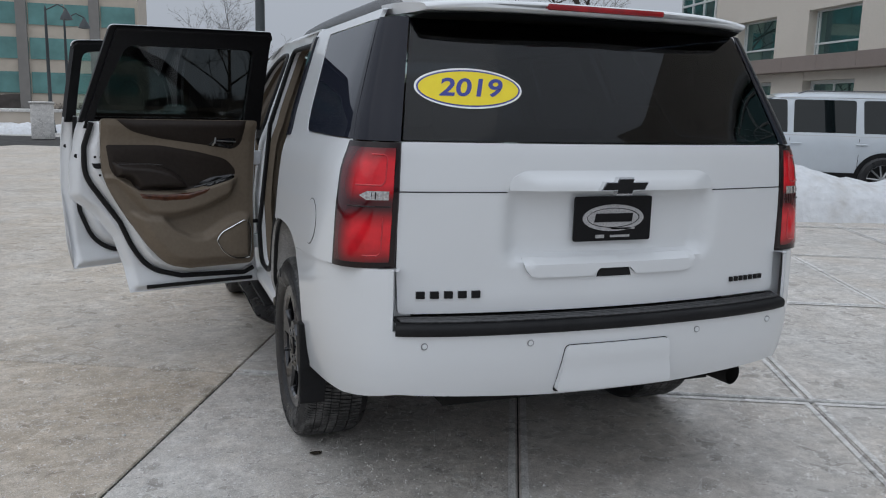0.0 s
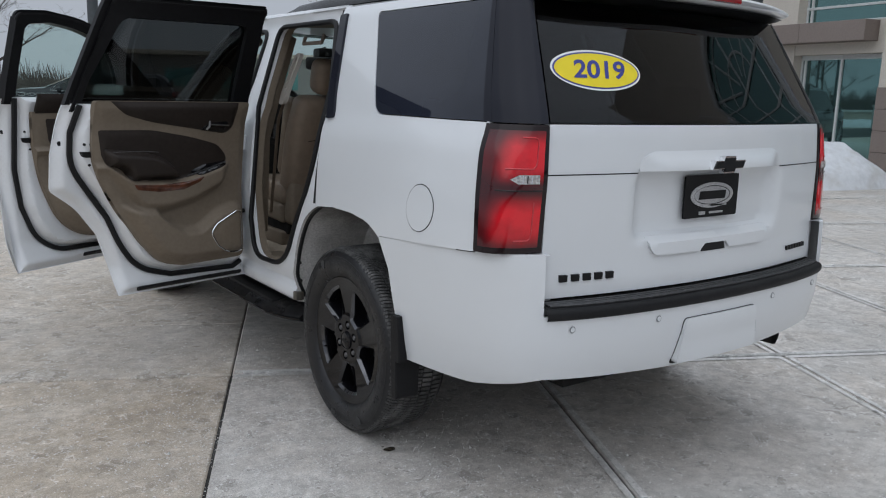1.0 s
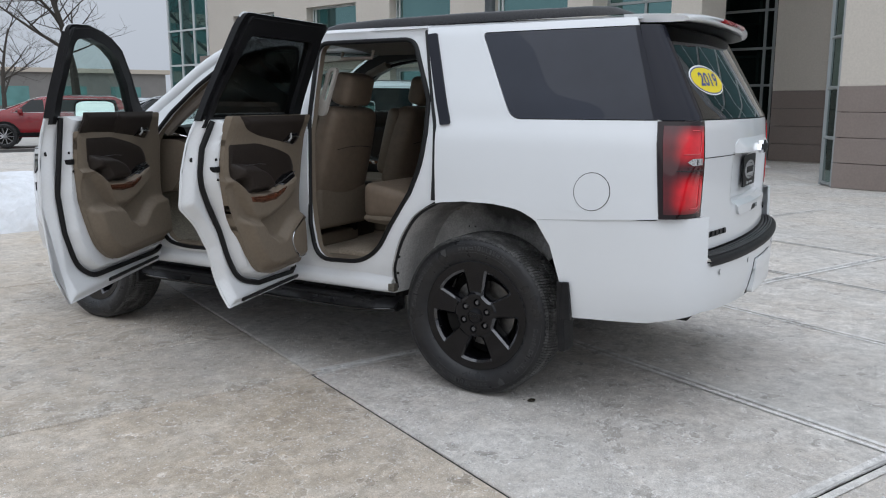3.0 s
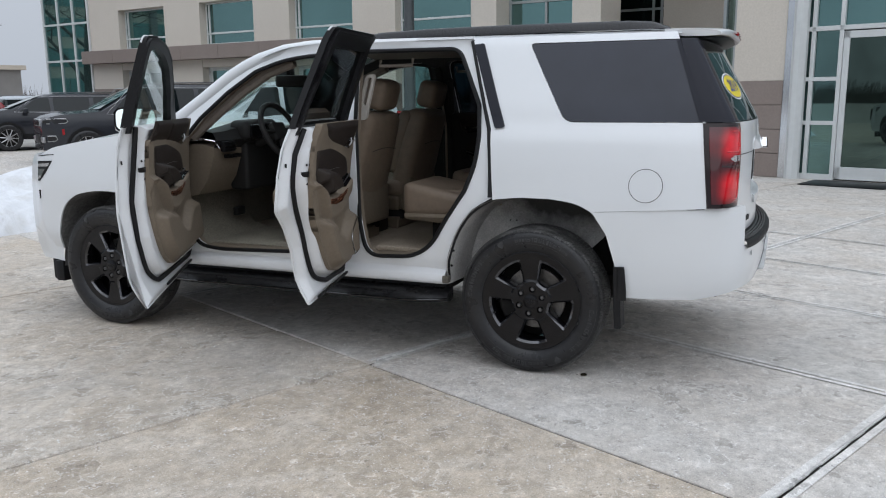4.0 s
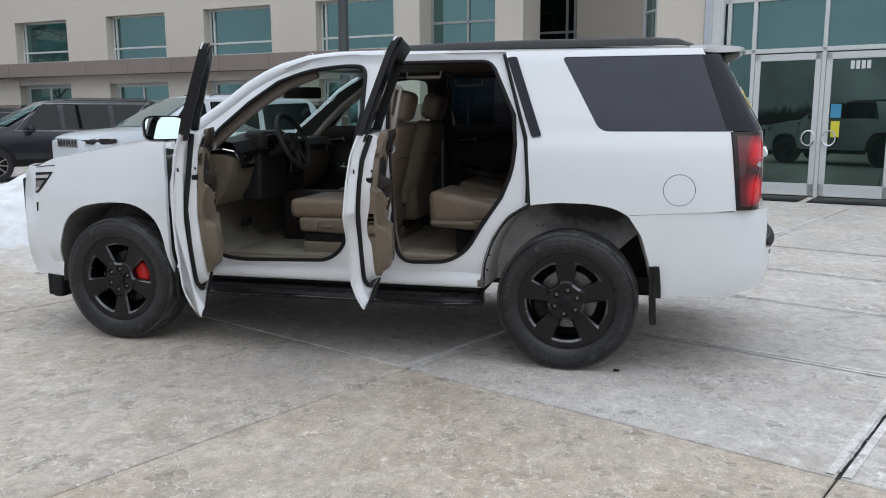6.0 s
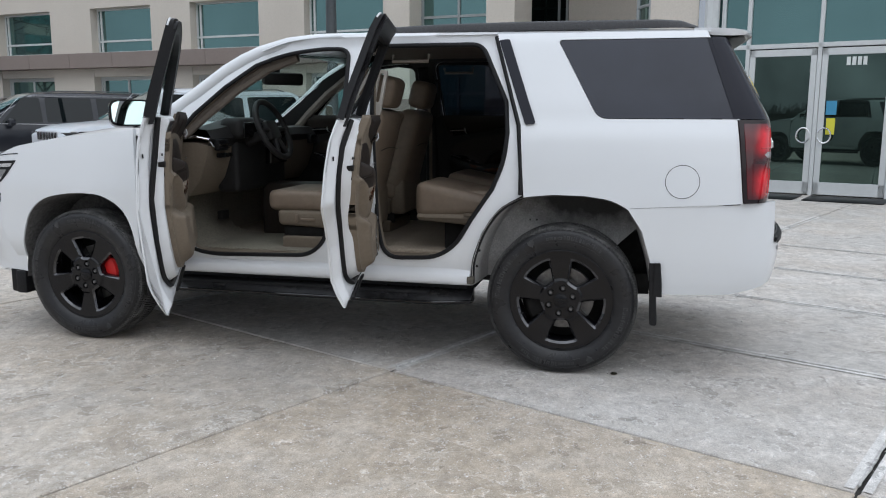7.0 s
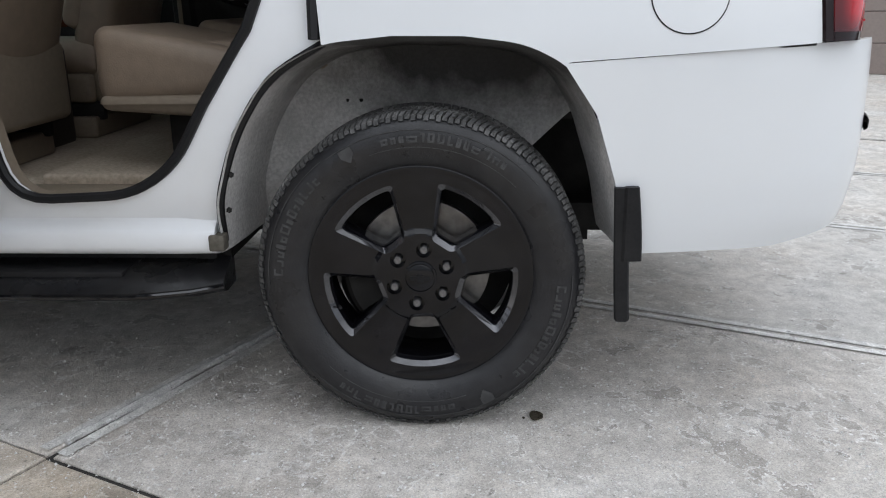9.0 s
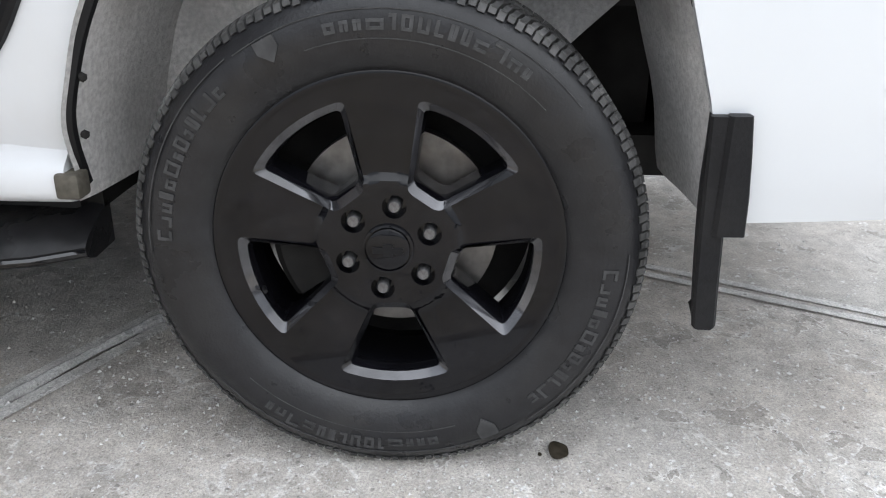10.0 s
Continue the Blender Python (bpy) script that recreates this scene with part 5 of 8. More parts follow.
for x in np.linspace(-0.835, 0.835, 19):
    rows.append([(x, 2.50, 1.23), (x, 2.22, 1.225), (x, 2.145, 1.205), (x, 2.15, 1.14), (x, 2.20, 1.00), (x, 2.28, 0.90), (x, 2.50, 0.86)])
vs = grid(bm, rows)
bm.faces.new(vs[0])
bm.faces.new(vs[-1][::-1])
part("dash_lower", bm, TAN_HARD, dash, "tan lower dashboard")
bm = bmesh.new()
tube(bm, [(-0.835, 2.42, 1.235), (-0.84, 2.22, 1.262), (-0.82, 2.14, 1.245), (-0.80, 2.125, 1.20)], 0.008, 8)
part("dash_edge_trim", bm, CHROME, dash, "silver dash edge trim")
for x in (-0.72, -0.10, 0.10, 0.72):
    bm = boxes(((x - 0.065, 2.095, 1.175), (x + 0.065, 2.13, 1.245)), bevel=0.012)
    vent = part("air_vent", bm, SATIN_BLACK, dash)
    for k in range(3):
        part("vent_slat", boxes(((x - 0.055, 2.088, 1.19 + 0.02 * k), (x + 0.055, 2.10, 1.195 + 0.02 * k))), CHROME if k == 1 else SATIN_BLACK, vent)
part("instrument_hood", puff((-0.60, 2.04, 1.24), (-0.22, 2.20, 1.375), 0.045), CABIN, dash)
part("instrument_face", boxes(((-0.57, 2.03, 1.25), (-0.25, 2.045, 1.345)), bevel=0.01), GLOSS_BLACK, dash, "black instrument face")
part("centre_screen", boxes(((-0.13, 2.06, 1.06), (0.13, 2.11, 1.30)), bevel=0.012), GLOSS_BLACK, dash, "black centre screen and controls")
bm = bmesh.new()
for k in range(4):
    tube(bm, [(-0.73 + 0.045 * k, 2.135, 1.145), (-0.73 + 0.045 * k, 2.112, 1.145)], 0.014, 10)
part("light_switch", bm, SATIN_BLACK, dash)
# dark knee panel and centre stack
part("knee_panel", puff((-0.53, 2.105, 0.90), (0.20, 2.26, 1.235), 0.03), CABIN, dash, "dark knee panel and centre stack")
# steering wheel
wheel_m = Matrix.Translation((-0.42, 1.905, 1.300)) @ Matrix.Rotation(radians(66), 4, "X")
steer = empty("steering_wheel", wheel_m, suv)
bm = tube(bmesh.new(), [(0.19 * math.cos(a), 0.19 * math.sin(a), 0) for a in np.linspace(0, 2 * math.pi, 40, endpoint=False)], 0.019, 10, True)
bmesh.ops.transform(bm, matrix=wheel_m, verts=bm.verts)
part("steering_rim", bm, CABIN, steer, "dark leather steering wheel rim")
bm = bmesh.new()
for a in (0, 180, 250, 290):
    c, q = math.cos(radians(a)), math.sin(radians(a))
    tube(bm, [(0.05 * c, 0.05 * q, -0.01), (0.18 * c, 0.18 * q, 0)], [0.02, 0.012], 6)
box(bm, (-0.075, -0.065, -0.035), (0.075, 0.065, 0.012), 0.02)
tube(bm, [(0, 0, -0.03), (0, 0, -0.20)], 0.035, 10)
bmesh.ops.transform(bm, matrix=wheel_m, verts=bm.verts)
part("steering_hub", bm, CABIN, steer)
# inside mirror
bm = bmesh.new()
box(bm, (-0.15, -0.022, -0.042), (0.15, 0.025, 0.042), 0.02, Matrix.Translation((-0.02, 2.01, 1.635)) @ Matrix.Rotation(radians(-40), 4, "Z"))
tube(bm, [(0, 2.05, 1.68), (0, 2.10, 1.74)], 0.015, 8)
box(bm, (-0.06, 2.06, 1.66), (0.06, 2.16, 1.74), 0.02)
part("inside_mirror", bm, CABIN, suv, "black inside mirror")
# pillar trims and grab handles
for s in (-1, 1):
    # far-side lining and belt guide take the dark colour in place of shade
    line = [skin(s, 0.130)(y, z) for y, z in ((1.17, 0.70), (1.175, 1.2), (1.18, 1.42), (1.20, 1.74))]
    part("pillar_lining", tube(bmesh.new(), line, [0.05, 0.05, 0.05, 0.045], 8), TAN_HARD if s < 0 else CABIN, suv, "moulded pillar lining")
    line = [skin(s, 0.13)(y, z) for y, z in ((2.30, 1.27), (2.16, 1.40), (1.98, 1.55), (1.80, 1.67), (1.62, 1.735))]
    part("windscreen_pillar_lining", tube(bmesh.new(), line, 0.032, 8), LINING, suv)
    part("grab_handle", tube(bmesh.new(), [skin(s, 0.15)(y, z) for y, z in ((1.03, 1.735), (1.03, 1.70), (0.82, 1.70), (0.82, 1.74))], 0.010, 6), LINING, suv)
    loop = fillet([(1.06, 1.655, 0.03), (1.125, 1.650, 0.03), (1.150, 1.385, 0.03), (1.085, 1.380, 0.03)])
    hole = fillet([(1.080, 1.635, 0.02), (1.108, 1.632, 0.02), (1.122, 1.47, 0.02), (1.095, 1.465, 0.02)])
    part("belt_guide", sheet(loop, [hole], skin(s, 0.165), skin(s, 0.188), 0.03), BELT_PALE if s < 0 else CABIN, suv, "seat belt height guide, pale near side, shaded dark far side")
    belt = [skin(s, 0.205)(y, z) for y, z in ((1.165, 1.62), (1.16, 1.3), (1.17, 0.8))]
    part("seat_belt", tube(bmesh.new(), belt, 0.022, 6, flat=0.15), TAN, suv, "tan seat belt webbing")


# ---- front end, windscreen, running boards and small outside parts ----
def front_path(s_, z):
    pts = [(half(3.40, z), 3.40), (half(3.55, z), 3.55), (0.84, 3.74), (0.66, 3.86), (0.35, 3.92), (0.0, 3.935)]
    return pts


bm = bmesh.new()
rows = []
for z, back in ((0.40, 0.06), (0.50, 0.02), (0.62, 0.0), (0.80, 0.0), (0.95, 0.01), (1.08, 0.03), (1.14, 0.06)):
    pts = front_path(1, max(z, 0.5))
    row = [(-x, y - (back if y > 3.5 else 0), z) for x, y in pts] + [(x, y - (back if y > 3.5 else 0), z) for x, y in pts[-2::-1]]
    rows.append(row)
grid(bm, rows)
part("front_fascia", bm, PAINT, suv)
part("grille", boxes(((-0.62, 3.88, 0.72), (0.62, 3.945, 1.04)), bevel=0.02), GLOSS_BLACK, suv, "black front grille")
part("air_dam", boxes(((-0.925, 3.42, 0.25), (-0.80, 3.50, 0.40)), ((0.80, 3.42, 0.25), (0.925, 3.50, 0.40)), ((-0.85, 3.50, 0.24), (0.85, 3.60, 0.40)), bevel=0.015), PLASTIC, suv, "black lower air dam")
bm = bmesh.new()
rows = []
for y, z, w in ((2.50, 1.262, 0.94), (2.70, 1.292, 0.955), (3.0, 1.262, 0.955), (3.40, 1.195, 0.925), (3.55, 1.155, 0.89), (3.72, 1.125, 0.80), (3.84, 1.085, 0.66)):
    rows.append([(w * f, y, z + 0.055 * (1 - abs(f) ** 2.5) * (1 if y > 2.6 else 0.3)) for f in np.linspace(-1, 1, 21)])
grid(bm, rows)
part("bonnet", bm, PAINT, suv)
HEAD_LENS = material("headlamp_glass", (0.13, 0.125, 0.12), 0.06, metal=0.4, coat=1.0, grain=0.5, scale=9)
for s in (-1, 1):
    head = empty("headlamp", None, suv)
    loop = fillet([(3.395, 1.108, 0.008), (3.556, 1.100), (3.556, 0.962), (3.525, 0.972, 0.02), (3.462, 1.030, 0.04)])
    part("headlamp_housing", sheet(loop, [], side(s, -0.003), side(s, 0.006), 0.03), SATIN_BLACK, head, "dark headlamp housing")
    loop = fillet([(3.425, 1.090, 0.006), (3.552, 1.082), (3.552, 1.062), (3.440, 1.068, 0.006)])
    part("light_bar", sheet(loop, [], side(s, -0.0055), side(s, 0.0), 0.03), LAMP_CLEAR, head, "pale running light strip")
    loop = fillet([(3.470, 1.050, 0.012), (3.550, 1.046, 0.012), (3.550, 0.995, 0.012), (3.522, 0.995, 0.02)])
    part("headlamp_reflector", sheet(loop, [], side(s, -0.0055), side(s, 0.0), 0.02), HEAD_LENS, head, "silvery headlamp reflector")
    loop = fillet([(3.556, 1.000, 0.004), (3.556, 0.975), (3.536, 0.980, 0.01), (3.512, 1.003, 0.006)])
    part("side_marker", sheet(loop, [], side(s, -0.0058), side(s, 0.0), 0.02), LAMP_CLEAR, head)
    part("bonnet_seam", tube(bmesh.new(), [side(s, -0.001)(y, z) for y, z in ((3.38, 1.150), (3.46, 1.145), (3.55, 1.135))], 0.003, 5), SEAL, suv)
    loop = fillet([(3.538, 0.90, 0.005), (3.556, 0.90), (3.556, 0.84), (3.548, 0.845, 0.01), (3.546, 0.88, 0.01)])
    part("bumper_vent", sheet(loop, [], side(s, -0.004), side(s, 0.006), 0.03), SATIN_BLACK, suv)
# windscreen and its surround
bm = bmesh.new()
ws = []
for f in np.linspace(0, 1, 10):
    y, z, w = 2.52 - 0.80 * f ** 1.05, 1.275 + 0.535 * f ** 0.93, 0.80 - 0.17 * f
    ws.append([(w * g, y + (0.10 + 0.17 * f) * (1 - g * g), z) for g in np.linspace(-1, 1, 13)])
bm = solid(ws, [[(x, y - 0.004, z - 0.004) for x, y, z in r] for r in ws])
glass = part("windscreen", bm, CLEAR, suv, "clear laminated windscreen")
glass.visible_shadow = False
bm = bmesh.new()
grid(bm, [[(w * g, y + 0.25 * (1 - g * g), z) for g in np.linspace(-1, 1, 13)] for y, z, w in ((1.64, 1.852, 0.66), (1.72, 1.832, 0.65), (1.78, 1.798, 0.64))])
part("roof_header", bm, PAINT, suv)
for s in (-1, 1):
    line = [(s * (half(y, z) - 0.055), y + 0.02, z - 0.005) for y, z in ((2.50, 1.29), (2.33, 1.412), (2.182, 1.515), (2.004, 1.652), (1.90, 1.714), (1.80, 1.760), (1.63, 1.812), (1.45, 1.836), (1.25, 1.846), (1.0, 1.850))]
    part("windscreen_pillar", tube(bmesh.new(), line, [0.040, 0.042, 0.043, 0.043, 0.043, 0.042, 0.038, 0.032, 0.024, 0.012], 10), PAINT, suv)
    # roof rails
    bm = bmesh.new()
    rail = [(1.16, 1.862, 0.010), (1.02, 1.893, 0.018), (0.7, 1.904, 0.022), (0.2, 1.908, 0.022), (-0.45, 1.904, 0.022), (-0.57, 1.895, 0.020), (-0.66, 1.862, 0.010)]
    rows = []
    for y, z, h in rail:
        x = 0.675
        rows.append([(s * (x - 0.022), y, 1.86), (s * (x - 0.018), y, z - 0.004), (s * (x - 0.008), y, z), (s * (x + 0.012), y, z - 0.003), (s * (x + 0.024), y, z - 0.014), (s * (x + 0.03), y, 1.855)])
    grid(bm, rows)
    part("roof_rail", bm, RAIL, suv, "black raised roof rail")
# shark-fin aerial
bm = bmesh.new()
grid(bm, [[(x * w, y, 1.885 + z) for y, z in ((2.04, -0.04), (1.99, 0.0), (1.95, 0.026), (1.93, 0.028), (1.915, -0.035))] for x, w in ((-0.035, 1), (-0.008, 1), (0.008, 1), (0.035, 1))])
for v in bm.verts:
    if abs(v.co.x) > 0.02 and v.co.z > 1.87:
        v.co.x *= 0.3
part("roof_aerial", bm, PAINT, suv)
# running boards
BOARD = material("board_black", (0.010, 0.010, 0.011), 0.33, spec=0.22, grain=0.3, scale=40, rough_var=0.12, stain=0.4, stain_scale=5, stain_colour=(0.022, 0.021, 0.020))
CLIP = material("dirty_clip", (0.075, 0.068, 0.055), 0.7, grain=0.4, scale=60)
for s in (-1, 1):
    board = empty("running_board", None, suv)
    bm = bmesh.new()
    rows = []
    lip = []
    for y in np.linspace(0.50, 2.49, 30):
        t = max(0.0, min(1.0, (y - 0.50) / 0.20, (2.49 - y) / 0.20)) ** 0.6
        o = 0.945 + 0.085 * t
        rows.append([(s * 0.84, y, 0.432), (s * (o - 0.045), y, 0.408), (s * (o - 0.012), y, 0.392), (s * o, y, 0.380), (s * (o - 0.002), y, 0.362), (s * (o - 0.03), y, 0.350), (s * 0.84, y, 0.352)])
        lip.append((s * (o + 0.001), y, 0.371))
    vs = grid(bm, rows, close=True)
    bm.faces.new(vs[0])
    bm.faces.new(vs[-1][::-1])
    part("step_bar", bm, BOARD, board, "black running board")
    part("board_lip", tube(bmesh.new(), lip, 0.006, 6), GLOSS_BLACK, board, "gloss black outer lip")
    part("step_tread", boxes(((s * 0.90, 0.74, 0.400), (s * 0.985, 2.34, 0.421)) if s > 0 else ((-0.985, 0.74, 0.400), (-0.90, 2.34, 0.421)), bevel=0.003), PLASTIC, board)
    part("sill_cover", boxes(((-0.878, 0.53, 0.385), (-0.80, 2.50, 0.452)) if s < 0 else ((0.80, 0.53, 0.385), (0.878, 2.50, 0.452)), bevel=0.012), PLASTIC, board)
    for y in (0.85, 1.55, 2.25):
        part("step_bracket", boxes(((s * 0.70, y - 0.03, 0.36), (s * 0.90, y + 0.03, 0.40)) if s > 0 else ((-0.90, y - 0.03, 0.36), (-0.70, y + 0.03, 0.40)), bevel=0.006), PLASTIC, board)
    # sill end clip beside the arch
    part("sill_clip", boxes(((s * 0.93, 0.480, 0.470), (s * 0.972, 0.520, 0.512)) if s > 0 else ((-0.972, 0.480, 0.470), (-0.93, 0.520, 0.512)), bevel=0.006), CLIP, suv, "dull brown plastic sill clip")
    # mud flap: an upper clip plate and a long flap
    flap = empty("mud_flap", None, suv)
    tagged(flap, "black plastic mud flap")
    bm = bmesh.new()
    rows = []
    for z, y0, y1 in ((0.640, -0.452, -0.492), (0.56, -0.455, -0.494), (0.46, -0.459, -0.497), (0.38, -0.463, -0.501), (0.318, -0.467, -0.505), (0.312, -0.472, -0.501)):
        inner = 0.905 + 0.018 * max(0.0, min(1.0, (0.60 - z) / 0.28))
        rows.append([(s * 1.016, y0 - 0.002, z), (s * 1.020, y0 - 0.006, z), (s * 1.020, y1 + 0.004, z), (s * 1.016, y1, z), (s * inner, y1 - 0.004, z), (s * inner, y1 + 0.016, z)])
    vs = grid(bm, rows, close=True)
    bm.faces.new(vs[0])
    bm.faces.new(vs[-1][::-1])
    part("flap_blade", bm, PLASTIC, flap, angle=30)
    bm = bmesh.new()
    rows = []
    for z, back in ((0.642, -0.512), (0.58, -0.519), (0.52, -0.524), (0.466, -0.526)):
        rows.append([(s * 1.021, -0.478, z), (s * 1.026, -0.484, z), (s * 1.024, back + 0.003, z), (s * 1.018, back, z), (s * 0.985, back + 0.004, z), (s * 0.985, -0.486, z)])
    vs = grid(bm, rows, close=True)
    bm.faces.new(vs[0])
    bm.faces.new(vs[-1][::-1])
    part("flap_edge", bm, PLASTIC, flap, angle=30)
    fa, fb = (0.80, 0.97) if s > 0 else (-0.97, -0.80)
    part("front_flap", boxes(((fa, 2.495, 0.30), (fb, 2.52, 0.50)), bevel=0.006), PLASTIC, suv)

# ---- liftgate details ----
def ease_(v):
    v = max(0.0, min(1.0, v))
    return v * v * (3 - 2 * v)


bm = sheet(fillet([(-0.415, 1.220, 0.01), (-0.405, 1.262, 0.03), (-0.355, 1.288, 0.03), (0.355, 1.288, 0.03), (0.405, 1.262, 0.03), (0.415, 1.220, 0.01)]), [],
           lambda x, z: rear(x, z, 0.024 * ease_(min((1.290 - z) / 0.055, (0.418 - abs(x)) / 0.13)) + 0.001), lambda x, z: rear(x, z, -0.03), 0.018)
part("plate_bar", bm, PAINT, suv, "white moulded bar above the plate")
part("gate_seam", tube(bmesh.new(), [rear(x, 1.2145, 0.0) for x in np.linspace(-0.785, -0.42, 12)], 0.0022, 5), SEAL, suv)
part("gate_seam", tube(bmesh.new(), [rear(x, 1.2145, 0.0) for x in np.linspace(0.42, 0.785, 12)], 0.0022, 5), SEAL, suv)
# handle block below the plate
loop = fillet([(-0.355, 0.987, 0.01), (-0.352, 0.955, 0.03), (-0.322, 0.918, 0.03), (-0.088, 0.918, 0.004), (-0.062, 0.944, 0.006), (0.062, 0.944, 0.006), (0.088, 0.918, 0.004), (0.322, 0.918, 0.03), (0.352, 0.955, 0.03), (0.355, 0.987, 0.01)])
part("gate_handle", sheet(loop, [], lambda x, z: rear(x, z, 0.012 - 0.03 * max(0, min(1, (z - 0.962) / 0.025))), lambda x, z: rear(x, z, -0.05), 0.02), PAINT, suv, "white moulded liftgate handle")
part("handle_recess", sheet(fillet([(-0.07, 0.912), (-0.06, 0.943), (0.06, 0.943), (0.07, 0.912)]), [], lambda x, z: rear(x, z, 0.004), lambda x, z: rear(x, z, -0.02), 0.03), SEAL, suv)
# dealer plate
plate = empty("licence_plate", None, suv)
py = -1.092


def plate_sheet(loop, holes, out, res=0.03):
    return sheet(loop, holes, lambda x, z: (x, py - out, z), lambda x, z: (x, py + 0.006, z), res)


def oval(cx, cz, rx, rz, n=40):
    return [(cx + rx * math.cos(2 * math.pi * k / n), cz + rz * math.sin(2 * math.pi * k / n)) for k in range(n)]


PLATE_BLACK = material("plate_black", (0.007, 0.007, 0.008), 0.45, spec=0.2, grain=0.2, scale=200)
PLATE_GREY = material("plate_grey", (0.42, 0.42, 0.43), 0.35, metal=0.4, grain=0.3, scale=160)
part("plate_board", plate_sheet(fillet([(-0.158, 1.035, 0.01), (0.158, 1.035, 0.01), (0.158, 1.195, 0.01), (-0.158, 1.195, 0.01)]), [], 0.0), PLATE_BLACK, plate, "black dealer plate")
part("plate_oval", plate_sheet(oval(0, 1.118, 0.125, 0.048), [oval(0, 1.118, 0.108, 0.036)], 0.003), PLATE_GREY, plate, "grey oval ring")
part("plate_oval", plate_sheet(oval(0, 1.118, 0.104, 0.033), [], 0.0015), PLATE_GREY, plate)
part("plate_bar_mark", plate_sheet(fillet([(-0.078, 1.103), (0.076, 1.103), (0.080, 1.134), (-0.072, 1.134)]), [], 0.004), PLATE_BLACK, plate)
part("plate_line_mark", plate_sheet([(-0.01, 1.076), (0.09, 1.076), (0.09, 1.082), (-0.01, 1.082)], [], 0.003), PLATE_GREY, plate)
part("plate_small_mark", plate_sheet([(-0.07, 1.046), (-0.035, 1.046), (-0.035, 1.058), (-0.07, 1.058)], [], 0.003), PLATE_GREY, plate)
part("plate_small_mark", plate_sheet([(-0.01, 1.048), (0.07, 1.048), (0.07, 1.056), (-0.01, 1.056)], [], 0.003), PLATE_GREY, plate)
# maker's emblem: a plain cross-shaped bar with a bright edge
bow = [(-0.097, 1.222), (-0.078, 1.252), (-0.032, 1.252), (-0.026, 1.268), (0.036, 1.268), (0.030, 1.252), (0.097, 1.252), (0.080, 1.222), (0.032, 1.222), (0.026, 1.206), (-0.036, 1.206), (-0.030, 1.222)]
small = [(x * 0.93, 1.237 + (z - 1.237) * 0.80) for x, z in bow]
part("emblem_edge", sheet(bow, [], lambda x, z: rear(x, z, 0.044), lambda x, z: rear(x, z, 0.02), 0.03), CHROME, suv, "bright emblem edge")
part("emblem", sheet(small, [], lambda x, z: rear(x, z, 0.048), lambda x, z: rear(x, z, 0.03), 0.03), SATIN_BLACK, suv, "black cross-shaped emblem")
# badge bars in place of the model names
for x0, x1, z0, z1, n in ((-0.735, -0.497, 0.851, 0.881, 5), (0.535, 0.722, 0.852, 0.876, 7)):
    w = (x1 - x0) / n
    for k in range(n):
        a, b = x0 + w * (k + 0.20), x0 + w * (k + 0.80)
        z0, z1 = (z0 + 0.003, z1 - 0.003) if k == 0 else (z0, z1)
        part("badge_bar", sheet([(a, z0), (b, z0), (b, z1), (a, z1)], [], lambda x, z: rear(x, z, 0.012), lambda x, z: rear(x, z, 0.0), 0.05), SATIN_BLACK, suv)
# high brake lamp, wiper stub, year sticker
part("brake_lamp", boxes(((-0.235, -0.980, 1.834), (0.235, -0.93, 1.855)), bevel=0.006), RED_LENS, suv, "red high brake lamp")
YELLOW = material("sticker_yellow", (0.78, 0.62, 0.01), 0.4, grain=0.03, scale=30)
STICK_BLUE = material("sticker_blue", (0.03, 0.04, 0.25), 0.4)
STICK_WHITE = material("sticker_white", (0.80, 0.80, 0.80), 0.4)
sticker = empty("year_sticker")
tagged(sticker, "yellow oval year sticker with blue numerals on the rear glass", "sticker")
sx, sz = -0.522, 1.558
for rx, rz, out_, mat, name in ((0.187, 0.068, 0.0025, STICK_WHITE, "sticker_border"), (0.180, 0.062, 0.0035, STICK_BLUE, "sticker_ring"), (0.174, 0.057, 0.0045, YELLOW, "sticker_face")):
    part(name, sheet(oval(sx, sz, rx, rz, 56), [], lambda x, z, o=out_: rear(x, z, o), lambda x, z: rear(x, z, 0.001), 0.03), mat, sticker)
txt = bpy.data.curves.new("year", "FONT")
txt.body, txt.size, txt.align_x, txt.align_y, txt.shear = "2019", 0.115, "CENTER", "CENTER", 0.25
txt.offset = 0.0025
probe = new("year_probe", txt)
bpy.context.view_layer.update()
me = bpy.data.meshes.new_from_object(probe.evaluated_get(bpy.context.evaluated_depsgraph_get()))
bpy.data.objects.remove(probe)
bm = bmesh.new()
bm.from_mesh(me)
bmesh.ops.triangulate(bm, faces=bm.faces)
for v in bm.verts:
    v.co = rear(sx + v.co.x * 0.95, sz + v.co.y * 0.72, 0.0062)
part("sticker_year", bm, STICK_BLUE, sticker, "blue numerals 2019", smooth=False)
# exhaust tip and a rear lower valance
bm = tube(bmesh.new(), [(0.52, -0.45, 0.46), (0.60, -0.75, 0.455), (0.665, -1.005, 0.443)], [0.042, 0.042, 0.044], 16, caps=False)
part("exhaust_tip", bm, DARK, suv, "dark exhaust tip")
part("rear_valance", boxes(((-0.72, -1.04, 0.49), (0.72, -0.98, 0.58)), bevel=0.02), PLASTIC, suv)
part("axle_tube", tube(bmesh.new(), [(-0.72, 0, 0.40), (0.72, 0, 0.40)], 0.05, 10), DARK, suv)


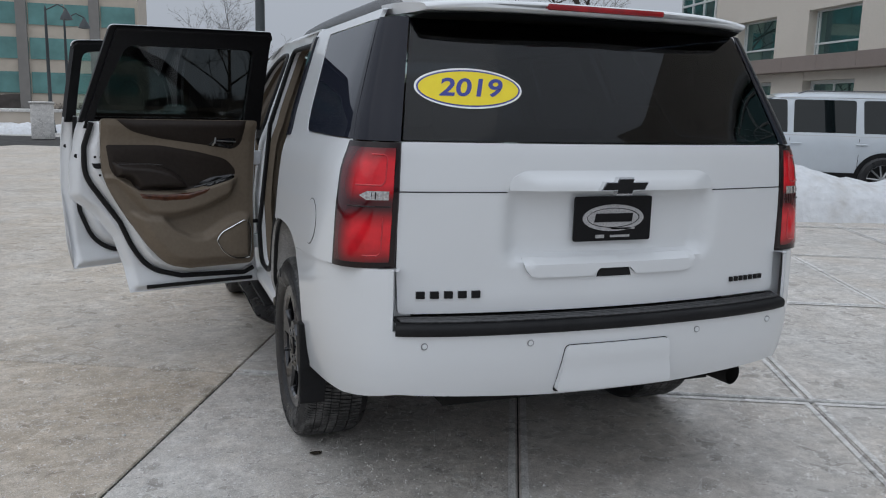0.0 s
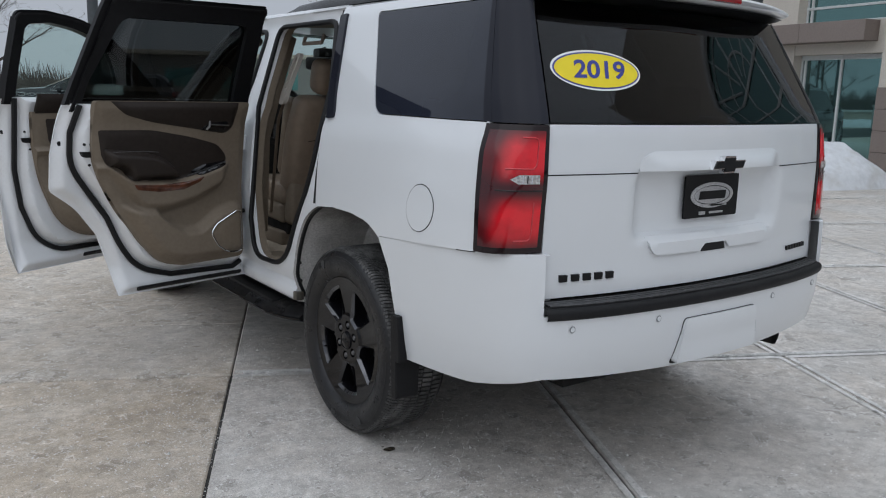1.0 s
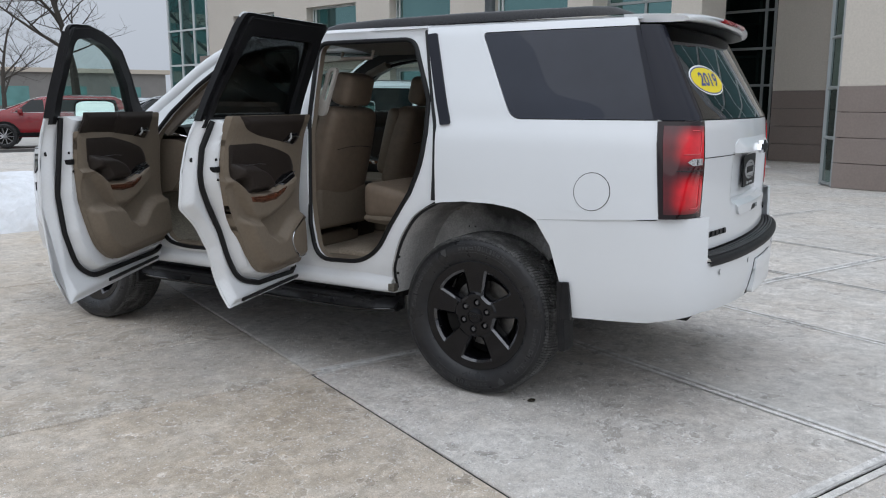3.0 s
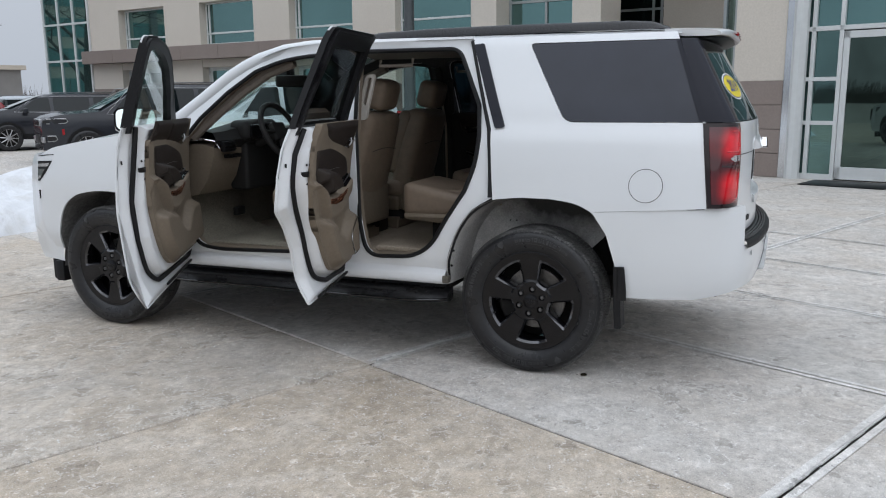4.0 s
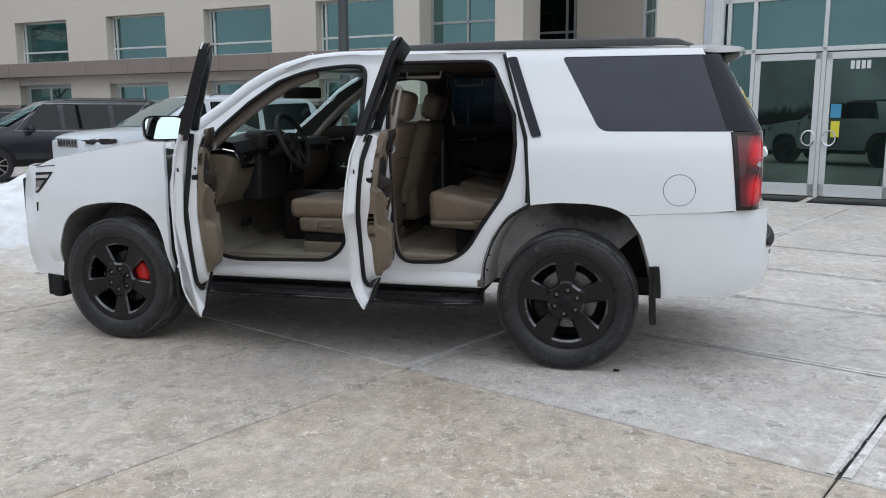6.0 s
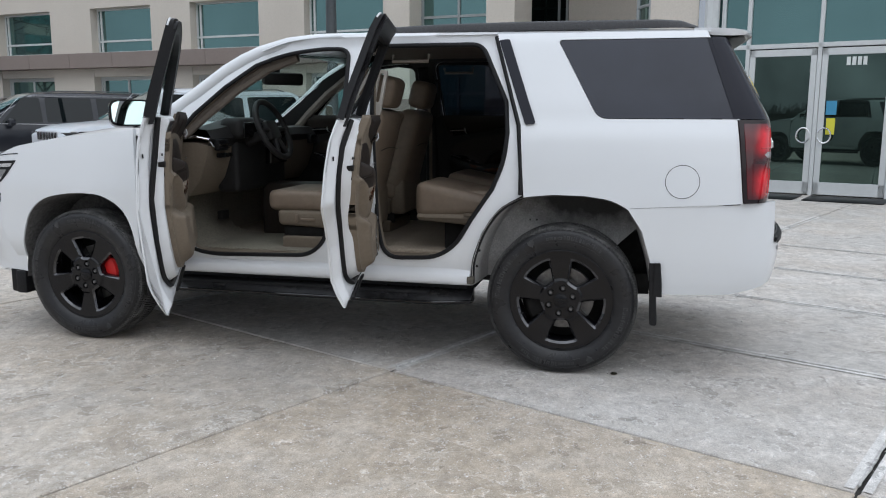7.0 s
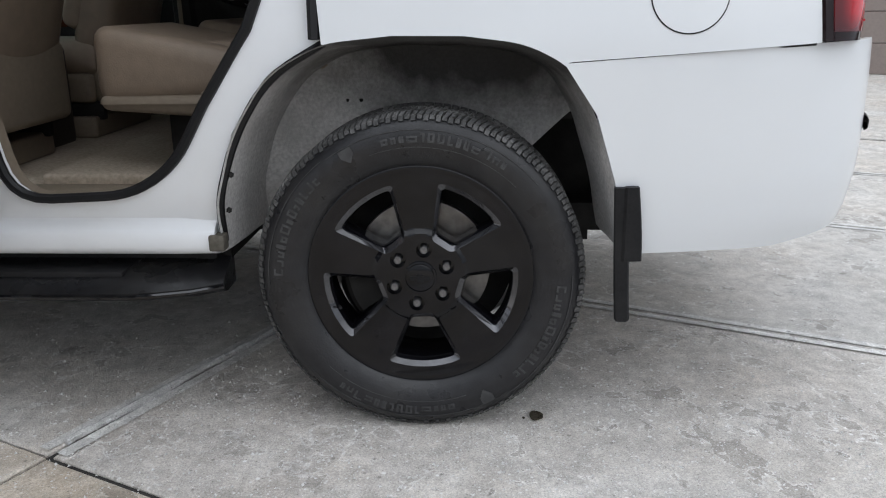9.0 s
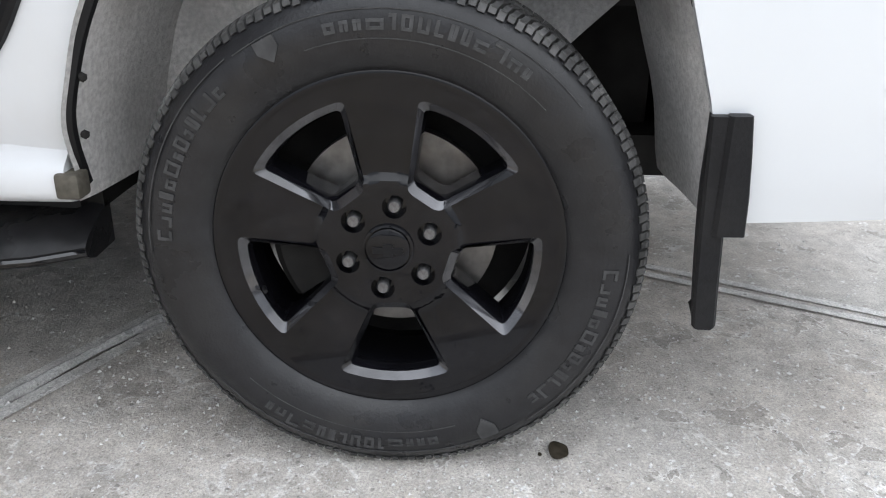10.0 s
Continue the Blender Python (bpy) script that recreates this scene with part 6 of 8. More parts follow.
# ---- pavement: concrete slabs laid on the diagonal, salt-stained and worn ----
def concrete(name, base, tan, salt, tint):
    m = bpy.data.materials.new(name)
    m.use_nodes = True
    nt = m.node_tree
    b = nt.nodes["Principled BSDF"]
    geo = nt.nodes.new("ShaderNodeNewGeometry")
    info = nt.nodes.new("ShaderNodeObjectInfo")

    def tex(scale, detail=6.0, rough=0.55, dist=0.0):
        n = nt.nodes.new("ShaderNodeTexNoise")
        n.inputs["Scale"].default_value, n.inputs["Detail"].default_value, n.inputs["Roughness"].default_value, n.inputs["Distortion"].default_value = scale, detail, rough, dist
        nt.links.new(geo.outputs["Position"], n.inputs["Vector"])
        return n.outputs[0]

    def span(src, a, c, lo=0.0, hi=1.0):
        n = nt.nodes.new("ShaderNodeMapRange")
        for i, v in enumerate((a, c, lo, hi)):
            n.inputs[i + 1].default_value = v
        nt.links.new(src, n.inputs[0])
        return n.outputs[0]

    def mix(kind, fac, a, c):
        n = nt.nodes.new("ShaderNodeMix")
        n.data_type, n.blend_type = "RGBA", kind
        for socket, value in ((n.inputs[0], fac), (n.inputs[6], a), (n.inputs[7], c)):
            if isinstance(value, (int, float)):
                socket.default_value = value
            elif isinstance(value, tuple):
                socket.default_value = (*value, 1)
            else:
                nt.links.new(value, socket)
        return n.outputs[2]

    def calc(op, a, c):
        n = nt.nodes.new("ShaderNodeMath")
        n.operation = op
        for socket, value in ((n.inputs[0], a), (n.inputs[1], c)):
            if isinstance(value, (int, float)):
                socket.default_value = value
            else:
                nt.links.new(value, socket)
        return n.outputs[0]

    big, mid, fine, grit = tex(0.9, 5), tex(4.5, 6, 0.62), tex(26, 5, 0.65), tex(210, 3, 0.75)
    col = mix("MIX", span(big, 0.40, 0.62), base, tan)
    if tint > 0:
        col = mix("MIX", calc("MULTIPLY", span(info.outputs["Random"], 0.35, 1.0), tint), col, tan)
    # dried salt: soft pale bloom, broken up by the finer grain
    bloom = calc("MULTIPLY", span(tex(1.7, 7, 0.66, 0.6), 0.46, 0.60), span(fine, 0.30, 0.62, 0.35, 1.0))
    col = mix("MIX", calc("MULTIPLY", bloom, 0.42), col, salt)
    # meltwater patches with a pale tide line
    pool = calc("ADD", calc("MULTIPLY", tex(6.0, 4, 0.5, 0.3), 0.62), calc("MULTIPLY", tex(1.0, 2, 0.5), 0.38))
    col = mix("MIX", calc("MULTIPLY", span(pool, 0.585, 0.595), 0.34), col, tuple(c * 0.66 for c in tan))
    line = calc("MULTIPLY", span(pool, 0.574, 0.580), span(pool, 0.592, 0.584))
    col = mix("MIX", calc("MULTIPLY", line, span(fine, 0.36, 0.54, 0.15, 0.9)), col, salt)
    # small crisp-edged wet spots, each in a broken salt ring
    spot = calc("ADD", calc("MULTIPLY", tex(3.1, 3, 0.55, 0.8), 0.5), calc("MULTIPLY", tex(11.0, 4, 0.6, 0.4), 0.5))
    col = mix("MIX", calc("MULTIPLY", span(spot, 0.586, 0.592), 0.5), col, tuple(c * 0.52 for c in tan))
    halo = calc("MULTIPLY", span(spot, 0.571, 0.577), span(spot, 0.591, 0.586))
    col = mix("MIX", calc("MULTIPLY", halo, span(tex(17.0, 4, 0.6), 0.42, 0.54, 0.0, 0.85)), col, salt)
    # broad damp patches
    col = mix("MIX", calc("MULTIPLY", span(tex(0.55, 4, 0.55, 0.5), 0.50, 0.62), 0.16), col, tuple(c * 0.55 for c in base))
    # traffic grime and fine speckle
    col = mix("MIX", span(mid, 0.56, 0.76, 0.0, 0.45), col, tuple(c * 0.58 for c in base))
    col = mix("MULTIPLY", 1.0, col, mix("MIX", span(fine, 0.30, 0.70), (0.86, 0.86, 0.86), (1.13, 1.13, 1.13)))
    col = mix("MULTIPLY", 1.0, col, mix("MIX", span(grit, 0.30, 0.72), (0.68, 0.68, 0.68), (1.34, 1.34, 1.34)))
    col = mix("MULTIPLY", 1.0, col, mix("MIX", span(tex(9.0, 6, 0.65), 0.34, 0.66), (0.78, 0.78, 0.78), (1.16, 1.16, 1.16)))
    # scattered pale grains and dark pits
    def dots(scale, size, colour, amount):
        nonlocal col
        v = nt.nodes.new("ShaderNodeTexVoronoi")
        v.inputs["Scale"].default_value = scale
        nt.links.new(geo.outputs["Position"], v.inputs["Vector"])
        col = mix("MIX", calc("MULTIPLY", span(v.outputs["Distance"], size, size * 0.55), amount), col, colour)
    dots(15, 0.10, (0.80, 0.79, 0.78), 0.8)
    dots(38, 0.16, (0.74, 0.73, 0.72), 0.8)
    dots(19, 0.11, (0.11, 0.10, 0.09), 0.55)
    dots(90, 0.20, (0.70, 0.69, 0.68), 0.6)
    dots(55, 0.15, (0.14, 0.13, 0.12), 0.6)
    nt.links.new(col, b.inputs["Base Color"])
    nt.links.new(span(mid, 0.3, 0.7, 0.62, 0.9), b.inputs["Roughness"])
    b.inputs["Specular IOR Level"].default_value = 0.35
    k = nt.nodes.new("ShaderNodeBump")
    k.inputs["Strength"].default_value, k.inputs["Distance"].default_value = 0.9, 0.007
    nt.links.new(calc("ADD", calc("MULTIPLY", grit, 0.5), fine), k.inputs["Height"])
    nt.links.new(k.outputs[0], b.inputs["Normal"])
    return m


DU, DN = Vector((0.424, 0.906, 0)), Vector((0.906, -0.424, 0))
CONCRETE = concrete("concrete", (0.508, 0.485, 0.455), (0.515, 0.468, 0.418), (0.69, 0.668, 0.64), 0.30)
CONCRETE_WEST = concrete("warm_grey_concrete", (0.465, 0.422, 0.37), (0.475, 0.41, 0.335), (0.65, 0.615, 0.565), 0.3)
CONCRETE_TAN = concrete("tan_concrete", (0.485, 0.42, 0.345), (0.46, 0.385, 0.30), (0.645, 0.595, 0.535), 0.30)
EDGE = concrete("tooled_concrete", (0.64, 0.622, 0.60), (0.61, 0.59, 0.56), (0.78, 0.765, 0.745), 0.0)
JOINT = material("joint_grit", (0.030, 0.028, 0.026), 0.95, grain=0.4, scale=60, stain=0.5, stain_scale=3, stain_colour=(0.10, 0.095, 0.09))
LOT = material("far_lot", (0.37, 0.355, 0.33), 0.9, grain=0.12, scale=2.0, stain=0.4, stain_scale=0.15, stain_colour=(0.45, 0.43, 0.40))
bm = bmesh.new()
grid(bm, [[(x, y, -0.030) for x in np.linspace(-900, 900, 7)] for y in np.linspace(-900, 900, 7)])
tagged(part("ground", bm, LOT, None, smooth=False), "pale winter lot reaching the horizon", "ground", kind="structure")
bm = bmesh.new()
grid(bm, [[DN * e + DU * q + Vector((0, 0, -0.012)) for e in (-20, 30)] for q in (-16, 26)])
tagged(part("joint_bed", bm, JOINT, None, smooth=False), "dark gritty bed of the slab joints", "joint", kind="structure")
pavement = tagged(empty("pavement"), "grey concrete pavement of large jointed slabs, salt-stained", "pavement", kind="structure")
E_LINES = [-1.42, 0.17, 1.715] + [3.12 + 1.48 * k for k in range(18)]
S_LINES = [0.34 + 2.36 * k for k in range(-7, 12)]
TURN_G = math.atan2(DN.y, DN.x)


def slab_mesh(a, c):
    """A slab with a tooled, slightly sunk border."""
    bm = bmesh.new()
    rows = []
    for inset, z in ((0.0, -0.05), (0.0, -0.006), (0.005, -0.001), (0.008, 0.0)):
        rows.append([(-a + inset, -c + inset, z), (a - inset, -c + inset, z), (a - inset, c - inset, z), (-a + inset, c - inset, z)])
    vs = grid(bm, rows, close=True)
    bm.faces.new(vs[-1])
    return bm


shared = {}
# east of the crisp joint the slabs are narrow, west of it they are one wide bay
S_WEST = [0.34 + 2.36 * k for k in range(-5, 1)] + [1.30 + 2.36 * k for k in range(0, 9)]
BAYS_G = [(E_LINES[i], E_LINES[i + 1], S_LINES, i == 0) for i in range(len(E_LINES) - 1)] + [(-1.42 - 4.6 * (k + 1), -1.42 - 4.6 * k, S_WEST, False) for k in range(4)]
for n, (e0, e1, cuts, first) in enumerate(BAYS_G):
    west = e1 < -1.0
    for j in range(len(cuts) - 1):
        q0, q1 = cuts[j], cuts[j + 1]
        p = DN * ((e0 + e1) / 2) + DU * ((q0 + q1) / 2)
        if (p - Vector((1, 2, 0))).length > 22:
            continue
        tan = west and q1 < 0.5 and e1 > -2
        key = (round(e1 - e0, 2), round(q1 - q0, 2), first, west, tan, q1 < 0.5)
        if key not in shared:
            left_gap, right_gap = (0.005, 0.0065 if q1 < 0.5 else 0.003) if west else (0.0065 if q1 < 0.5 else 0.003, 0.003) if first else (0.003, 0.003)
            a = (e1 - e0 - left_gap - right_gap) / 2
            ob = part("slab", slab_mesh(a, (q1 - q0) / 2 - (0.005 if west else 0.010)), (CONCRETE_TAN if tan else CONCRETE_WEST) if west else CONCRETE, pavement, smooth=False)
            shared[key] = (ob.data, (left_gap - right_gap) / 2)
        else:
            ob = new("slab", shared[key][0])
            ob.parent = pavement
        jig = 0.0015 * math.sin(n * 5.1 + j * 3.7)
        ob.matrix_basis = Matrix.Translation(p + DN * shared[key][1] + Vector((0, 0, -0.0015 + jig))) @ Matrix.Rotation(TURN_G, 4, "Z")
# smooth tooled margins beside the joints under and behind the vehicle
bm = bmesh.new()
for e in E_LINES[1:5]:
    for side_ in (-1, 1):
        for q0 in np.arange(-6.74, 9.0, 2.36):
            a, c = e + side_ * 0.012, e + side_ * 0.042
            vs = [bm.verts.new(DN * x + DU * y + Vector((0, 0, 0.0032))) for x, y in ((a, q0 + 0.02), (c, q0 + 0.02), (c, q0 + 2.34), (a, q0 + 2.34))]
            bm.faces.new(vs)
for k in range(-3, 4):
    q = 0.34 + 2.36 * k
    for side_ in (-1, 1):
        for e0, e1 in zip(E_LINES[:6], E_LINES[1:7]):
            a, c = q + side_ * 0.014, q + side_ * 0.050
            vs = [bm.verts.new(DN * x + DU * y + Vector((0, 0, 0.0036))) for x, y in ((e0 + 0.015, a), (e1 - 0.015, a), (e1 - 0.015, c), (e0 + 0.015, c))]
            bm.faces.new(vs)
tagged(part("joint_margin", bm, EDGE, None, smooth=False), "smooth pale tooled margins along the slab joints", "joint", kind="stuff")
# crumbling sealant bead standing in the cross joint 
BEAD = concrete("joint_sealant", (0.50, 0.49, 0.475), (0.46, 0.45, 0.43), (0.68, 0.67, 0.66), 0.0)
beads = [(DN * -1.36 + DU * (0.347 + 2.36 * k), DN * 6.4 + DU * (0.343 + 2.36 * k), 0.0118 if k == 0 else 0.007) for k in (-2, -1, 0, 1)]
for a, b, r in beads:
    n = int((b - a).length / 0.02)
    pts, rr = [], []
    for k in range(n + 1):
        p = a.lerp(b, k / n)
        q = noise.noise(p * 9) * 0.004 + noise.noise(p * 31) * 0.0025
        pts.append(p + DU * q + Vector((0, 0, (0.004 if r > 0.01 else 0.0) + 0.5 * q)))
        rr.append(max(0.003, r * (0.95 + 0.35 * noise.noise(p * 17) + 0.25 * noise.noise(p * 53))))
    tagged(part("sealant", tube(bmesh.new(), pts, rr, 7, flat=0.9), BEAD, None, angle=25), "crumbling grey sealant bead in a slab joint", "sealant", "joint sealant beads")
# a coin-sized oil drip behind the wheel and loose grit by the tyre
OIL = material("oil_drip", (0.045, 0.038, 0.028), 0.25, grain=0.3, scale=60)
bm = bmesh.new()
loop = [(-0.916 + 0.026 * (1 + 0.12 * math.sin(3 * a)) * math.cos(a), -0.296 + 0.020 * (1 + 0.1 * math.cos(2 * a)) * math.sin(a)) for a in np.linspace(0, 2 * math.pi, 24, endpoint=False)]
bm.faces.new([bm.verts.new((x, y, 0.004)) for x, y in loop])
ctr = [bm.verts.new((-0.93 + 0.006 * math.cos(a), -0.262 + 0.004 * math.sin(a), 0.004)) for a in np.linspace(0, 2 * math.pi, 8, endpoint=False)]
bm.faces.new(ctr)
tagged(part("oil_spot", bm, OIL, None, smooth=False), "small dark oil drip on the concrete", "stain")
GRIT = material("salt_grit", (0.60, 0.59, 0.575), 0.9, grain=0.3, scale=300)
rng = random.Random(5)
verts, faces = [], []
for k in range(9000):
    near = rng.random() < 0.75
    x, y = (rng.gauss(-1.15, 0.50), rng.gauss(-0.15, 0.85)) if near else (rng.uniform(-4, 2), rng.uniform(-3.5, 3))
    r = rng.uniform(0.0012, 0.0030 + 0.0035 * rng.random() ** 3) * (1.0 if near else 1.5)
    n = len(verts)
    a = rng.uniform(0, 6.28)
    for t in range(3):
        verts.append((x + r * math.cos(a + t * 2.09), y + r * math.sin(a + t * 2.09), 0.0))
    verts.append((x, y, r * rng.uniform(0.7, 1.3)))
    faces += [(n, n + 1, n + 3), (n + 1, n + 2, n + 3), (n + 2, n, n + 3)]
me = bpy.data.meshes.new("road_salt")
me.from_pydata(verts, [], faces)
me.materials.append(GRIT)
tagged(new("road_salt", me), "loose road salt and grit on the concrete", "grit", kind="stuff")

# ---- the dealership building ----
WALL = material("cast_stone", (0.56, 0.515, 0.455), 0.85, grain=0.06, scale=30, stain=0.25, stain_scale=0.7, stain_colour=(0.48, 0.44, 0.385), bump=0.001, bump_scale=120)
BAND = material("brown_stone", (0.225, 0.185, 0.165), 0.8, grain=0.07, scale=30, stain=0.3, stain_scale=1.2, stain_colour=(0.27, 0.23, 0.21), bump=0.001, bump_scale=90)
METAL_WHITE = material("white_mullion", (0.55, 0.57, 0.57), 0.4, grain=0.03, scale=10)
METAL_GREY = material("grey_mullion", (0.30, 0.32, 0.32), 0.45, metal=0.3)
COATED = material("coated_teal_glass", (0.15, 0.265, 0.26), 0.02, metal=0.9, grain=0.12, scale=0.35)
DOOR_GLASS = material("green_door_glass", (0.072, 0.108, 0.094), 0.015, metal=0.9, grain=0.35, scale=0.9)
SIDE_GLASS = material("teal_side_glass", (0.115, 0.195, 0.185), 0.015, metal=0.9, grain=0.3, scale=0.8)
DARK_GLASS = material("dark_bay_glass", (0.030, 0.046, 0.042), 0.02, metal=0.85, grain=0.5, scale=1.1)
ROOM = material("dim_room", (0.035, 0.042, 0.042), 0.9, grain=0.5, scale=1.5, stain=0.6, stain_scale=0.9, stain_colour=(0.10, 0.12, 0.115))
A1 = radians(11)
UF, NF = Vector((math.sin(A1), math.cos(A1), 0)), Vector((math.cos(A1), -math.sin(A1), 0))
FAC = Matrix(((NF.x, UF.x, 0, NF.x * 13.5), (NF.y, UF.y, 0, NF.y * 13.5), (0, 0, 1, 0), (0, 0, 0, 1)))
A2 = radians(20)
U2, N2 = Vector((math.sin(A2), math.cos(A2), 0)), Vector((math.cos(A2), -math.sin(A2), 0))
ENT = Matrix(((N2.x, U2.x, 0, N2.x * 10.8), (N2.y, U2.y, 0, N2.y * 10.8), (0, 0, 1, 0), (0, 0, 0, 1)))
hall = tagged(empty("dealership_building"), "beige stone dealership building with brown bands and teal windows", "building")
BAYS = [21.58, 17.53, 13.72, 9.90]
edges = [24.4]
for c in BAYS:
    edges += [c + 1.18, c - 1.18]
edges.append(8.55)
for k in range(0, len(edges), 2):
    hi, lo = edges[k], edges[k + 1]
    part("pier", boxes(((0.0, lo, 1.88), (0.6, hi, 9.6)), m=FAC), WALL, hall, smooth=False)
    for n in range(4):
        part("base_stone", boxes(((-0.03, lo - 0.01, 0.47 * n + 0.006), (0.6, hi + 0.01, 0.47 * n + 0.466)), bevel=0.006, m=FAC), BAND, hall, smooth=False)
n_pan = 9
for k in range(n_pan):
    lo, hi = 8.9 + 15.5 * k / n_pan, 8.9 + 15.5 * (k + 1) / n_pan
    part("ledge_stone", boxes(((-0.42, lo + 0.004, 2.74), (0.02, hi - 0.004, 3.17)), bevel=0.01, m=FAC), BAND, hall, smooth=False)
for c in BAYS:
    part("lintel", boxes(((0.0, c - 1.18, 4.50), (0.6, c + 1.18, 9.6)), m=FAC), WALL, hall, smooth=False)
    part("sill_wall", boxes(((0.02, c - 1.18, 2.50), (0.6, c + 1.18, 3.19)), m=FAC), WALL, hall, smooth=False)

    def window(z0, z1, bars, cross, name):
        w = empty(name, None, hall)
        f = 0.055
        items = [((0.26, c - 1.18, z0), (0.34, c + 1.18, z0 + f)), ((0.26, c - 1.18, z1 - f), (0.34, c + 1.18, z1)), ((0.26, c - 1.18, z0), (0.34, c - 1.18 + f, z1)), ((0.26, c + 1.18 - f, z0), (0.34, c + 1.18, z1))]
        for it in items:
            part("window_bar", boxes(it, bevel=0.008, m=FAC), METAL_WHITE, w, smooth=False)
        for y in bars:
            part("window_bar", boxes(((0.25, c + y - 0.03, z0), (0.35, c + y + 0.03, z1)), bevel=0.008, m=FAC), METAL_WHITE, w, smooth=False)
        for z in cross:
            part("window_bar", boxes(((0.25, c - 1.18, z - 0.028), (0.35, c + 1.18, z + 0.028)), bevel=0.008, m=FAC), METAL_WHITE, w, smooth=False)
        part("window_pane", boxes(((0.29, c - 1.15, z0 + 0.02), (0.30, c + 1.15, z1 - 0.02)), m=FAC), COATED, w, smooth=False)
    window(3.19, 4.50, (1.02,), (3.55,), "upper_window")
    window(0.10, 2.50, (0.05, 1.05), (2.42,), "lower_window")
# glazed corner at the far end
tower = empty("glazed_corner", None, hall)
for b in (24.42, 25.3, 26.2, 27.1):
    part("mullion", boxes(((-0.05, b - 0.04, 0), (0.06, b + 0.04, 9.6)), m=FAC), METAL_WHITE, tower, smooth=False)
for z in (0.1, 1.75, 2.9, 4.2, 5.5, 6.8, 8.1, 9.5):
    part("transom", boxes(((-0.045, 24.42, z - 0.035), (0.05, 27.1, z + 0.035)), m=FAC), METAL_WHITE, tower, smooth=False)
part("corner_pane", boxes(((0.0, 24.42, 0.1), (0.012, 27.1, 9.5)), m=FAC), COATED, tower, smooth=False)
part("corner_return", boxes(((0.0, 27.1, 0), (4.0, 27.2, 9.6)), m=FAC), METAL_WHITE, tower, smooth=False)
# the set-back bays between the ledge wall and the entrance
for lo, hi, a0 in ((7.85, 8.55, -0.25), (5.10, 5.80, -0.35)):
    part("pier", boxes(((a0, lo, 1.78), (0.9, hi, 9.6)), m=FAC), WALL, hall, smooth=False)
    for n in range(4):
        part("base_stone", boxes(((a0 - 0.02, lo - 0.015, 0.445 * n + 0.005), (0.9, hi + 0.015, 0.445 * n + 0.441)), bevel=0.006, m=FAC), BAND, hall, smooth=False)
for lo, hi, deep, glass, mids in ((5.80, 7.85, 0.45, COATED, (6.82,)), (5.05, 8.30, 4.0, DARK_GLASS, (5.32, 6.9))):
    bay = empty("glazed_bay", None, hall)
    part("bay_pane", boxes(((deep, lo, 0.1), (deep + 0.012, hi, 9.5)), m=FAC), glass, bay, smooth=False)
    for b in (lo + 0.04, *mids, hi - 0.04):
        part("mullion", boxes(((deep - 0.05, b - 0.03, 0), (deep + 0.05, b + 0.03, 9.6)), m=FAC), METAL_GREY, bay, smooth=False)
    for z in (0.06, 1.0, 1.92, 2.85, 3.8, 4.8, 5.8, 6.8):
        part("transom", boxes(((deep - 0.05, lo, z - 0.03), (deep + 0.05, hi, z + 0.03)), m=FAC), METAL_GREY, bay, smooth=False)
# the deep recess between the bays and the entrance block
part("recess_wall", boxes(((4.0, 2.6, 1.78), (4.5, 5.05, 9.6)), m=FAC), WALL, hall, smooth=False)
for n in range(4):
    part("base_stone", boxes(((3.96, 2.6, 0.445 * n + 0.005), (4.5, 5.04, 0.445 * n + 0.441)), bevel=0.006, m=FAC), BAND, hall, smooth=False)
part("parapet", boxes(((-0.1, 3.2, 9.6), (9.0, 27.2, 10.2)), m=FAC), BAND, hall, smooth=False)
part("room_back", boxes(((4.2, 8.0, 0.0), (4.5, 27.0, 9.6))), ROOM, hall, smooth=False).matrix_basis = FAC
part("room_floor", boxes(((0.6, 8.0, 2.60), (4.2, 27.0, 2.80)), ((0.6, 8.0, 5.4), (4.2, 27.0, 5.6))), ROOM, hall, smooth=False).matrix_basis = FAC
# entrance block with its arched glass front
ARCH = [(2.20, 0.0), (2.20, 6.6)] + [(0.37 + 1.83 * math.cos(a), 6.6 + 1.83 * math.sin(a)) for a in np.linspace(0.1, math.pi - 0.1, 20)] + [(-1.46, 6.6), (-1.46, 0.0)]
front = sheet([(3.38, 1.75), (3.38, 11.5), (-6.0, 11.5), (-6.0, 1.75), (-1.46, 1.75)] + [tuple(p) for p in ARCH[::-1] if p[1] > 1.75] + [(2.20, 1.75)], [], lambda b, z: (0.0, b, z), lambda b, z: (0.45, b, z), 0.4)
bmesh.ops.transform(front, matrix=ENT, verts=front.verts)
part("entrance_wall", front, WALL, hall, smooth=False)
for lo, hi in ((2.45, 3.38), (-4.0, -1.78), (-6.0, -4.0)):
    for n in range(4):
        part("base_stone", boxes(((-0.03, lo + 0.004, 0.4375 * n + 0.005), (0.45, hi - 0.004, 0.4375 * n + 0.433)), bevel=0.006, m=ENT), BAND, hall, smooth=False)
for lo, hi in ((2.20, 2.45), (-1.78, -1.46)):
    part("steel_jamb", boxes(((-0.035, lo, 0.0), (0.40, hi, 6.4)), bevel=0.01, m=ENT), JAMB_STEEL, hall, "polished steel jamb", smooth=False)
part("arch_surround", tube(bmesh.new(), [ENT @ Vector((-0.02, b, z)) for b, z in ARCH], 0.13, 8), METAL_WHITE, hall)
part("entrance_side", boxes(((0.45, 3.0, 0.0), (1.3, 3.38, 11.5)), ((1.9, 3.0, 0.0), (6.0, 3.38, 11.5)), ((1.3, 3.0, 8.0), (1.9, 3.38, 11.5)), m=ENT), WALL, hall, smooth=False)
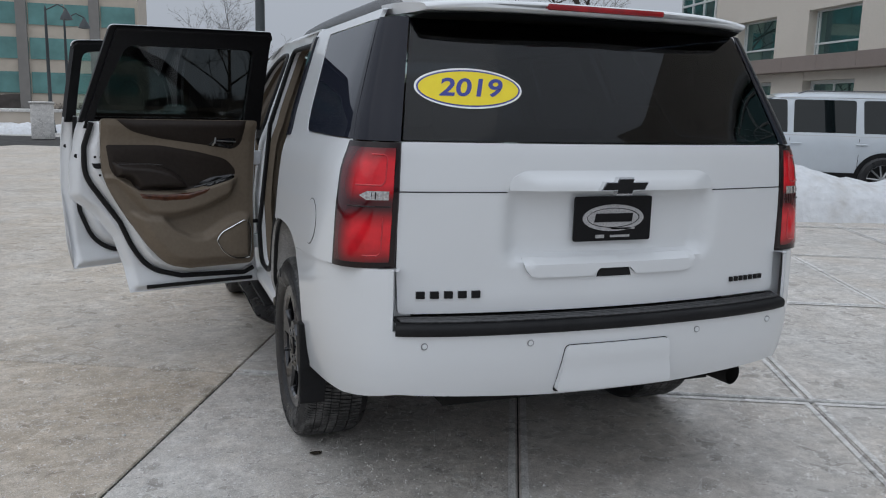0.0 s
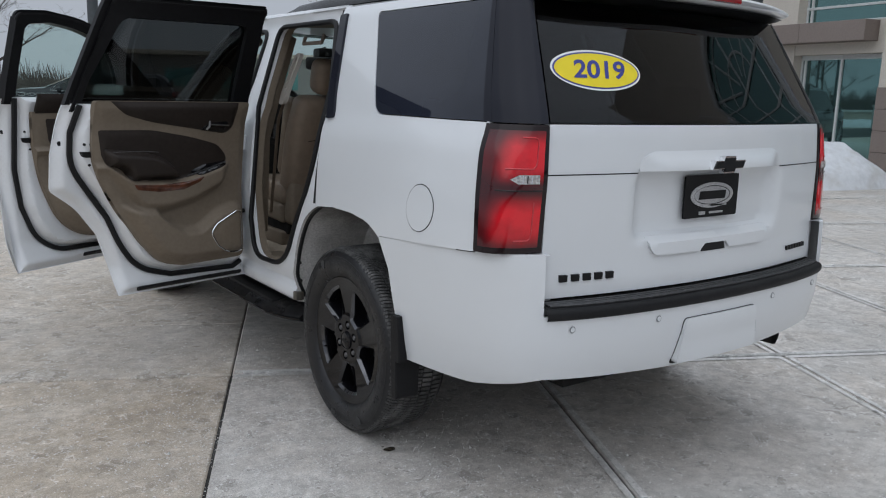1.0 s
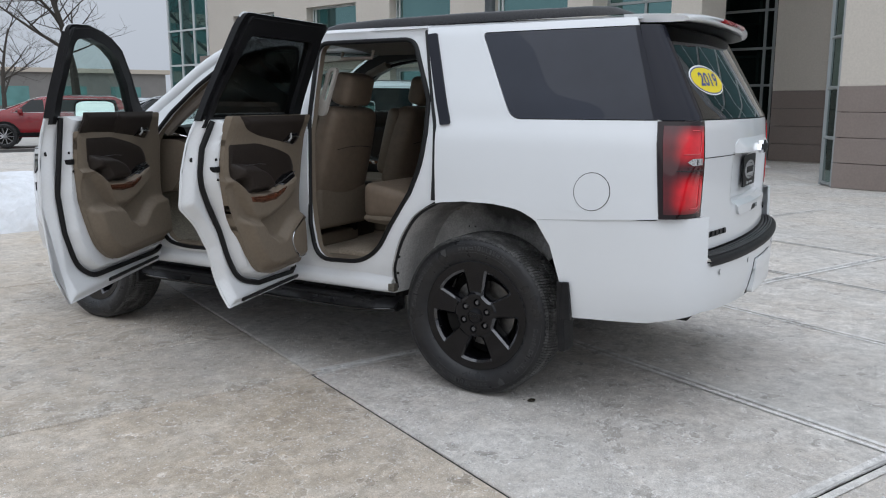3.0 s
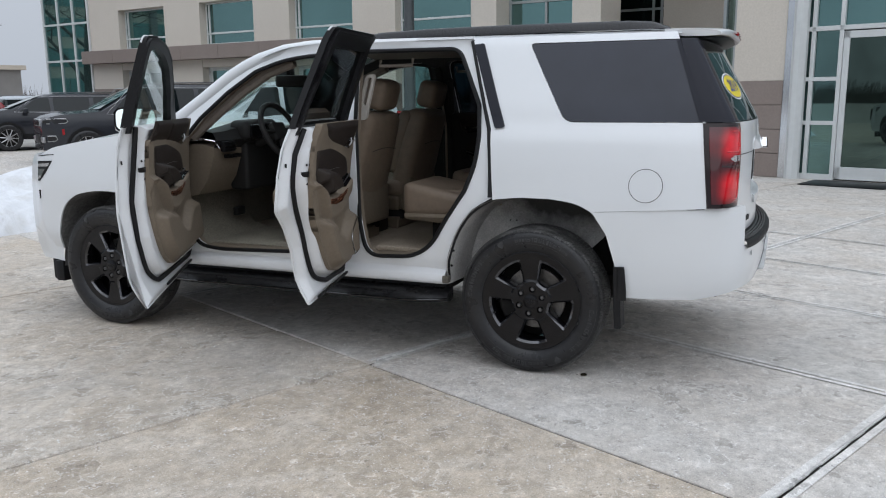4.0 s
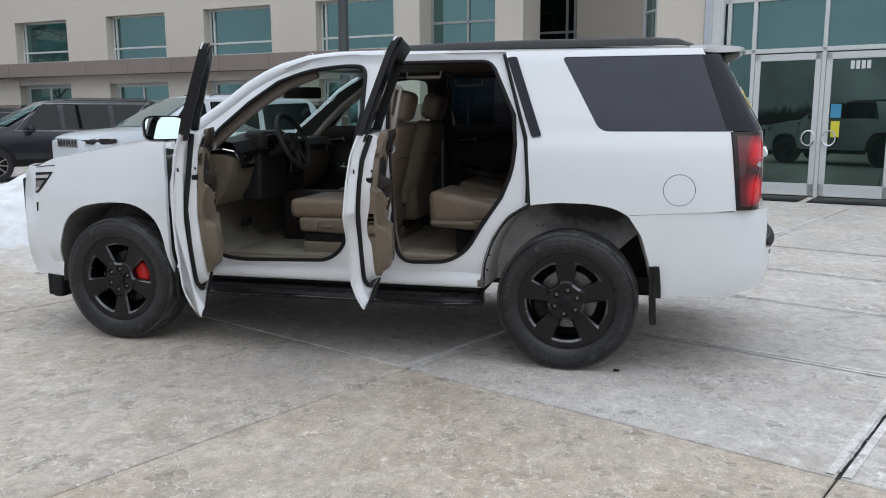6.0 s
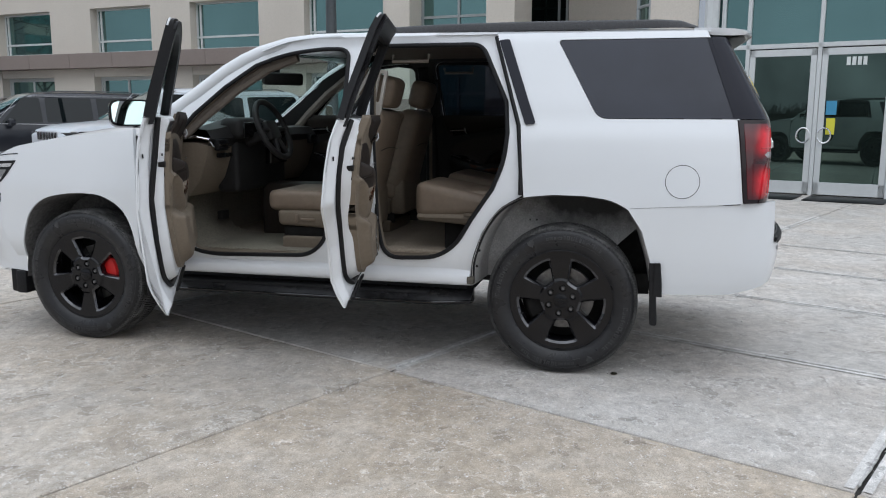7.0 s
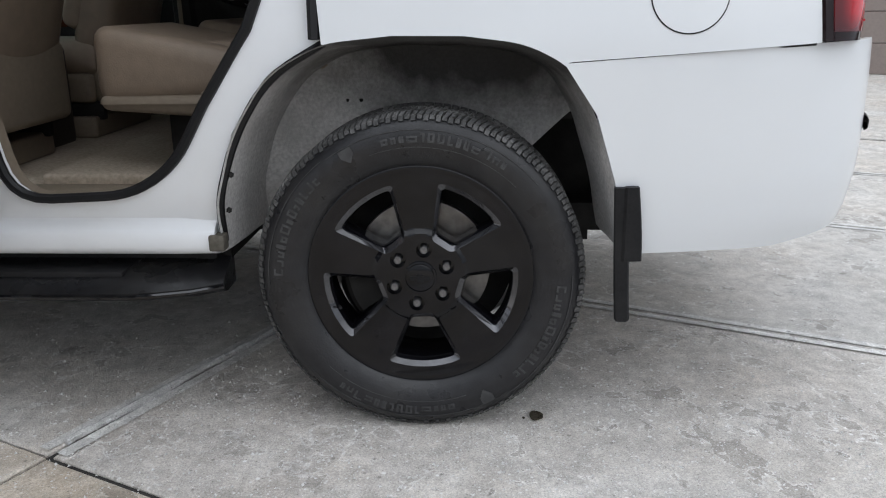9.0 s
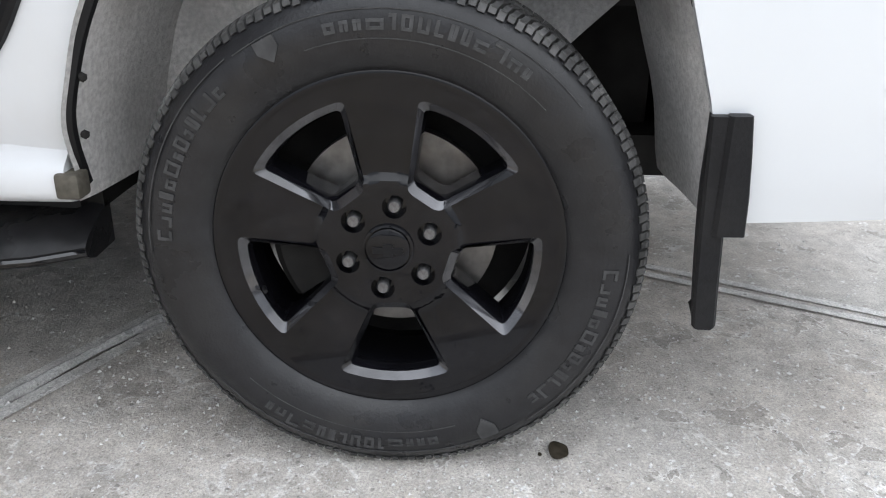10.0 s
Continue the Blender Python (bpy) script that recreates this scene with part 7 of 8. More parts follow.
for n in range(4):
    part("base_stone", boxes(((1.9, 3.38, 0.4375 * n + 0.005), (6.0, 3.41, 0.4375 * n + 0.433)), bevel=0.006, m=ENT), BAND, hall, smooth=False)
bow = empty("bowed_bay", None, hall)
CURVE = [(0.04, 3.385), (0.22, 3.60), (0.45, 3.78), (0.75, 3.92), (1.10, 4.00), (1.50, 4.02), (1.92, 4.00)]
bm = bmesh.new()
grid(bm, [[ENT @ Vector((d, b, z)) for d, b in CURVE] for z in (0.05, 7.9)])
part("bow_pane", bm, SIDE_GLASS, bow, "curved green window glass")
for k in (0, 2, 4, 6):
    d, b = CURVE[k]
    part("mullion", boxes(((d - 0.035, b - 0.035, 0.0), (d + 0.035, b + 0.035, 7.9)), bevel=0.006, m=ENT), METAL_GREY, bow, smooth=False)
for z in (0.05, 0.86, 1.73, 2.60, 3.50, 4.40, 5.30, 6.20, 7.90):
    part("transom", tube(bmesh.new(), [ENT @ Vector((d, b, z)) for d, b in CURVE], 0.032, 6), METAL_GREY, bow)
gate_glass = empty("entrance_glazing", None, hall)
part("front_pane", boxes(((0.10, -1.44, 2.62), (0.112, 2.18, 8.30)), m=ENT), COATED, gate_glass, smooth=False)
for b in (2.0, 1.54, 0.33, -0.88, -1.42):
    part("mullion", boxes(((0.03, b - 0.035, 0.0), (0.15, b + 0.035, 7.9)), bevel=0.006, m=ENT), METAL_WHITE, gate_glass, smooth=False)
for z in (2.62, 3.55, 4.5, 5.5, 6.6):
    part("transom", boxes(((0.03, -1.44, z - 0.04), (0.15, 2.18, z + 0.04)), bevel=0.006, m=ENT), METAL_WHITE, gate_glass, smooth=False)
for r in (0.8, 1.5):
    part("arch_bar", tube(bmesh.new(), [ENT @ Vector((0.08, 0.37 + r * math.cos(a), 6.6 + r * math.sin(a))) for a in np.linspace(0, math.pi, 24)], 0.03, 6), METAL_WHITE, gate_glass)
for a in (30, 60, 90, 120, 150):
    part("arch_bar", tube(bmesh.new(), [ENT @ Vector((0.08, 0.37 + r * math.cos(radians(a)), 6.6 + r * math.sin(radians(a)))) for r in (0.3, 1.8)], 0.03, 6), METAL_WHITE, gate_glass)
for lo, hi in ((2.03, 2.20), (1.57, 1.97), (-1.39, -0.91)):
    for z in (1.0, 1.76):
        part("transom", boxes(((0.03, lo, z - 0.035), (0.15, hi, z + 0.035)), bevel=0.006, m=ENT), METAL_WHITE, gate_glass, smooth=False)
    part("sidelight_pane", boxes(((0.09, lo, 0.10), (0.10, hi, 2.60)), m=ENT), SIDE_GLASS, gate_glass, smooth=False)
    part("sidelight_sill", boxes(((0.02, lo, 0.0), (0.16, hi, 0.10)), m=ENT), METAL_WHITE, gate_glass, smooth=False)
for lo, hi, grip in ((0.37, 1.50, 0.50), (-0.84, 0.29, 0.16)):
    leaf = empty("entrance_door", None, hall)
    for it in (((0.04, lo, 0.02), (0.10, hi, 0.24)), ((0.04, lo, 2.44), (0.10, hi, 2.56)), ((0.04, lo, 0.02), (0.10, lo + 0.10, 2.56)), ((0.04, hi - 0.10, 0.02), (0.10, hi, 2.56))):
        part("door_rail", boxes(it, bevel=0.006, m=ENT), METAL_WHITE, leaf, smooth=False)
    part("door_pane", boxes(((0.065, lo + 0.08, 0.22), (0.075, hi - 0.08, 2.46)), m=ENT), DOOR_GLASS, leaf, smooth=False)
    ring = [ENT @ Vector((-0.03 + 0.0 * t, grip - 0.0 + (0.11 if grip > 0.33 else -0.11) * math.cos(t), 1.06 + 0.13 * math.sin(t))) for t in np.linspace(-math.pi / 2 - 1.2, math.pi / 2 + 1.2, 20)]
    part("pull_handle", tube(bmesh.new(), ring, 0.014, 8), CHROME, leaf, "curved chrome pull handle")
NOTICE_Y = material("notice_yellow", (0.62, 0.58, 0.05), 0.5)
NOTICE_B = material("notice_blue", (0.05, 0.25, 0.42), 0.5)
NOTICE_W = material("notice_white", (0.62, 0.64, 0.63), 0.5)
for lo, hi, z0, z1, mat, words in ((0.00, 0.17, 1.42, 1.66, NOTICE_B, "blue door notice"), (0.01, 0.15, 1.08, 1.36, NOTICE_Y, "yellow door notice")):
    tagged(part("notice", boxes(((0.055, lo, z0), (0.062, hi, z1)), m=ENT), mat, None, smooth=False), words + " on the glass entrance door", "notice")
bm = bmesh.new()
for k in range(4):
    box(bm, (0.055, -0.10 - 0.085 * k - 0.06, 2.26), (0.062, -0.10 - 0.085 * k, 2.40), 0, ENT)
tagged(part("door_number_bars", bm, NOTICE_W, None, smooth=False), "white marker bars on the glass entrance door", "sign")
bm = bmesh.new()
for k in range(9):
    box(bm, (0.078, -1.33 + 0.02 * (k % 3), 1.28 + 0.045 * k), (0.086, -0.99 - 0.03 * (k % 2), 1.30 + 0.045 * k), 0, ENT)
tagged(part("opening_hours_sign", bm, NOTICE_W, None, smooth=False), "white opening-hours lines on the sidelight", "sign")
bm = bmesh.new()
box(bm, (-1.05, 0.42, 0.004), (-0.15, 1.75, 0.016), 0.004, ENT)
tagged(part("door_mat", bm, SATIN_BLACK, None), "dark rubber entrance mat", "mat")
bm = bmesh.new()
box(bm, (-1.05, -0.95, 0.004), (-0.15, 0.28, 0.016), 0.004, ENT)
tagged(part("door_mat", bm, SATIN_BLACK, None), "dark rubber entrance mat", "mat")
part("foyer_back", boxes(((4.0, -5.9, 0.0), (4.2, 3.0, 11.4)), ((0.5, -5.9, 5.2), (4.0, 3.0, 5.4)), ((0.5, -5.9, 11.3), (4.2, 3.0, 11.5)), ((0.5, -6.0, 0.0), (4.2, -5.9, 11.4)), m=ENT), ROOM, hall, smooth=False)
part("foyer_floor", boxes(((0.2, -5.9, -0.01), (4.0, 3.0, 0.02)), m=ENT), ROOM, hall, smooth=False)

# ---- snow banks ----
SNOW = material("old_snow", (0.66, 0.675, 0.70), 0.7, grain=0.08, scale=9, stain=0.5, stain_scale=3, stain_colour=(0.46, 0.44, 0.41), bump=0.03, bump_scale=9)


def snow(path, height, depth, seed):
    bm = bmesh.new()
    rows = []
    n = len(path)
    pts = [Vector((*p, 0)) for p in path]
    fine = []
    for a, b in zip(pts, pts[1:]):
        k = max(2, int((b - a).length / 0.18))
        fine += [a.lerp(b, i / k) for i in range(k)]
    fine.append(pts[-1])
    for i, p in enumerate(fine):
        d = (fine[min(i + 1, len(fine) - 1)] - fine[max(i - 1, 0)]).normalized()
        nrm = Vector((-d.y, d.x, 0))
        end = min(1.0, i / 5, (len(fine) - 1 - i) / 5) ** 0.6
        row = []
        for f in np.linspace(0, 1, 16):
            prof = math.sin(math.pi * f) ** 0.55
            q = p + nrm * (f * depth + 0.16 * noise.noise(Vector((i * 0.23, f * 2, seed))))
            h = height * prof * end * (0.80 + 0.45 * noise.noise(Vector((q.x * 0.5, q.y * 0.5, seed)))) + 0.10 * prof * noise.noise(Vector((q.x * 2.1, q.y * 2.1, seed + 3))) + 0.035 * prof * noise.noise(Vector((q.x * 7, q.y * 7, seed)))
            row.append((q.x, q.y, max(-0.03, h) if 0 < f < 1 else -0.04))
        rows.append(row)
    grid(bm, rows)
    return bm


def heap(name, bm, words):
    return tagged(part(name, bm, SNOW, None, angle=80), words, "snow bank", "ploughed snow")


heap("snow_bank", snow([(-2.6, 8.1), (1.6, 6.75), (4.5, 6.0), (7.0, 5.40), (8.4, 5.0), (10.2, 4.45), (12.4, 3.9)], 0.82, 1.9, 2), "dirty ploughed snow bank along the lot")
heap("snow_bank", snow([(13.7, 3.9), (14.5, 3.1), (15.1, 2.2), (15.6, 1.1)], 0.34, 1.1, 11), "thin melting snow patch by the wall")
heap("snow_bank", snow([(-14, 34), (-4, 33), (8, 32)], 0.5, 2.0, 21), "far snow strip along the road edge")

# ---- lamp posts ----
POST = material("dark_post", (0.035, 0.042, 0.045), 0.45, grain=0.15, scale=20)


def lamp_post(x, y, height, arms, words, r=0.085):
    post = tagged(empty("lamp_post", pose(x, y, 0)), words, "lamp post", "lamp posts of the lot")
    prof = [(0.0, 0.0), (0.0, r * 3.0), (0.12, r * 3.0), (0.16, r * 2.6), (0.42, r * 2.2), (0.50, r * 2.0), (0.54, r * 2.2), (0.60, r * 1.6), (1.15, r * 1.45), (1.20, r * 1.9), (1.27, r * 1.9), (1.34, r * 1.25), (height * 0.7, r), (height, r * 0.7), (height + 0.1, 0.0)]
    part("post", revolve(bmesh.new(), prof, 16, "z"), POST, None).parent = post
    part("footing", boxes(((-0.33, -0.33, -0.05), (0.33, 0.33, 0.06)), bevel=0.02), EDGE, None).parent = post
    for s_ in arms:
        arm = part("lamp_arm", tube(bmesh.new(), [(0, 0, height - 0.1), (0.45 * s_, 0, height + 0.15), (0.75 * s_, 0, height)], 0.025, 6), POST, None)
        arm.parent = post
        lantern = part("lantern", revolve(bmesh.new(), [(height - 0.45, 0.06), (height - 0.42, 0.24), (height - 0.30, 0.20), (height - 0.12, 0.09), (height, 0.03)], 14, "z"), POST, None)
        lantern.parent = post
        lantern.location = (0.75 * s_, 0, 0)
    return post


lamp_post(9.25, 5.20, 7.5, (1, -1), "dark green fluted lamp post standing in snow")
lamp_post(0.25, 9.9, 7.0, (1, -1), "dark lamp post beyond the snow bank", 0.065)
lamp_post(-4.98, 33.0, 4.95, (1,), "dark lamp post by the far road", 0.06)
lamp_post(-4.38, 33.9, 4.72, (1,), "dark lamp post by the far road", 0.055)


# ---- parked vehicles beyond the snow ----
ALLOY = material("alloy_silver", (0.42, 0.42, 0.43), 0.3, metal=0.9)


def parked(colour_mat, name, words, m, long=5.3, high=1.86):
    """A boxy parked sport utility vehicle, nose along +y, its middle at the origin."""
    car = tagged(empty(name), words, "car", "parked vehicles")
    h = long / 2
    top = table([-h, -h + 0.06, -h + 0.35, -h + 0.6, -0.4, 0.40, 1.46, h - 0.35, h - 0.05, h], [1.05, 1.30, high - 0.10, high - 0.02, high, high - 0.05, 1.27, 1.20, 1.12, 1.0], 0.05)
    wide = table([-h, -h + 0.15, -h + 0.5, 0, h - 0.7, h - 0.2, h], [0.86, 0.95, 1.0, 1.02, 1.0, 0.92, 0.80], 0.06)

    def wall(y, z):
        w = wide(y)
        t = top(y)
        return w * float(np.interp(z, [0.3, 0.5, 0.85, 1.08, 1.16, max(1.2, high - 0.12), high], [0.93, 0.975, 1.0, 0.985, 0.945, 0.78, 0.62]))
    bm = bmesh.new()
    rows = []
    for y in np.linspace(-h, h, 54):
        t = top(y)
        zs = [0.34, 0.45, 0.62, 0.85, min(1.02, t - 0.09), min(1.12, t - 0.06)] + [1.12 + (t - 0.07 - 1.12) * f if t > 1.30 else t - 0.05 + 0.01 * f for f in (0.25, 0.5, 0.75, 1.0)]
        ring = [(wall(y, z), z) for z in zs]
        ring += [(ring[-1][0] * 0.86, t - 0.02), (ring[-1][0] * 0.5, t), (0.0, t + 0.01)]
        row = [(-x, y, z) for x, z in ring] + [(x, y, z) for x, z in ring[-2::-1]]
        rows.append(row)
    vs = grid(bm, rows)
    bm.faces.new(vs[0])
    bm.faces.new(vs[-1][::-1])
    part("body", bm, colour_mat, car, angle=50)

    def patch(pname, pts, out, mat, s, label="", res=0.15):
        f = lambda y, z: (s * (wall(y, z) + out), y, z)
        g = lambda y, z: (s * (wall(y, z) - 0.01), y, z)
        return part(pname, sheet(fillet(pts), [], f, g, res), mat, car, label)
    for s in (-1, 1):
        zt = high - 0.16
        for y0, y1, a0, a1 in ((0.28, 1.17, 0.30, 0.66), (-0.86, 0.18, -0.86, 0.18), (-h + 0.40, -1.0, -h + 0.52, -0.98)):
            patch("side_window", [(y0, 1.17, 0.04), (y1, 1.17, 0.04), (a1, zt, 0.06), (a0, zt, 0.06)], 0.006, AUTO_DARK, s, "dark side window")
        part("window_trim", tube(bmesh.new(), [(s * (wall(y, z) + 0.006), y, z) for y, z in ((-h + 0.45, 1.135), (0.3, 1.145), (1.30, 1.165), (0.70, zt + 0.03), (-0.9, zt + 0.04), (-h + 0.6, zt + 0.03))], 0.007, 5), ALLOY, car)
        for y in (0.05, -1.05):
            part("door_handle", tube(bmesh.new(), [(s * (wall(y, 1.0) + 0.02), y, 1.0), (s * (wall(y, 1.0) + 0.02), y + 0.18, 1.0)], 0.016, 6), colour_mat, car)
        for y in (0.24, -0.92):
            part("door_seam", tube(bmesh.new(), [(s * (wall(y, z) + 0.001), y, z) for z in (0.5, 0.8, 1.1)], 0.005, 4), SEAL, car)
        patch("sill_cladding", [(-1.3, 0.36), (1.3, 0.36), (1.3, 0.50, 0.03), (-1.3, 0.50, 0.03)], 0.012, PLASTIC, s)
        for y in (-h + 1.38, h - 0.95):
            loop = [(y + 0.47 * math.cos(a), 0.40 + 0.47 * math.sin(a)) for a in np.linspace(-0.1, math.pi + 0.1, 24)]
            patch("wheel_arch", [(*p,) for p in loop], 0.010, PLASTIC, s)
            wheel = part("wheel", revolve(bmesh.new(), [(-0.01, 0.26), (-0.02, 0.30), (-0.015, 0.36), (0.02, 0.395), (0.22, 0.395), (0.24, 0.36), (0.24, 0.2)], 36), RUBBER, car)
            bm = bmesh.new()
            revolve(bm, [(-0.004, 0.255), (-0.008, 0.27), (0.0, 0.28)], 36)
            for k in range(10):
                a = 2 * math.pi * k / 10
                tube(bm, [(0.0, 0.05 * math.cos(a), 0.05 * math.sin(a)), (-0.004, 0.262 * math.cos(a + 0.1), 0.262 * math.sin(a + 0.1))], [0.02, 0.014], 5)
            revolve(bm, [(-0.01, 0.0), (-0.01, 0.06), (0.02, 0.065)], 16)
            part("rim", bm, ALLOY, wheel)
            part("rim_back", revolve(bmesh.new(), [(0.05, 0.0), (0.05, 0.26)], 24), DARK, wheel)
            wheel.matrix_basis = pose(s * (wall(y, 0.5) + 0.055), y, 0.395, 0, 0, 0 if s < 0 else 180)
        part("roof_rail", tube(bmesh.new(), [(s * 0.66, y, z) for y, z in ((0.10, high - 0.05), (-0.05, high - 0.005), (-1.8, high + 0.005), (-2.0, high - 0.04))], 0.012, 6), RAIL, car)
        bm = bmesh.new()
        box(bm, (s * 1.0, 0.92, 1.12), (s * 1.22, 1.06, 1.28), 0.03)
        part("door_mirror", bm, colour_mat, car)
        # tall narrow tail lamp and slim headlamp
        part("tail_lamp", boxes(((s * 0.78, -h - 0.005, 1.02), (s * 0.94, -h + 0.10, 1.20)) if s > 0 else ((-0.94, -h - 0.005, 1.02), (-0.78, -h + 0.10, 1.20)), bevel=0.02), RED_LENS, car)
        bm = bmesh.new()
        box(bm, (min(s * 0.50, s * 0.87), h - 0.20, 0.98), (max(s * 0.50, s * 0.87), h - 0.02, 1.06), 0.02)
        part("headlamp", bm, GLOSS_BLACK, car, "slim dark headlamp")
        for z0, z1, y1 in ((0.965, 1.075, 0.55), (0.55, 0.68, 0.30)):
            loop = [(h - 0.10, z0), (h - y1 + 0.05, z0 + 0.01), (h - y1, z0 + 0.05), (h - y1 + 0.03, z1), (h - 0.10, z1)]
            patch("lamp_glass", loop, 0.004, GLOSS_BLACK, s)
            part("lamp_trim", tube(bmesh.new(), [(s * (wall(y, z) + 0.008), y, z) for y, z in loop], 0.011, 5), ALLOY, car, "bright lamp surround")
        patch("side_marker", [(h - 0.46, 0.70), (h - 0.41, 0.70), (h - 0.41, 0.84), (h - 0.46, 0.84)], 0.013, RED_LENS, s)
        box_ = bmesh.new()
        box(box_, (min(s * 0.48, s * 0.86), h - 0.06, 0.52), (max(s * 0.48, s * 0.86), h + 0.012, 0.66), 0.03)
        part("lower_lamp", box_, ALLOY, car)
    bm = bmesh.new()
    box(bm, (-0.50, h - 0.05, 0.90), (0.50, h + 0.012, 1.07), 0.02)
    part("grille_surround", bm, ALLOY, car)
    for k in range(7):
        x = -0.42 + 0.14 * k
        part("grille_slot", boxes(((x - 0.045, h + 0.004, 0.915), (x + 0.045, h + 0.020, 1.055)), bevel=0.012), GLOSS_BLACK, car)
    part("lower_intake", boxes(((-0.46, h - 0.05, 0.50), (0.46, h + 0.010, 0.70)), bevel=0.02), PLASTIC, car)
    ws = [[(w * g, y + 0.06 * (1 - g * g) - 0.0, z) for g in np.linspace(-1, 1, 7)] for y, z, w in ((1.44, top(1.44) - 0.012, 0.83), (1.12, top(1.12) - 0.010, 0.78), (0.79, top(0.79) - 0.010, 0.72), (0.47, top(0.47) - 0.012, 0.65))]
    bm = bmesh.new()
    grid(bm, [[(x, y, z + 0.02) for x, y, z in r] for r in ws])
    part("windscreen", bm, AUTO_SCREEN, car, "greenish windscreen")
    part("rear_window", boxes(((-0.66, -h + 0.10, 1.20), (0.66, -h + 0.16, high - 0.20)), bevel=0.02), AUTO_DARK, car)
    car.matrix_basis = m
    return car


RAIL = material("dark_rail", (0.10, 0.10, 0.105), 0.3, metal=0.6, grain=0.1, scale=10)
AUTO_DARK = material("dark_auto_glass", (0.005, 0.008, 0.009), 0.02, spec=0.45, grain=0.3, scale=1.2)
AUTO_SCREEN = material("green_screen_glass", (0.10, 0.17, 0.17), 0.03, coat=0.8, grain=0.35, scale=1.5)
SILVER = material("pale_silver_paint", (0.52, 0.56, 0.60), 0.3, coat=0.6, grain=0.02, scale=4)
GRAPHITE = material("graphite_paint", (0.020, 0.022, 0.028), 0.2, coat=0.4, spec=0.35, grain=0.08, scale=4)
MAROON = material("red_auto_paint", (0.24, 0.012, 0.018), 0.25, coat=0.8, grain=0.05, scale=4)
parked(SILVER, "parked_suv", "pale silver parked sport utility vehicle behind the snow bank", pose(10.03, 8.77, 0, 0, 0, 58.6), 5.45, 1.93)
parked(GRAPHITE, "parked_suv", "dark graphite parked sport utility vehicle with chrome trim", pose(11.92, 13.67, 0, 0, 0, 54.2), 5.45, 1.92)
parked(GRAPHITE, "parked_suv", "dark parked sport utility vehicle behind the graphite one", pose(14.8, 20.0, 0, 0, 0, 54), 4.9, 1.74)
parked(MAROON, "parked_suv", "dark red parked sport utility vehicle", pose(13.2, 24.0, 0, 0, 0, 54), 4.9, 1.72)
parked(GRAPHITE, "parked_suv", "dark parked sport utility vehicle in the far row", pose(4.0, 27.0, 0, 0, 0, 70), 5.2, 1.80)
parked(SILVER, "parked_suv", "pale silver parked sport utility vehicle in the far row", pose(19.5, 28.0, 0, 0, 0, 60), 4.9, 1.70)

# ---- bare winter trees ----
BARK = material("bare_bark", (0.055, 0.047, 0.040), 0.9, grain=0.3, scale=20)


def bare_tree(x, y, height, seed, words="bare leafless winter tree"):
    rng = random.Random(seed)
    tree = tagged(empty("tree", pose(x, y, 0)), words, "tree", "bare trees")
    trunk, crown = bmesh.new(), bmesh.new()

    def limb(bm, p, d, length, r, level):
        pts, rr = [p], [r]
        q, v = p.copy(), d.copy()
        n = 5 if level < 2 else 3
        for i in range(n):
            v = (v + Vector((rng.uniform(-1, 1), rng.uniform(-1, 1), rng.uniform(-0.3, 0.7))) * (0.10 + 0.05 * level)).normalized()
            q = q + v * (length / n)
            pts.append(q.copy())
            rr.append(r * (1 - 0.75 * (i + 1) / n))
        tube(bm, pts, rr, 6 if level < 1 else 4 if level < 3 else 3, caps=False)
        if level >= 4:
            return
        kids = (7, 6, 5, 4)[level]
        for k in range(kids):
            f = 0.30 + 0.70 * (k + rng.random()) / kids
            i = min(n - 1, int(f * n))
            a = pts[i].lerp(pts[i + 1], f * n - i)
            side_v = Vector((rng.uniform(-1, 1), rng.uniform(-1, 1), rng.uniform(-0.15, 0.5))).normalized()
            limb(crown, a, (d * 0.55 + side_v * 0.85).normalized(), length * rng.uniform(0.42, 0.62), max(0.006, r * (1 - 0.7 * f) * 0.62), level + 1)
    limb(trunk, Vector((0, 0, -0.1)), Vector((0, 0, 1)), height * 0.62, height * 0.018, 0)
    part("trunk", trunk, BARK, None).parent = tree
    part("crown", crown, BARK, None, smooth=False).parent = tree
    return tree


bare_tree(16.0, 26.5, 11.5, 3, "bare leafless young tree beyond the parked row")
bare_tree(3.0, 44.0, 9.0, 5, "bare leafless tree by the far road")
bare_tree(-9.5, 40.0, 7.0, 8, "bare leafless tree near the far offices")
bare_tree(-13.0, 36.0, 6.5, 12, "bare leafless tree near the far offices")
bare_tree(26.0, 48.0, 10.0, 15, "bare leafless tree beyond the lot")
bare_tree(-16.0, -20.0, 9.0, 21, "bare leafless tree behind the lot")
bare_tree(-26.0, 2.0, 9.5, 22, "bare leafless tree across the lot")
bare_tree(-3.0, -30.0, 10.0, 23, "bare leafless tree behind the lot")

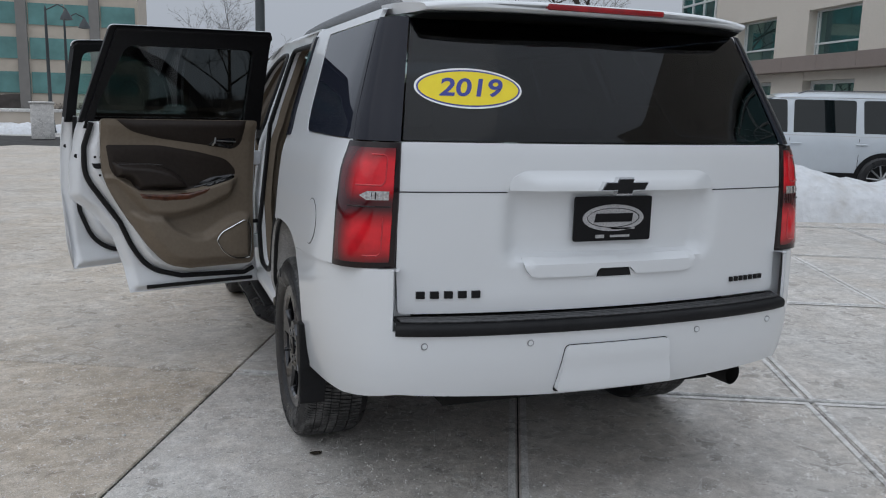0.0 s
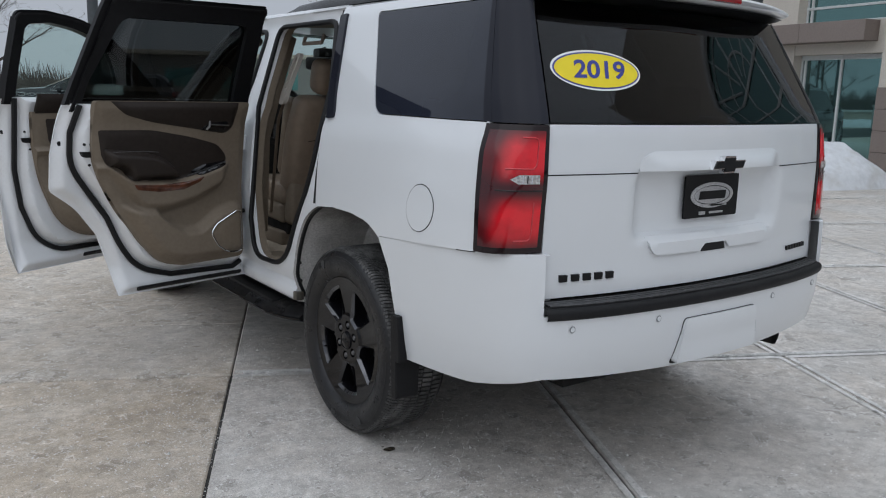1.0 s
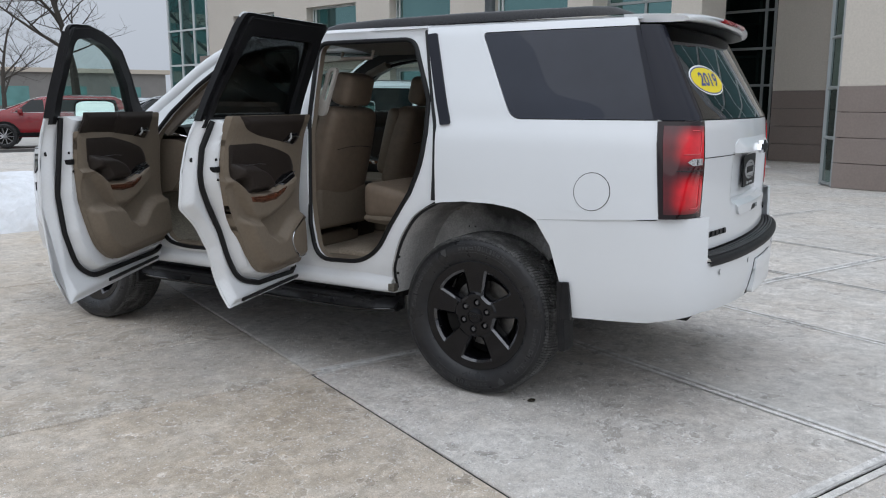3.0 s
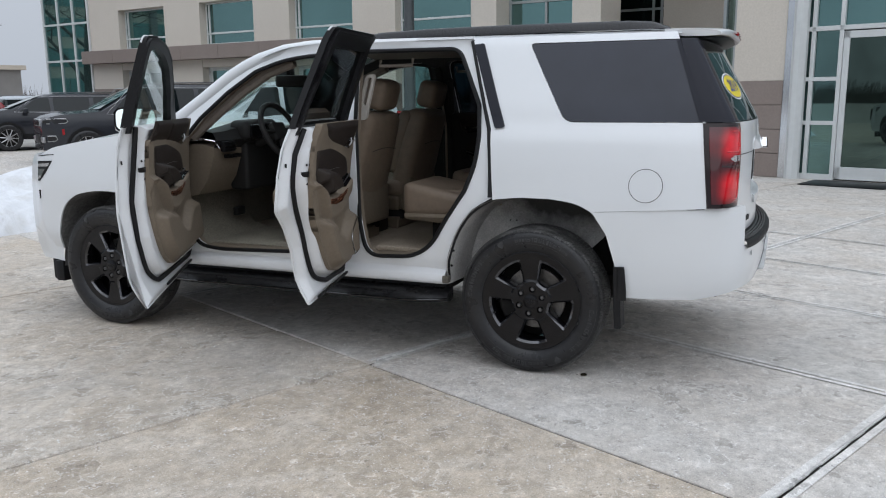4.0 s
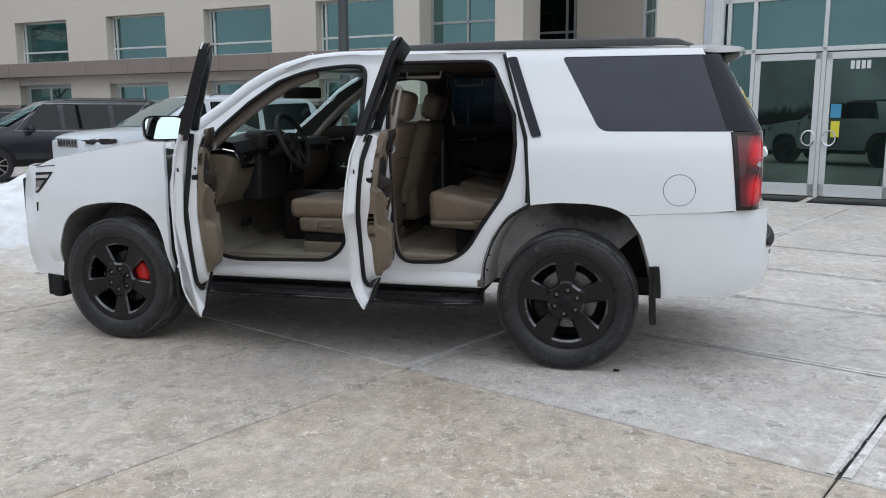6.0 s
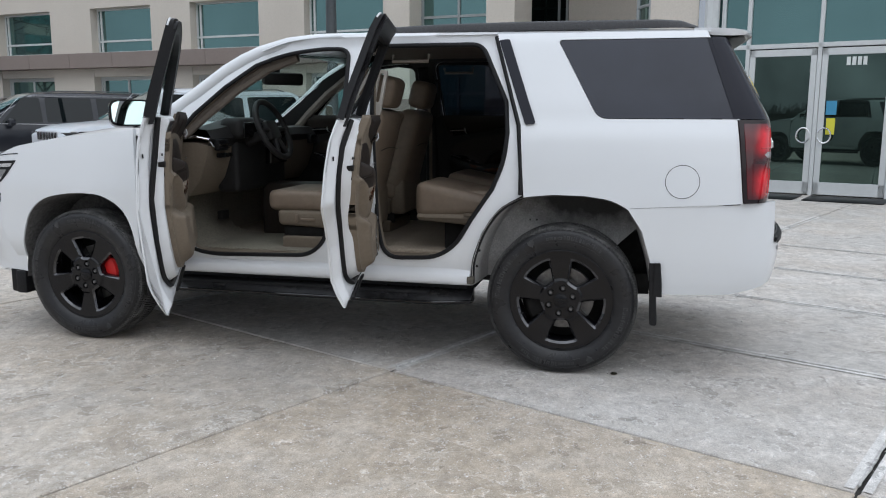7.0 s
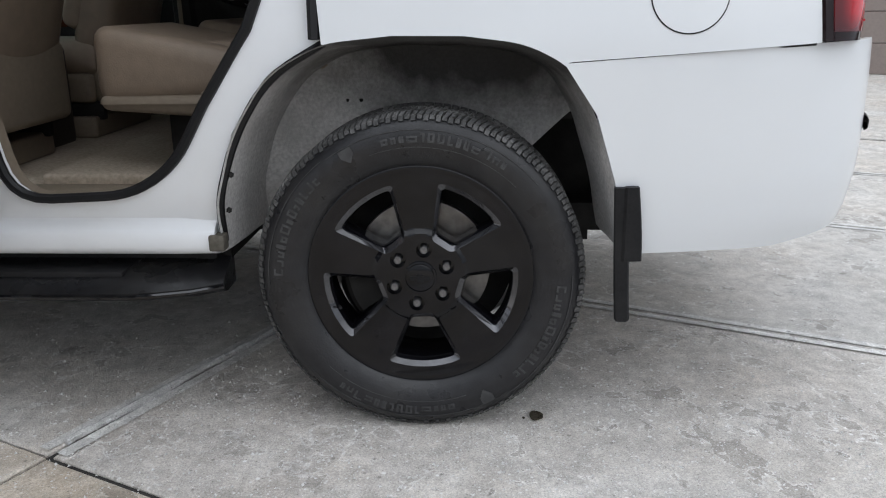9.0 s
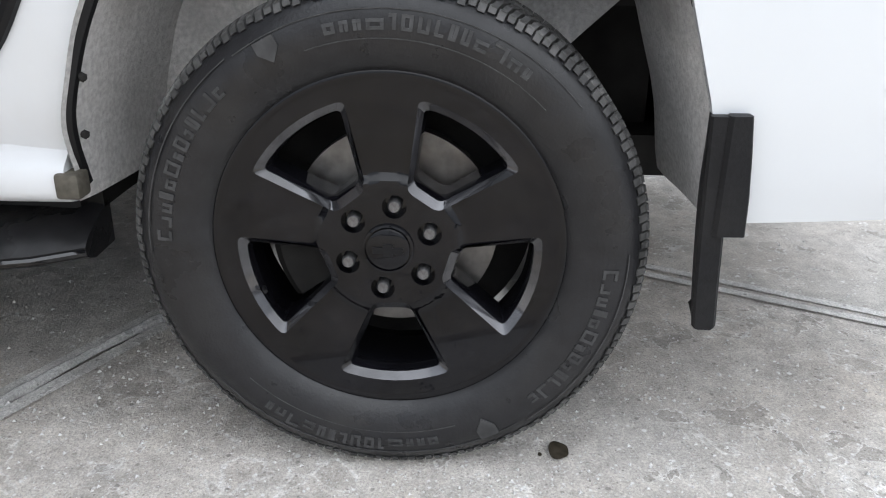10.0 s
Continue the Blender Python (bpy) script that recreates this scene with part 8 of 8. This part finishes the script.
# ---- far woods: a ragged belt of leafless brush all round the horizon ----
WOODS = material("far_brush", (0.085, 0.075, 0.068), 1.0, grain=0.3, scale=0.8)
rng = random.Random(11)
verts, faces = [], []
for k in range(1700):
    a = rng.uniform(0, 2 * math.pi)
    r = rng.uniform(105, 150)
    cx, cy, hgt, w = r * math.sin(a), r * math.cos(a), rng.uniform(1.6, 4.0) * (0.3 if r * math.cos(a) > 60 and -50 < r * math.sin(a) < 4 else 1.0), rng.uniform(1.5, 3.4)
    tx, ty = math.cos(a), -math.sin(a)
    for j in range(46):
        o, lean = rng.uniform(-w, w), rng.uniform(-1.1, 1.1)
        zt = hgt * (1 - 0.55 * (o / w) ** 2) * rng.uniform(0.65, 1.1)
        b = 0.012 + 0.045 * rng.random()
        n = len(verts)
        verts += [(cx + tx * (o - b), cy + ty * (o - b), -0.5), (cx + tx * (o + b), cy + ty * (o + b), -0.5), (cx + tx * (o + lean + b * 0.3), cy + ty * (o + lean + b * 0.3), zt), (cx + tx * (o + lean - b * 0.3), cy + ty * (o + lean - b * 0.3), zt * 0.96)]
        faces.append((n, n + 1, n + 2, n + 3))
# the dense low mass of the belt
n0 = len(verts)
for k in range(720):
    a = 2 * math.pi * k / 720
    r = 118 + 6 * math.sin(a * 7)
    hgt = 1.5 + 0.9 * noise.noise(Vector((a * 9, 0, 3))) + 0.6 * noise.noise(Vector((a * 41, 0, 5)))
    verts += [(r * math.sin(a), r * math.cos(a), -0.5), (r * math.sin(a), r * math.cos(a), hgt)]
for k in range(720):
    q = (k + 1) % 720
    faces.append((n0 + 2 * k, n0 + 2 * q, n0 + 2 * q + 1, n0 + 2 * k + 1))
me = bpy.data.meshes.new("far_woods")
me.from_pydata(verts, [], faces)
me.materials.append(WOODS)
tagged(new("far_woods", me), "far belt of brown leafless woods and brush", "woods", kind="stuff")

# ---- far offices and low walls ----
OFFICE = material("office_stone", (0.46, 0.405, 0.34), 0.85, grain=0.06, scale=1.0)
OFFICE_GLASS = material("office_teal_glass", (0.10, 0.23, 0.22), 0.08, coat=0.5, grain=0.25, scale=0.4)
OFFICE_DARK = material("office_grey_stone", (0.20, 0.19, 0.18), 0.85, grain=0.06, scale=1.0)
office = tagged(empty("office_building", pose(-10.5, 112.0, 0, 0, 0, -4)), "far tan office block with teal glass bands", "building")
part("wall", boxes(((-30, 0, 0), (9.0, 18, 22))), OFFICE, office, smooth=False).parent = office
for b in office.children:
    b.matrix_parent_inverse = Matrix()
for f in range(5):
    for k in range(9):
        x0 = -29.0 + 4.2 * k
        ob = part("window", boxes(((x0, -0.15, 1.9 + 4.2 * f), (x0 + 4.05, 0.0, 4.5 + 4.2 * f))), OFFICE_GLASS, None, smooth=False)
        ob.parent = office
for k in range(5):
    x0 = -29.9 + 8.4 * k
    ob = part("column", boxes(((x0 - 0.5, -0.5, 0), (x0 + 0.7, 0.0, 18.0))), OFFICE_DARK, None, smooth=False)
    ob.parent = office
shop = tagged(empty("low_building", pose(44, 92, 0, 0, 0, -26)), "far low brown brick building", "building")
for name_, it, mt in (("wall", ((-26, 0, 0), (26, 12, 5.0)), OFFICE_DARK), ("roof", ((-26.5, -0.5, 5.0), (26.5, 12.5, 5.5)), OFFICE)):
    part(name_, boxes(it), mt, None, smooth=False).parent = shop
for k in range(8):
    part("window", boxes(((-24 + 6.2 * k, -0.1, 1.2), (-20.5 + 6.2 * k, 0.0, 3.4))), OFFICE_GLASS, None, smooth=False).parent = shop
low = tagged(empty("roadside_wall", pose(-4, 34.5, 0)), "low tan wall by the far road", "wall")
part("wall", boxes(((-14, 0, 0), (16, 0.4, 0.85))), OFFICE, None, smooth=False).parent = low
part("coping", boxes(((-14.1, -0.08, 0.85), (16.1, 0.48, 0.97)), bevel=0.02), EDGE, None).parent = low
cabinet = tagged(empty("utility_cabinet", pose(-4.9, 29.0, 0, 0, 0, 6)), "pale grey utility cabinet by the far road", "cabinet")
part("body", boxes(((-0.38, -0.3, 0.0), (0.38, 0.3, 1.25)), bevel=0.02), EDGE, None).parent = cabinet
part("cap", boxes(((-0.42, -0.34, 1.25), (0.42, 0.34, 1.32)), bevel=0.015), EDGE, None).parent = cabinet
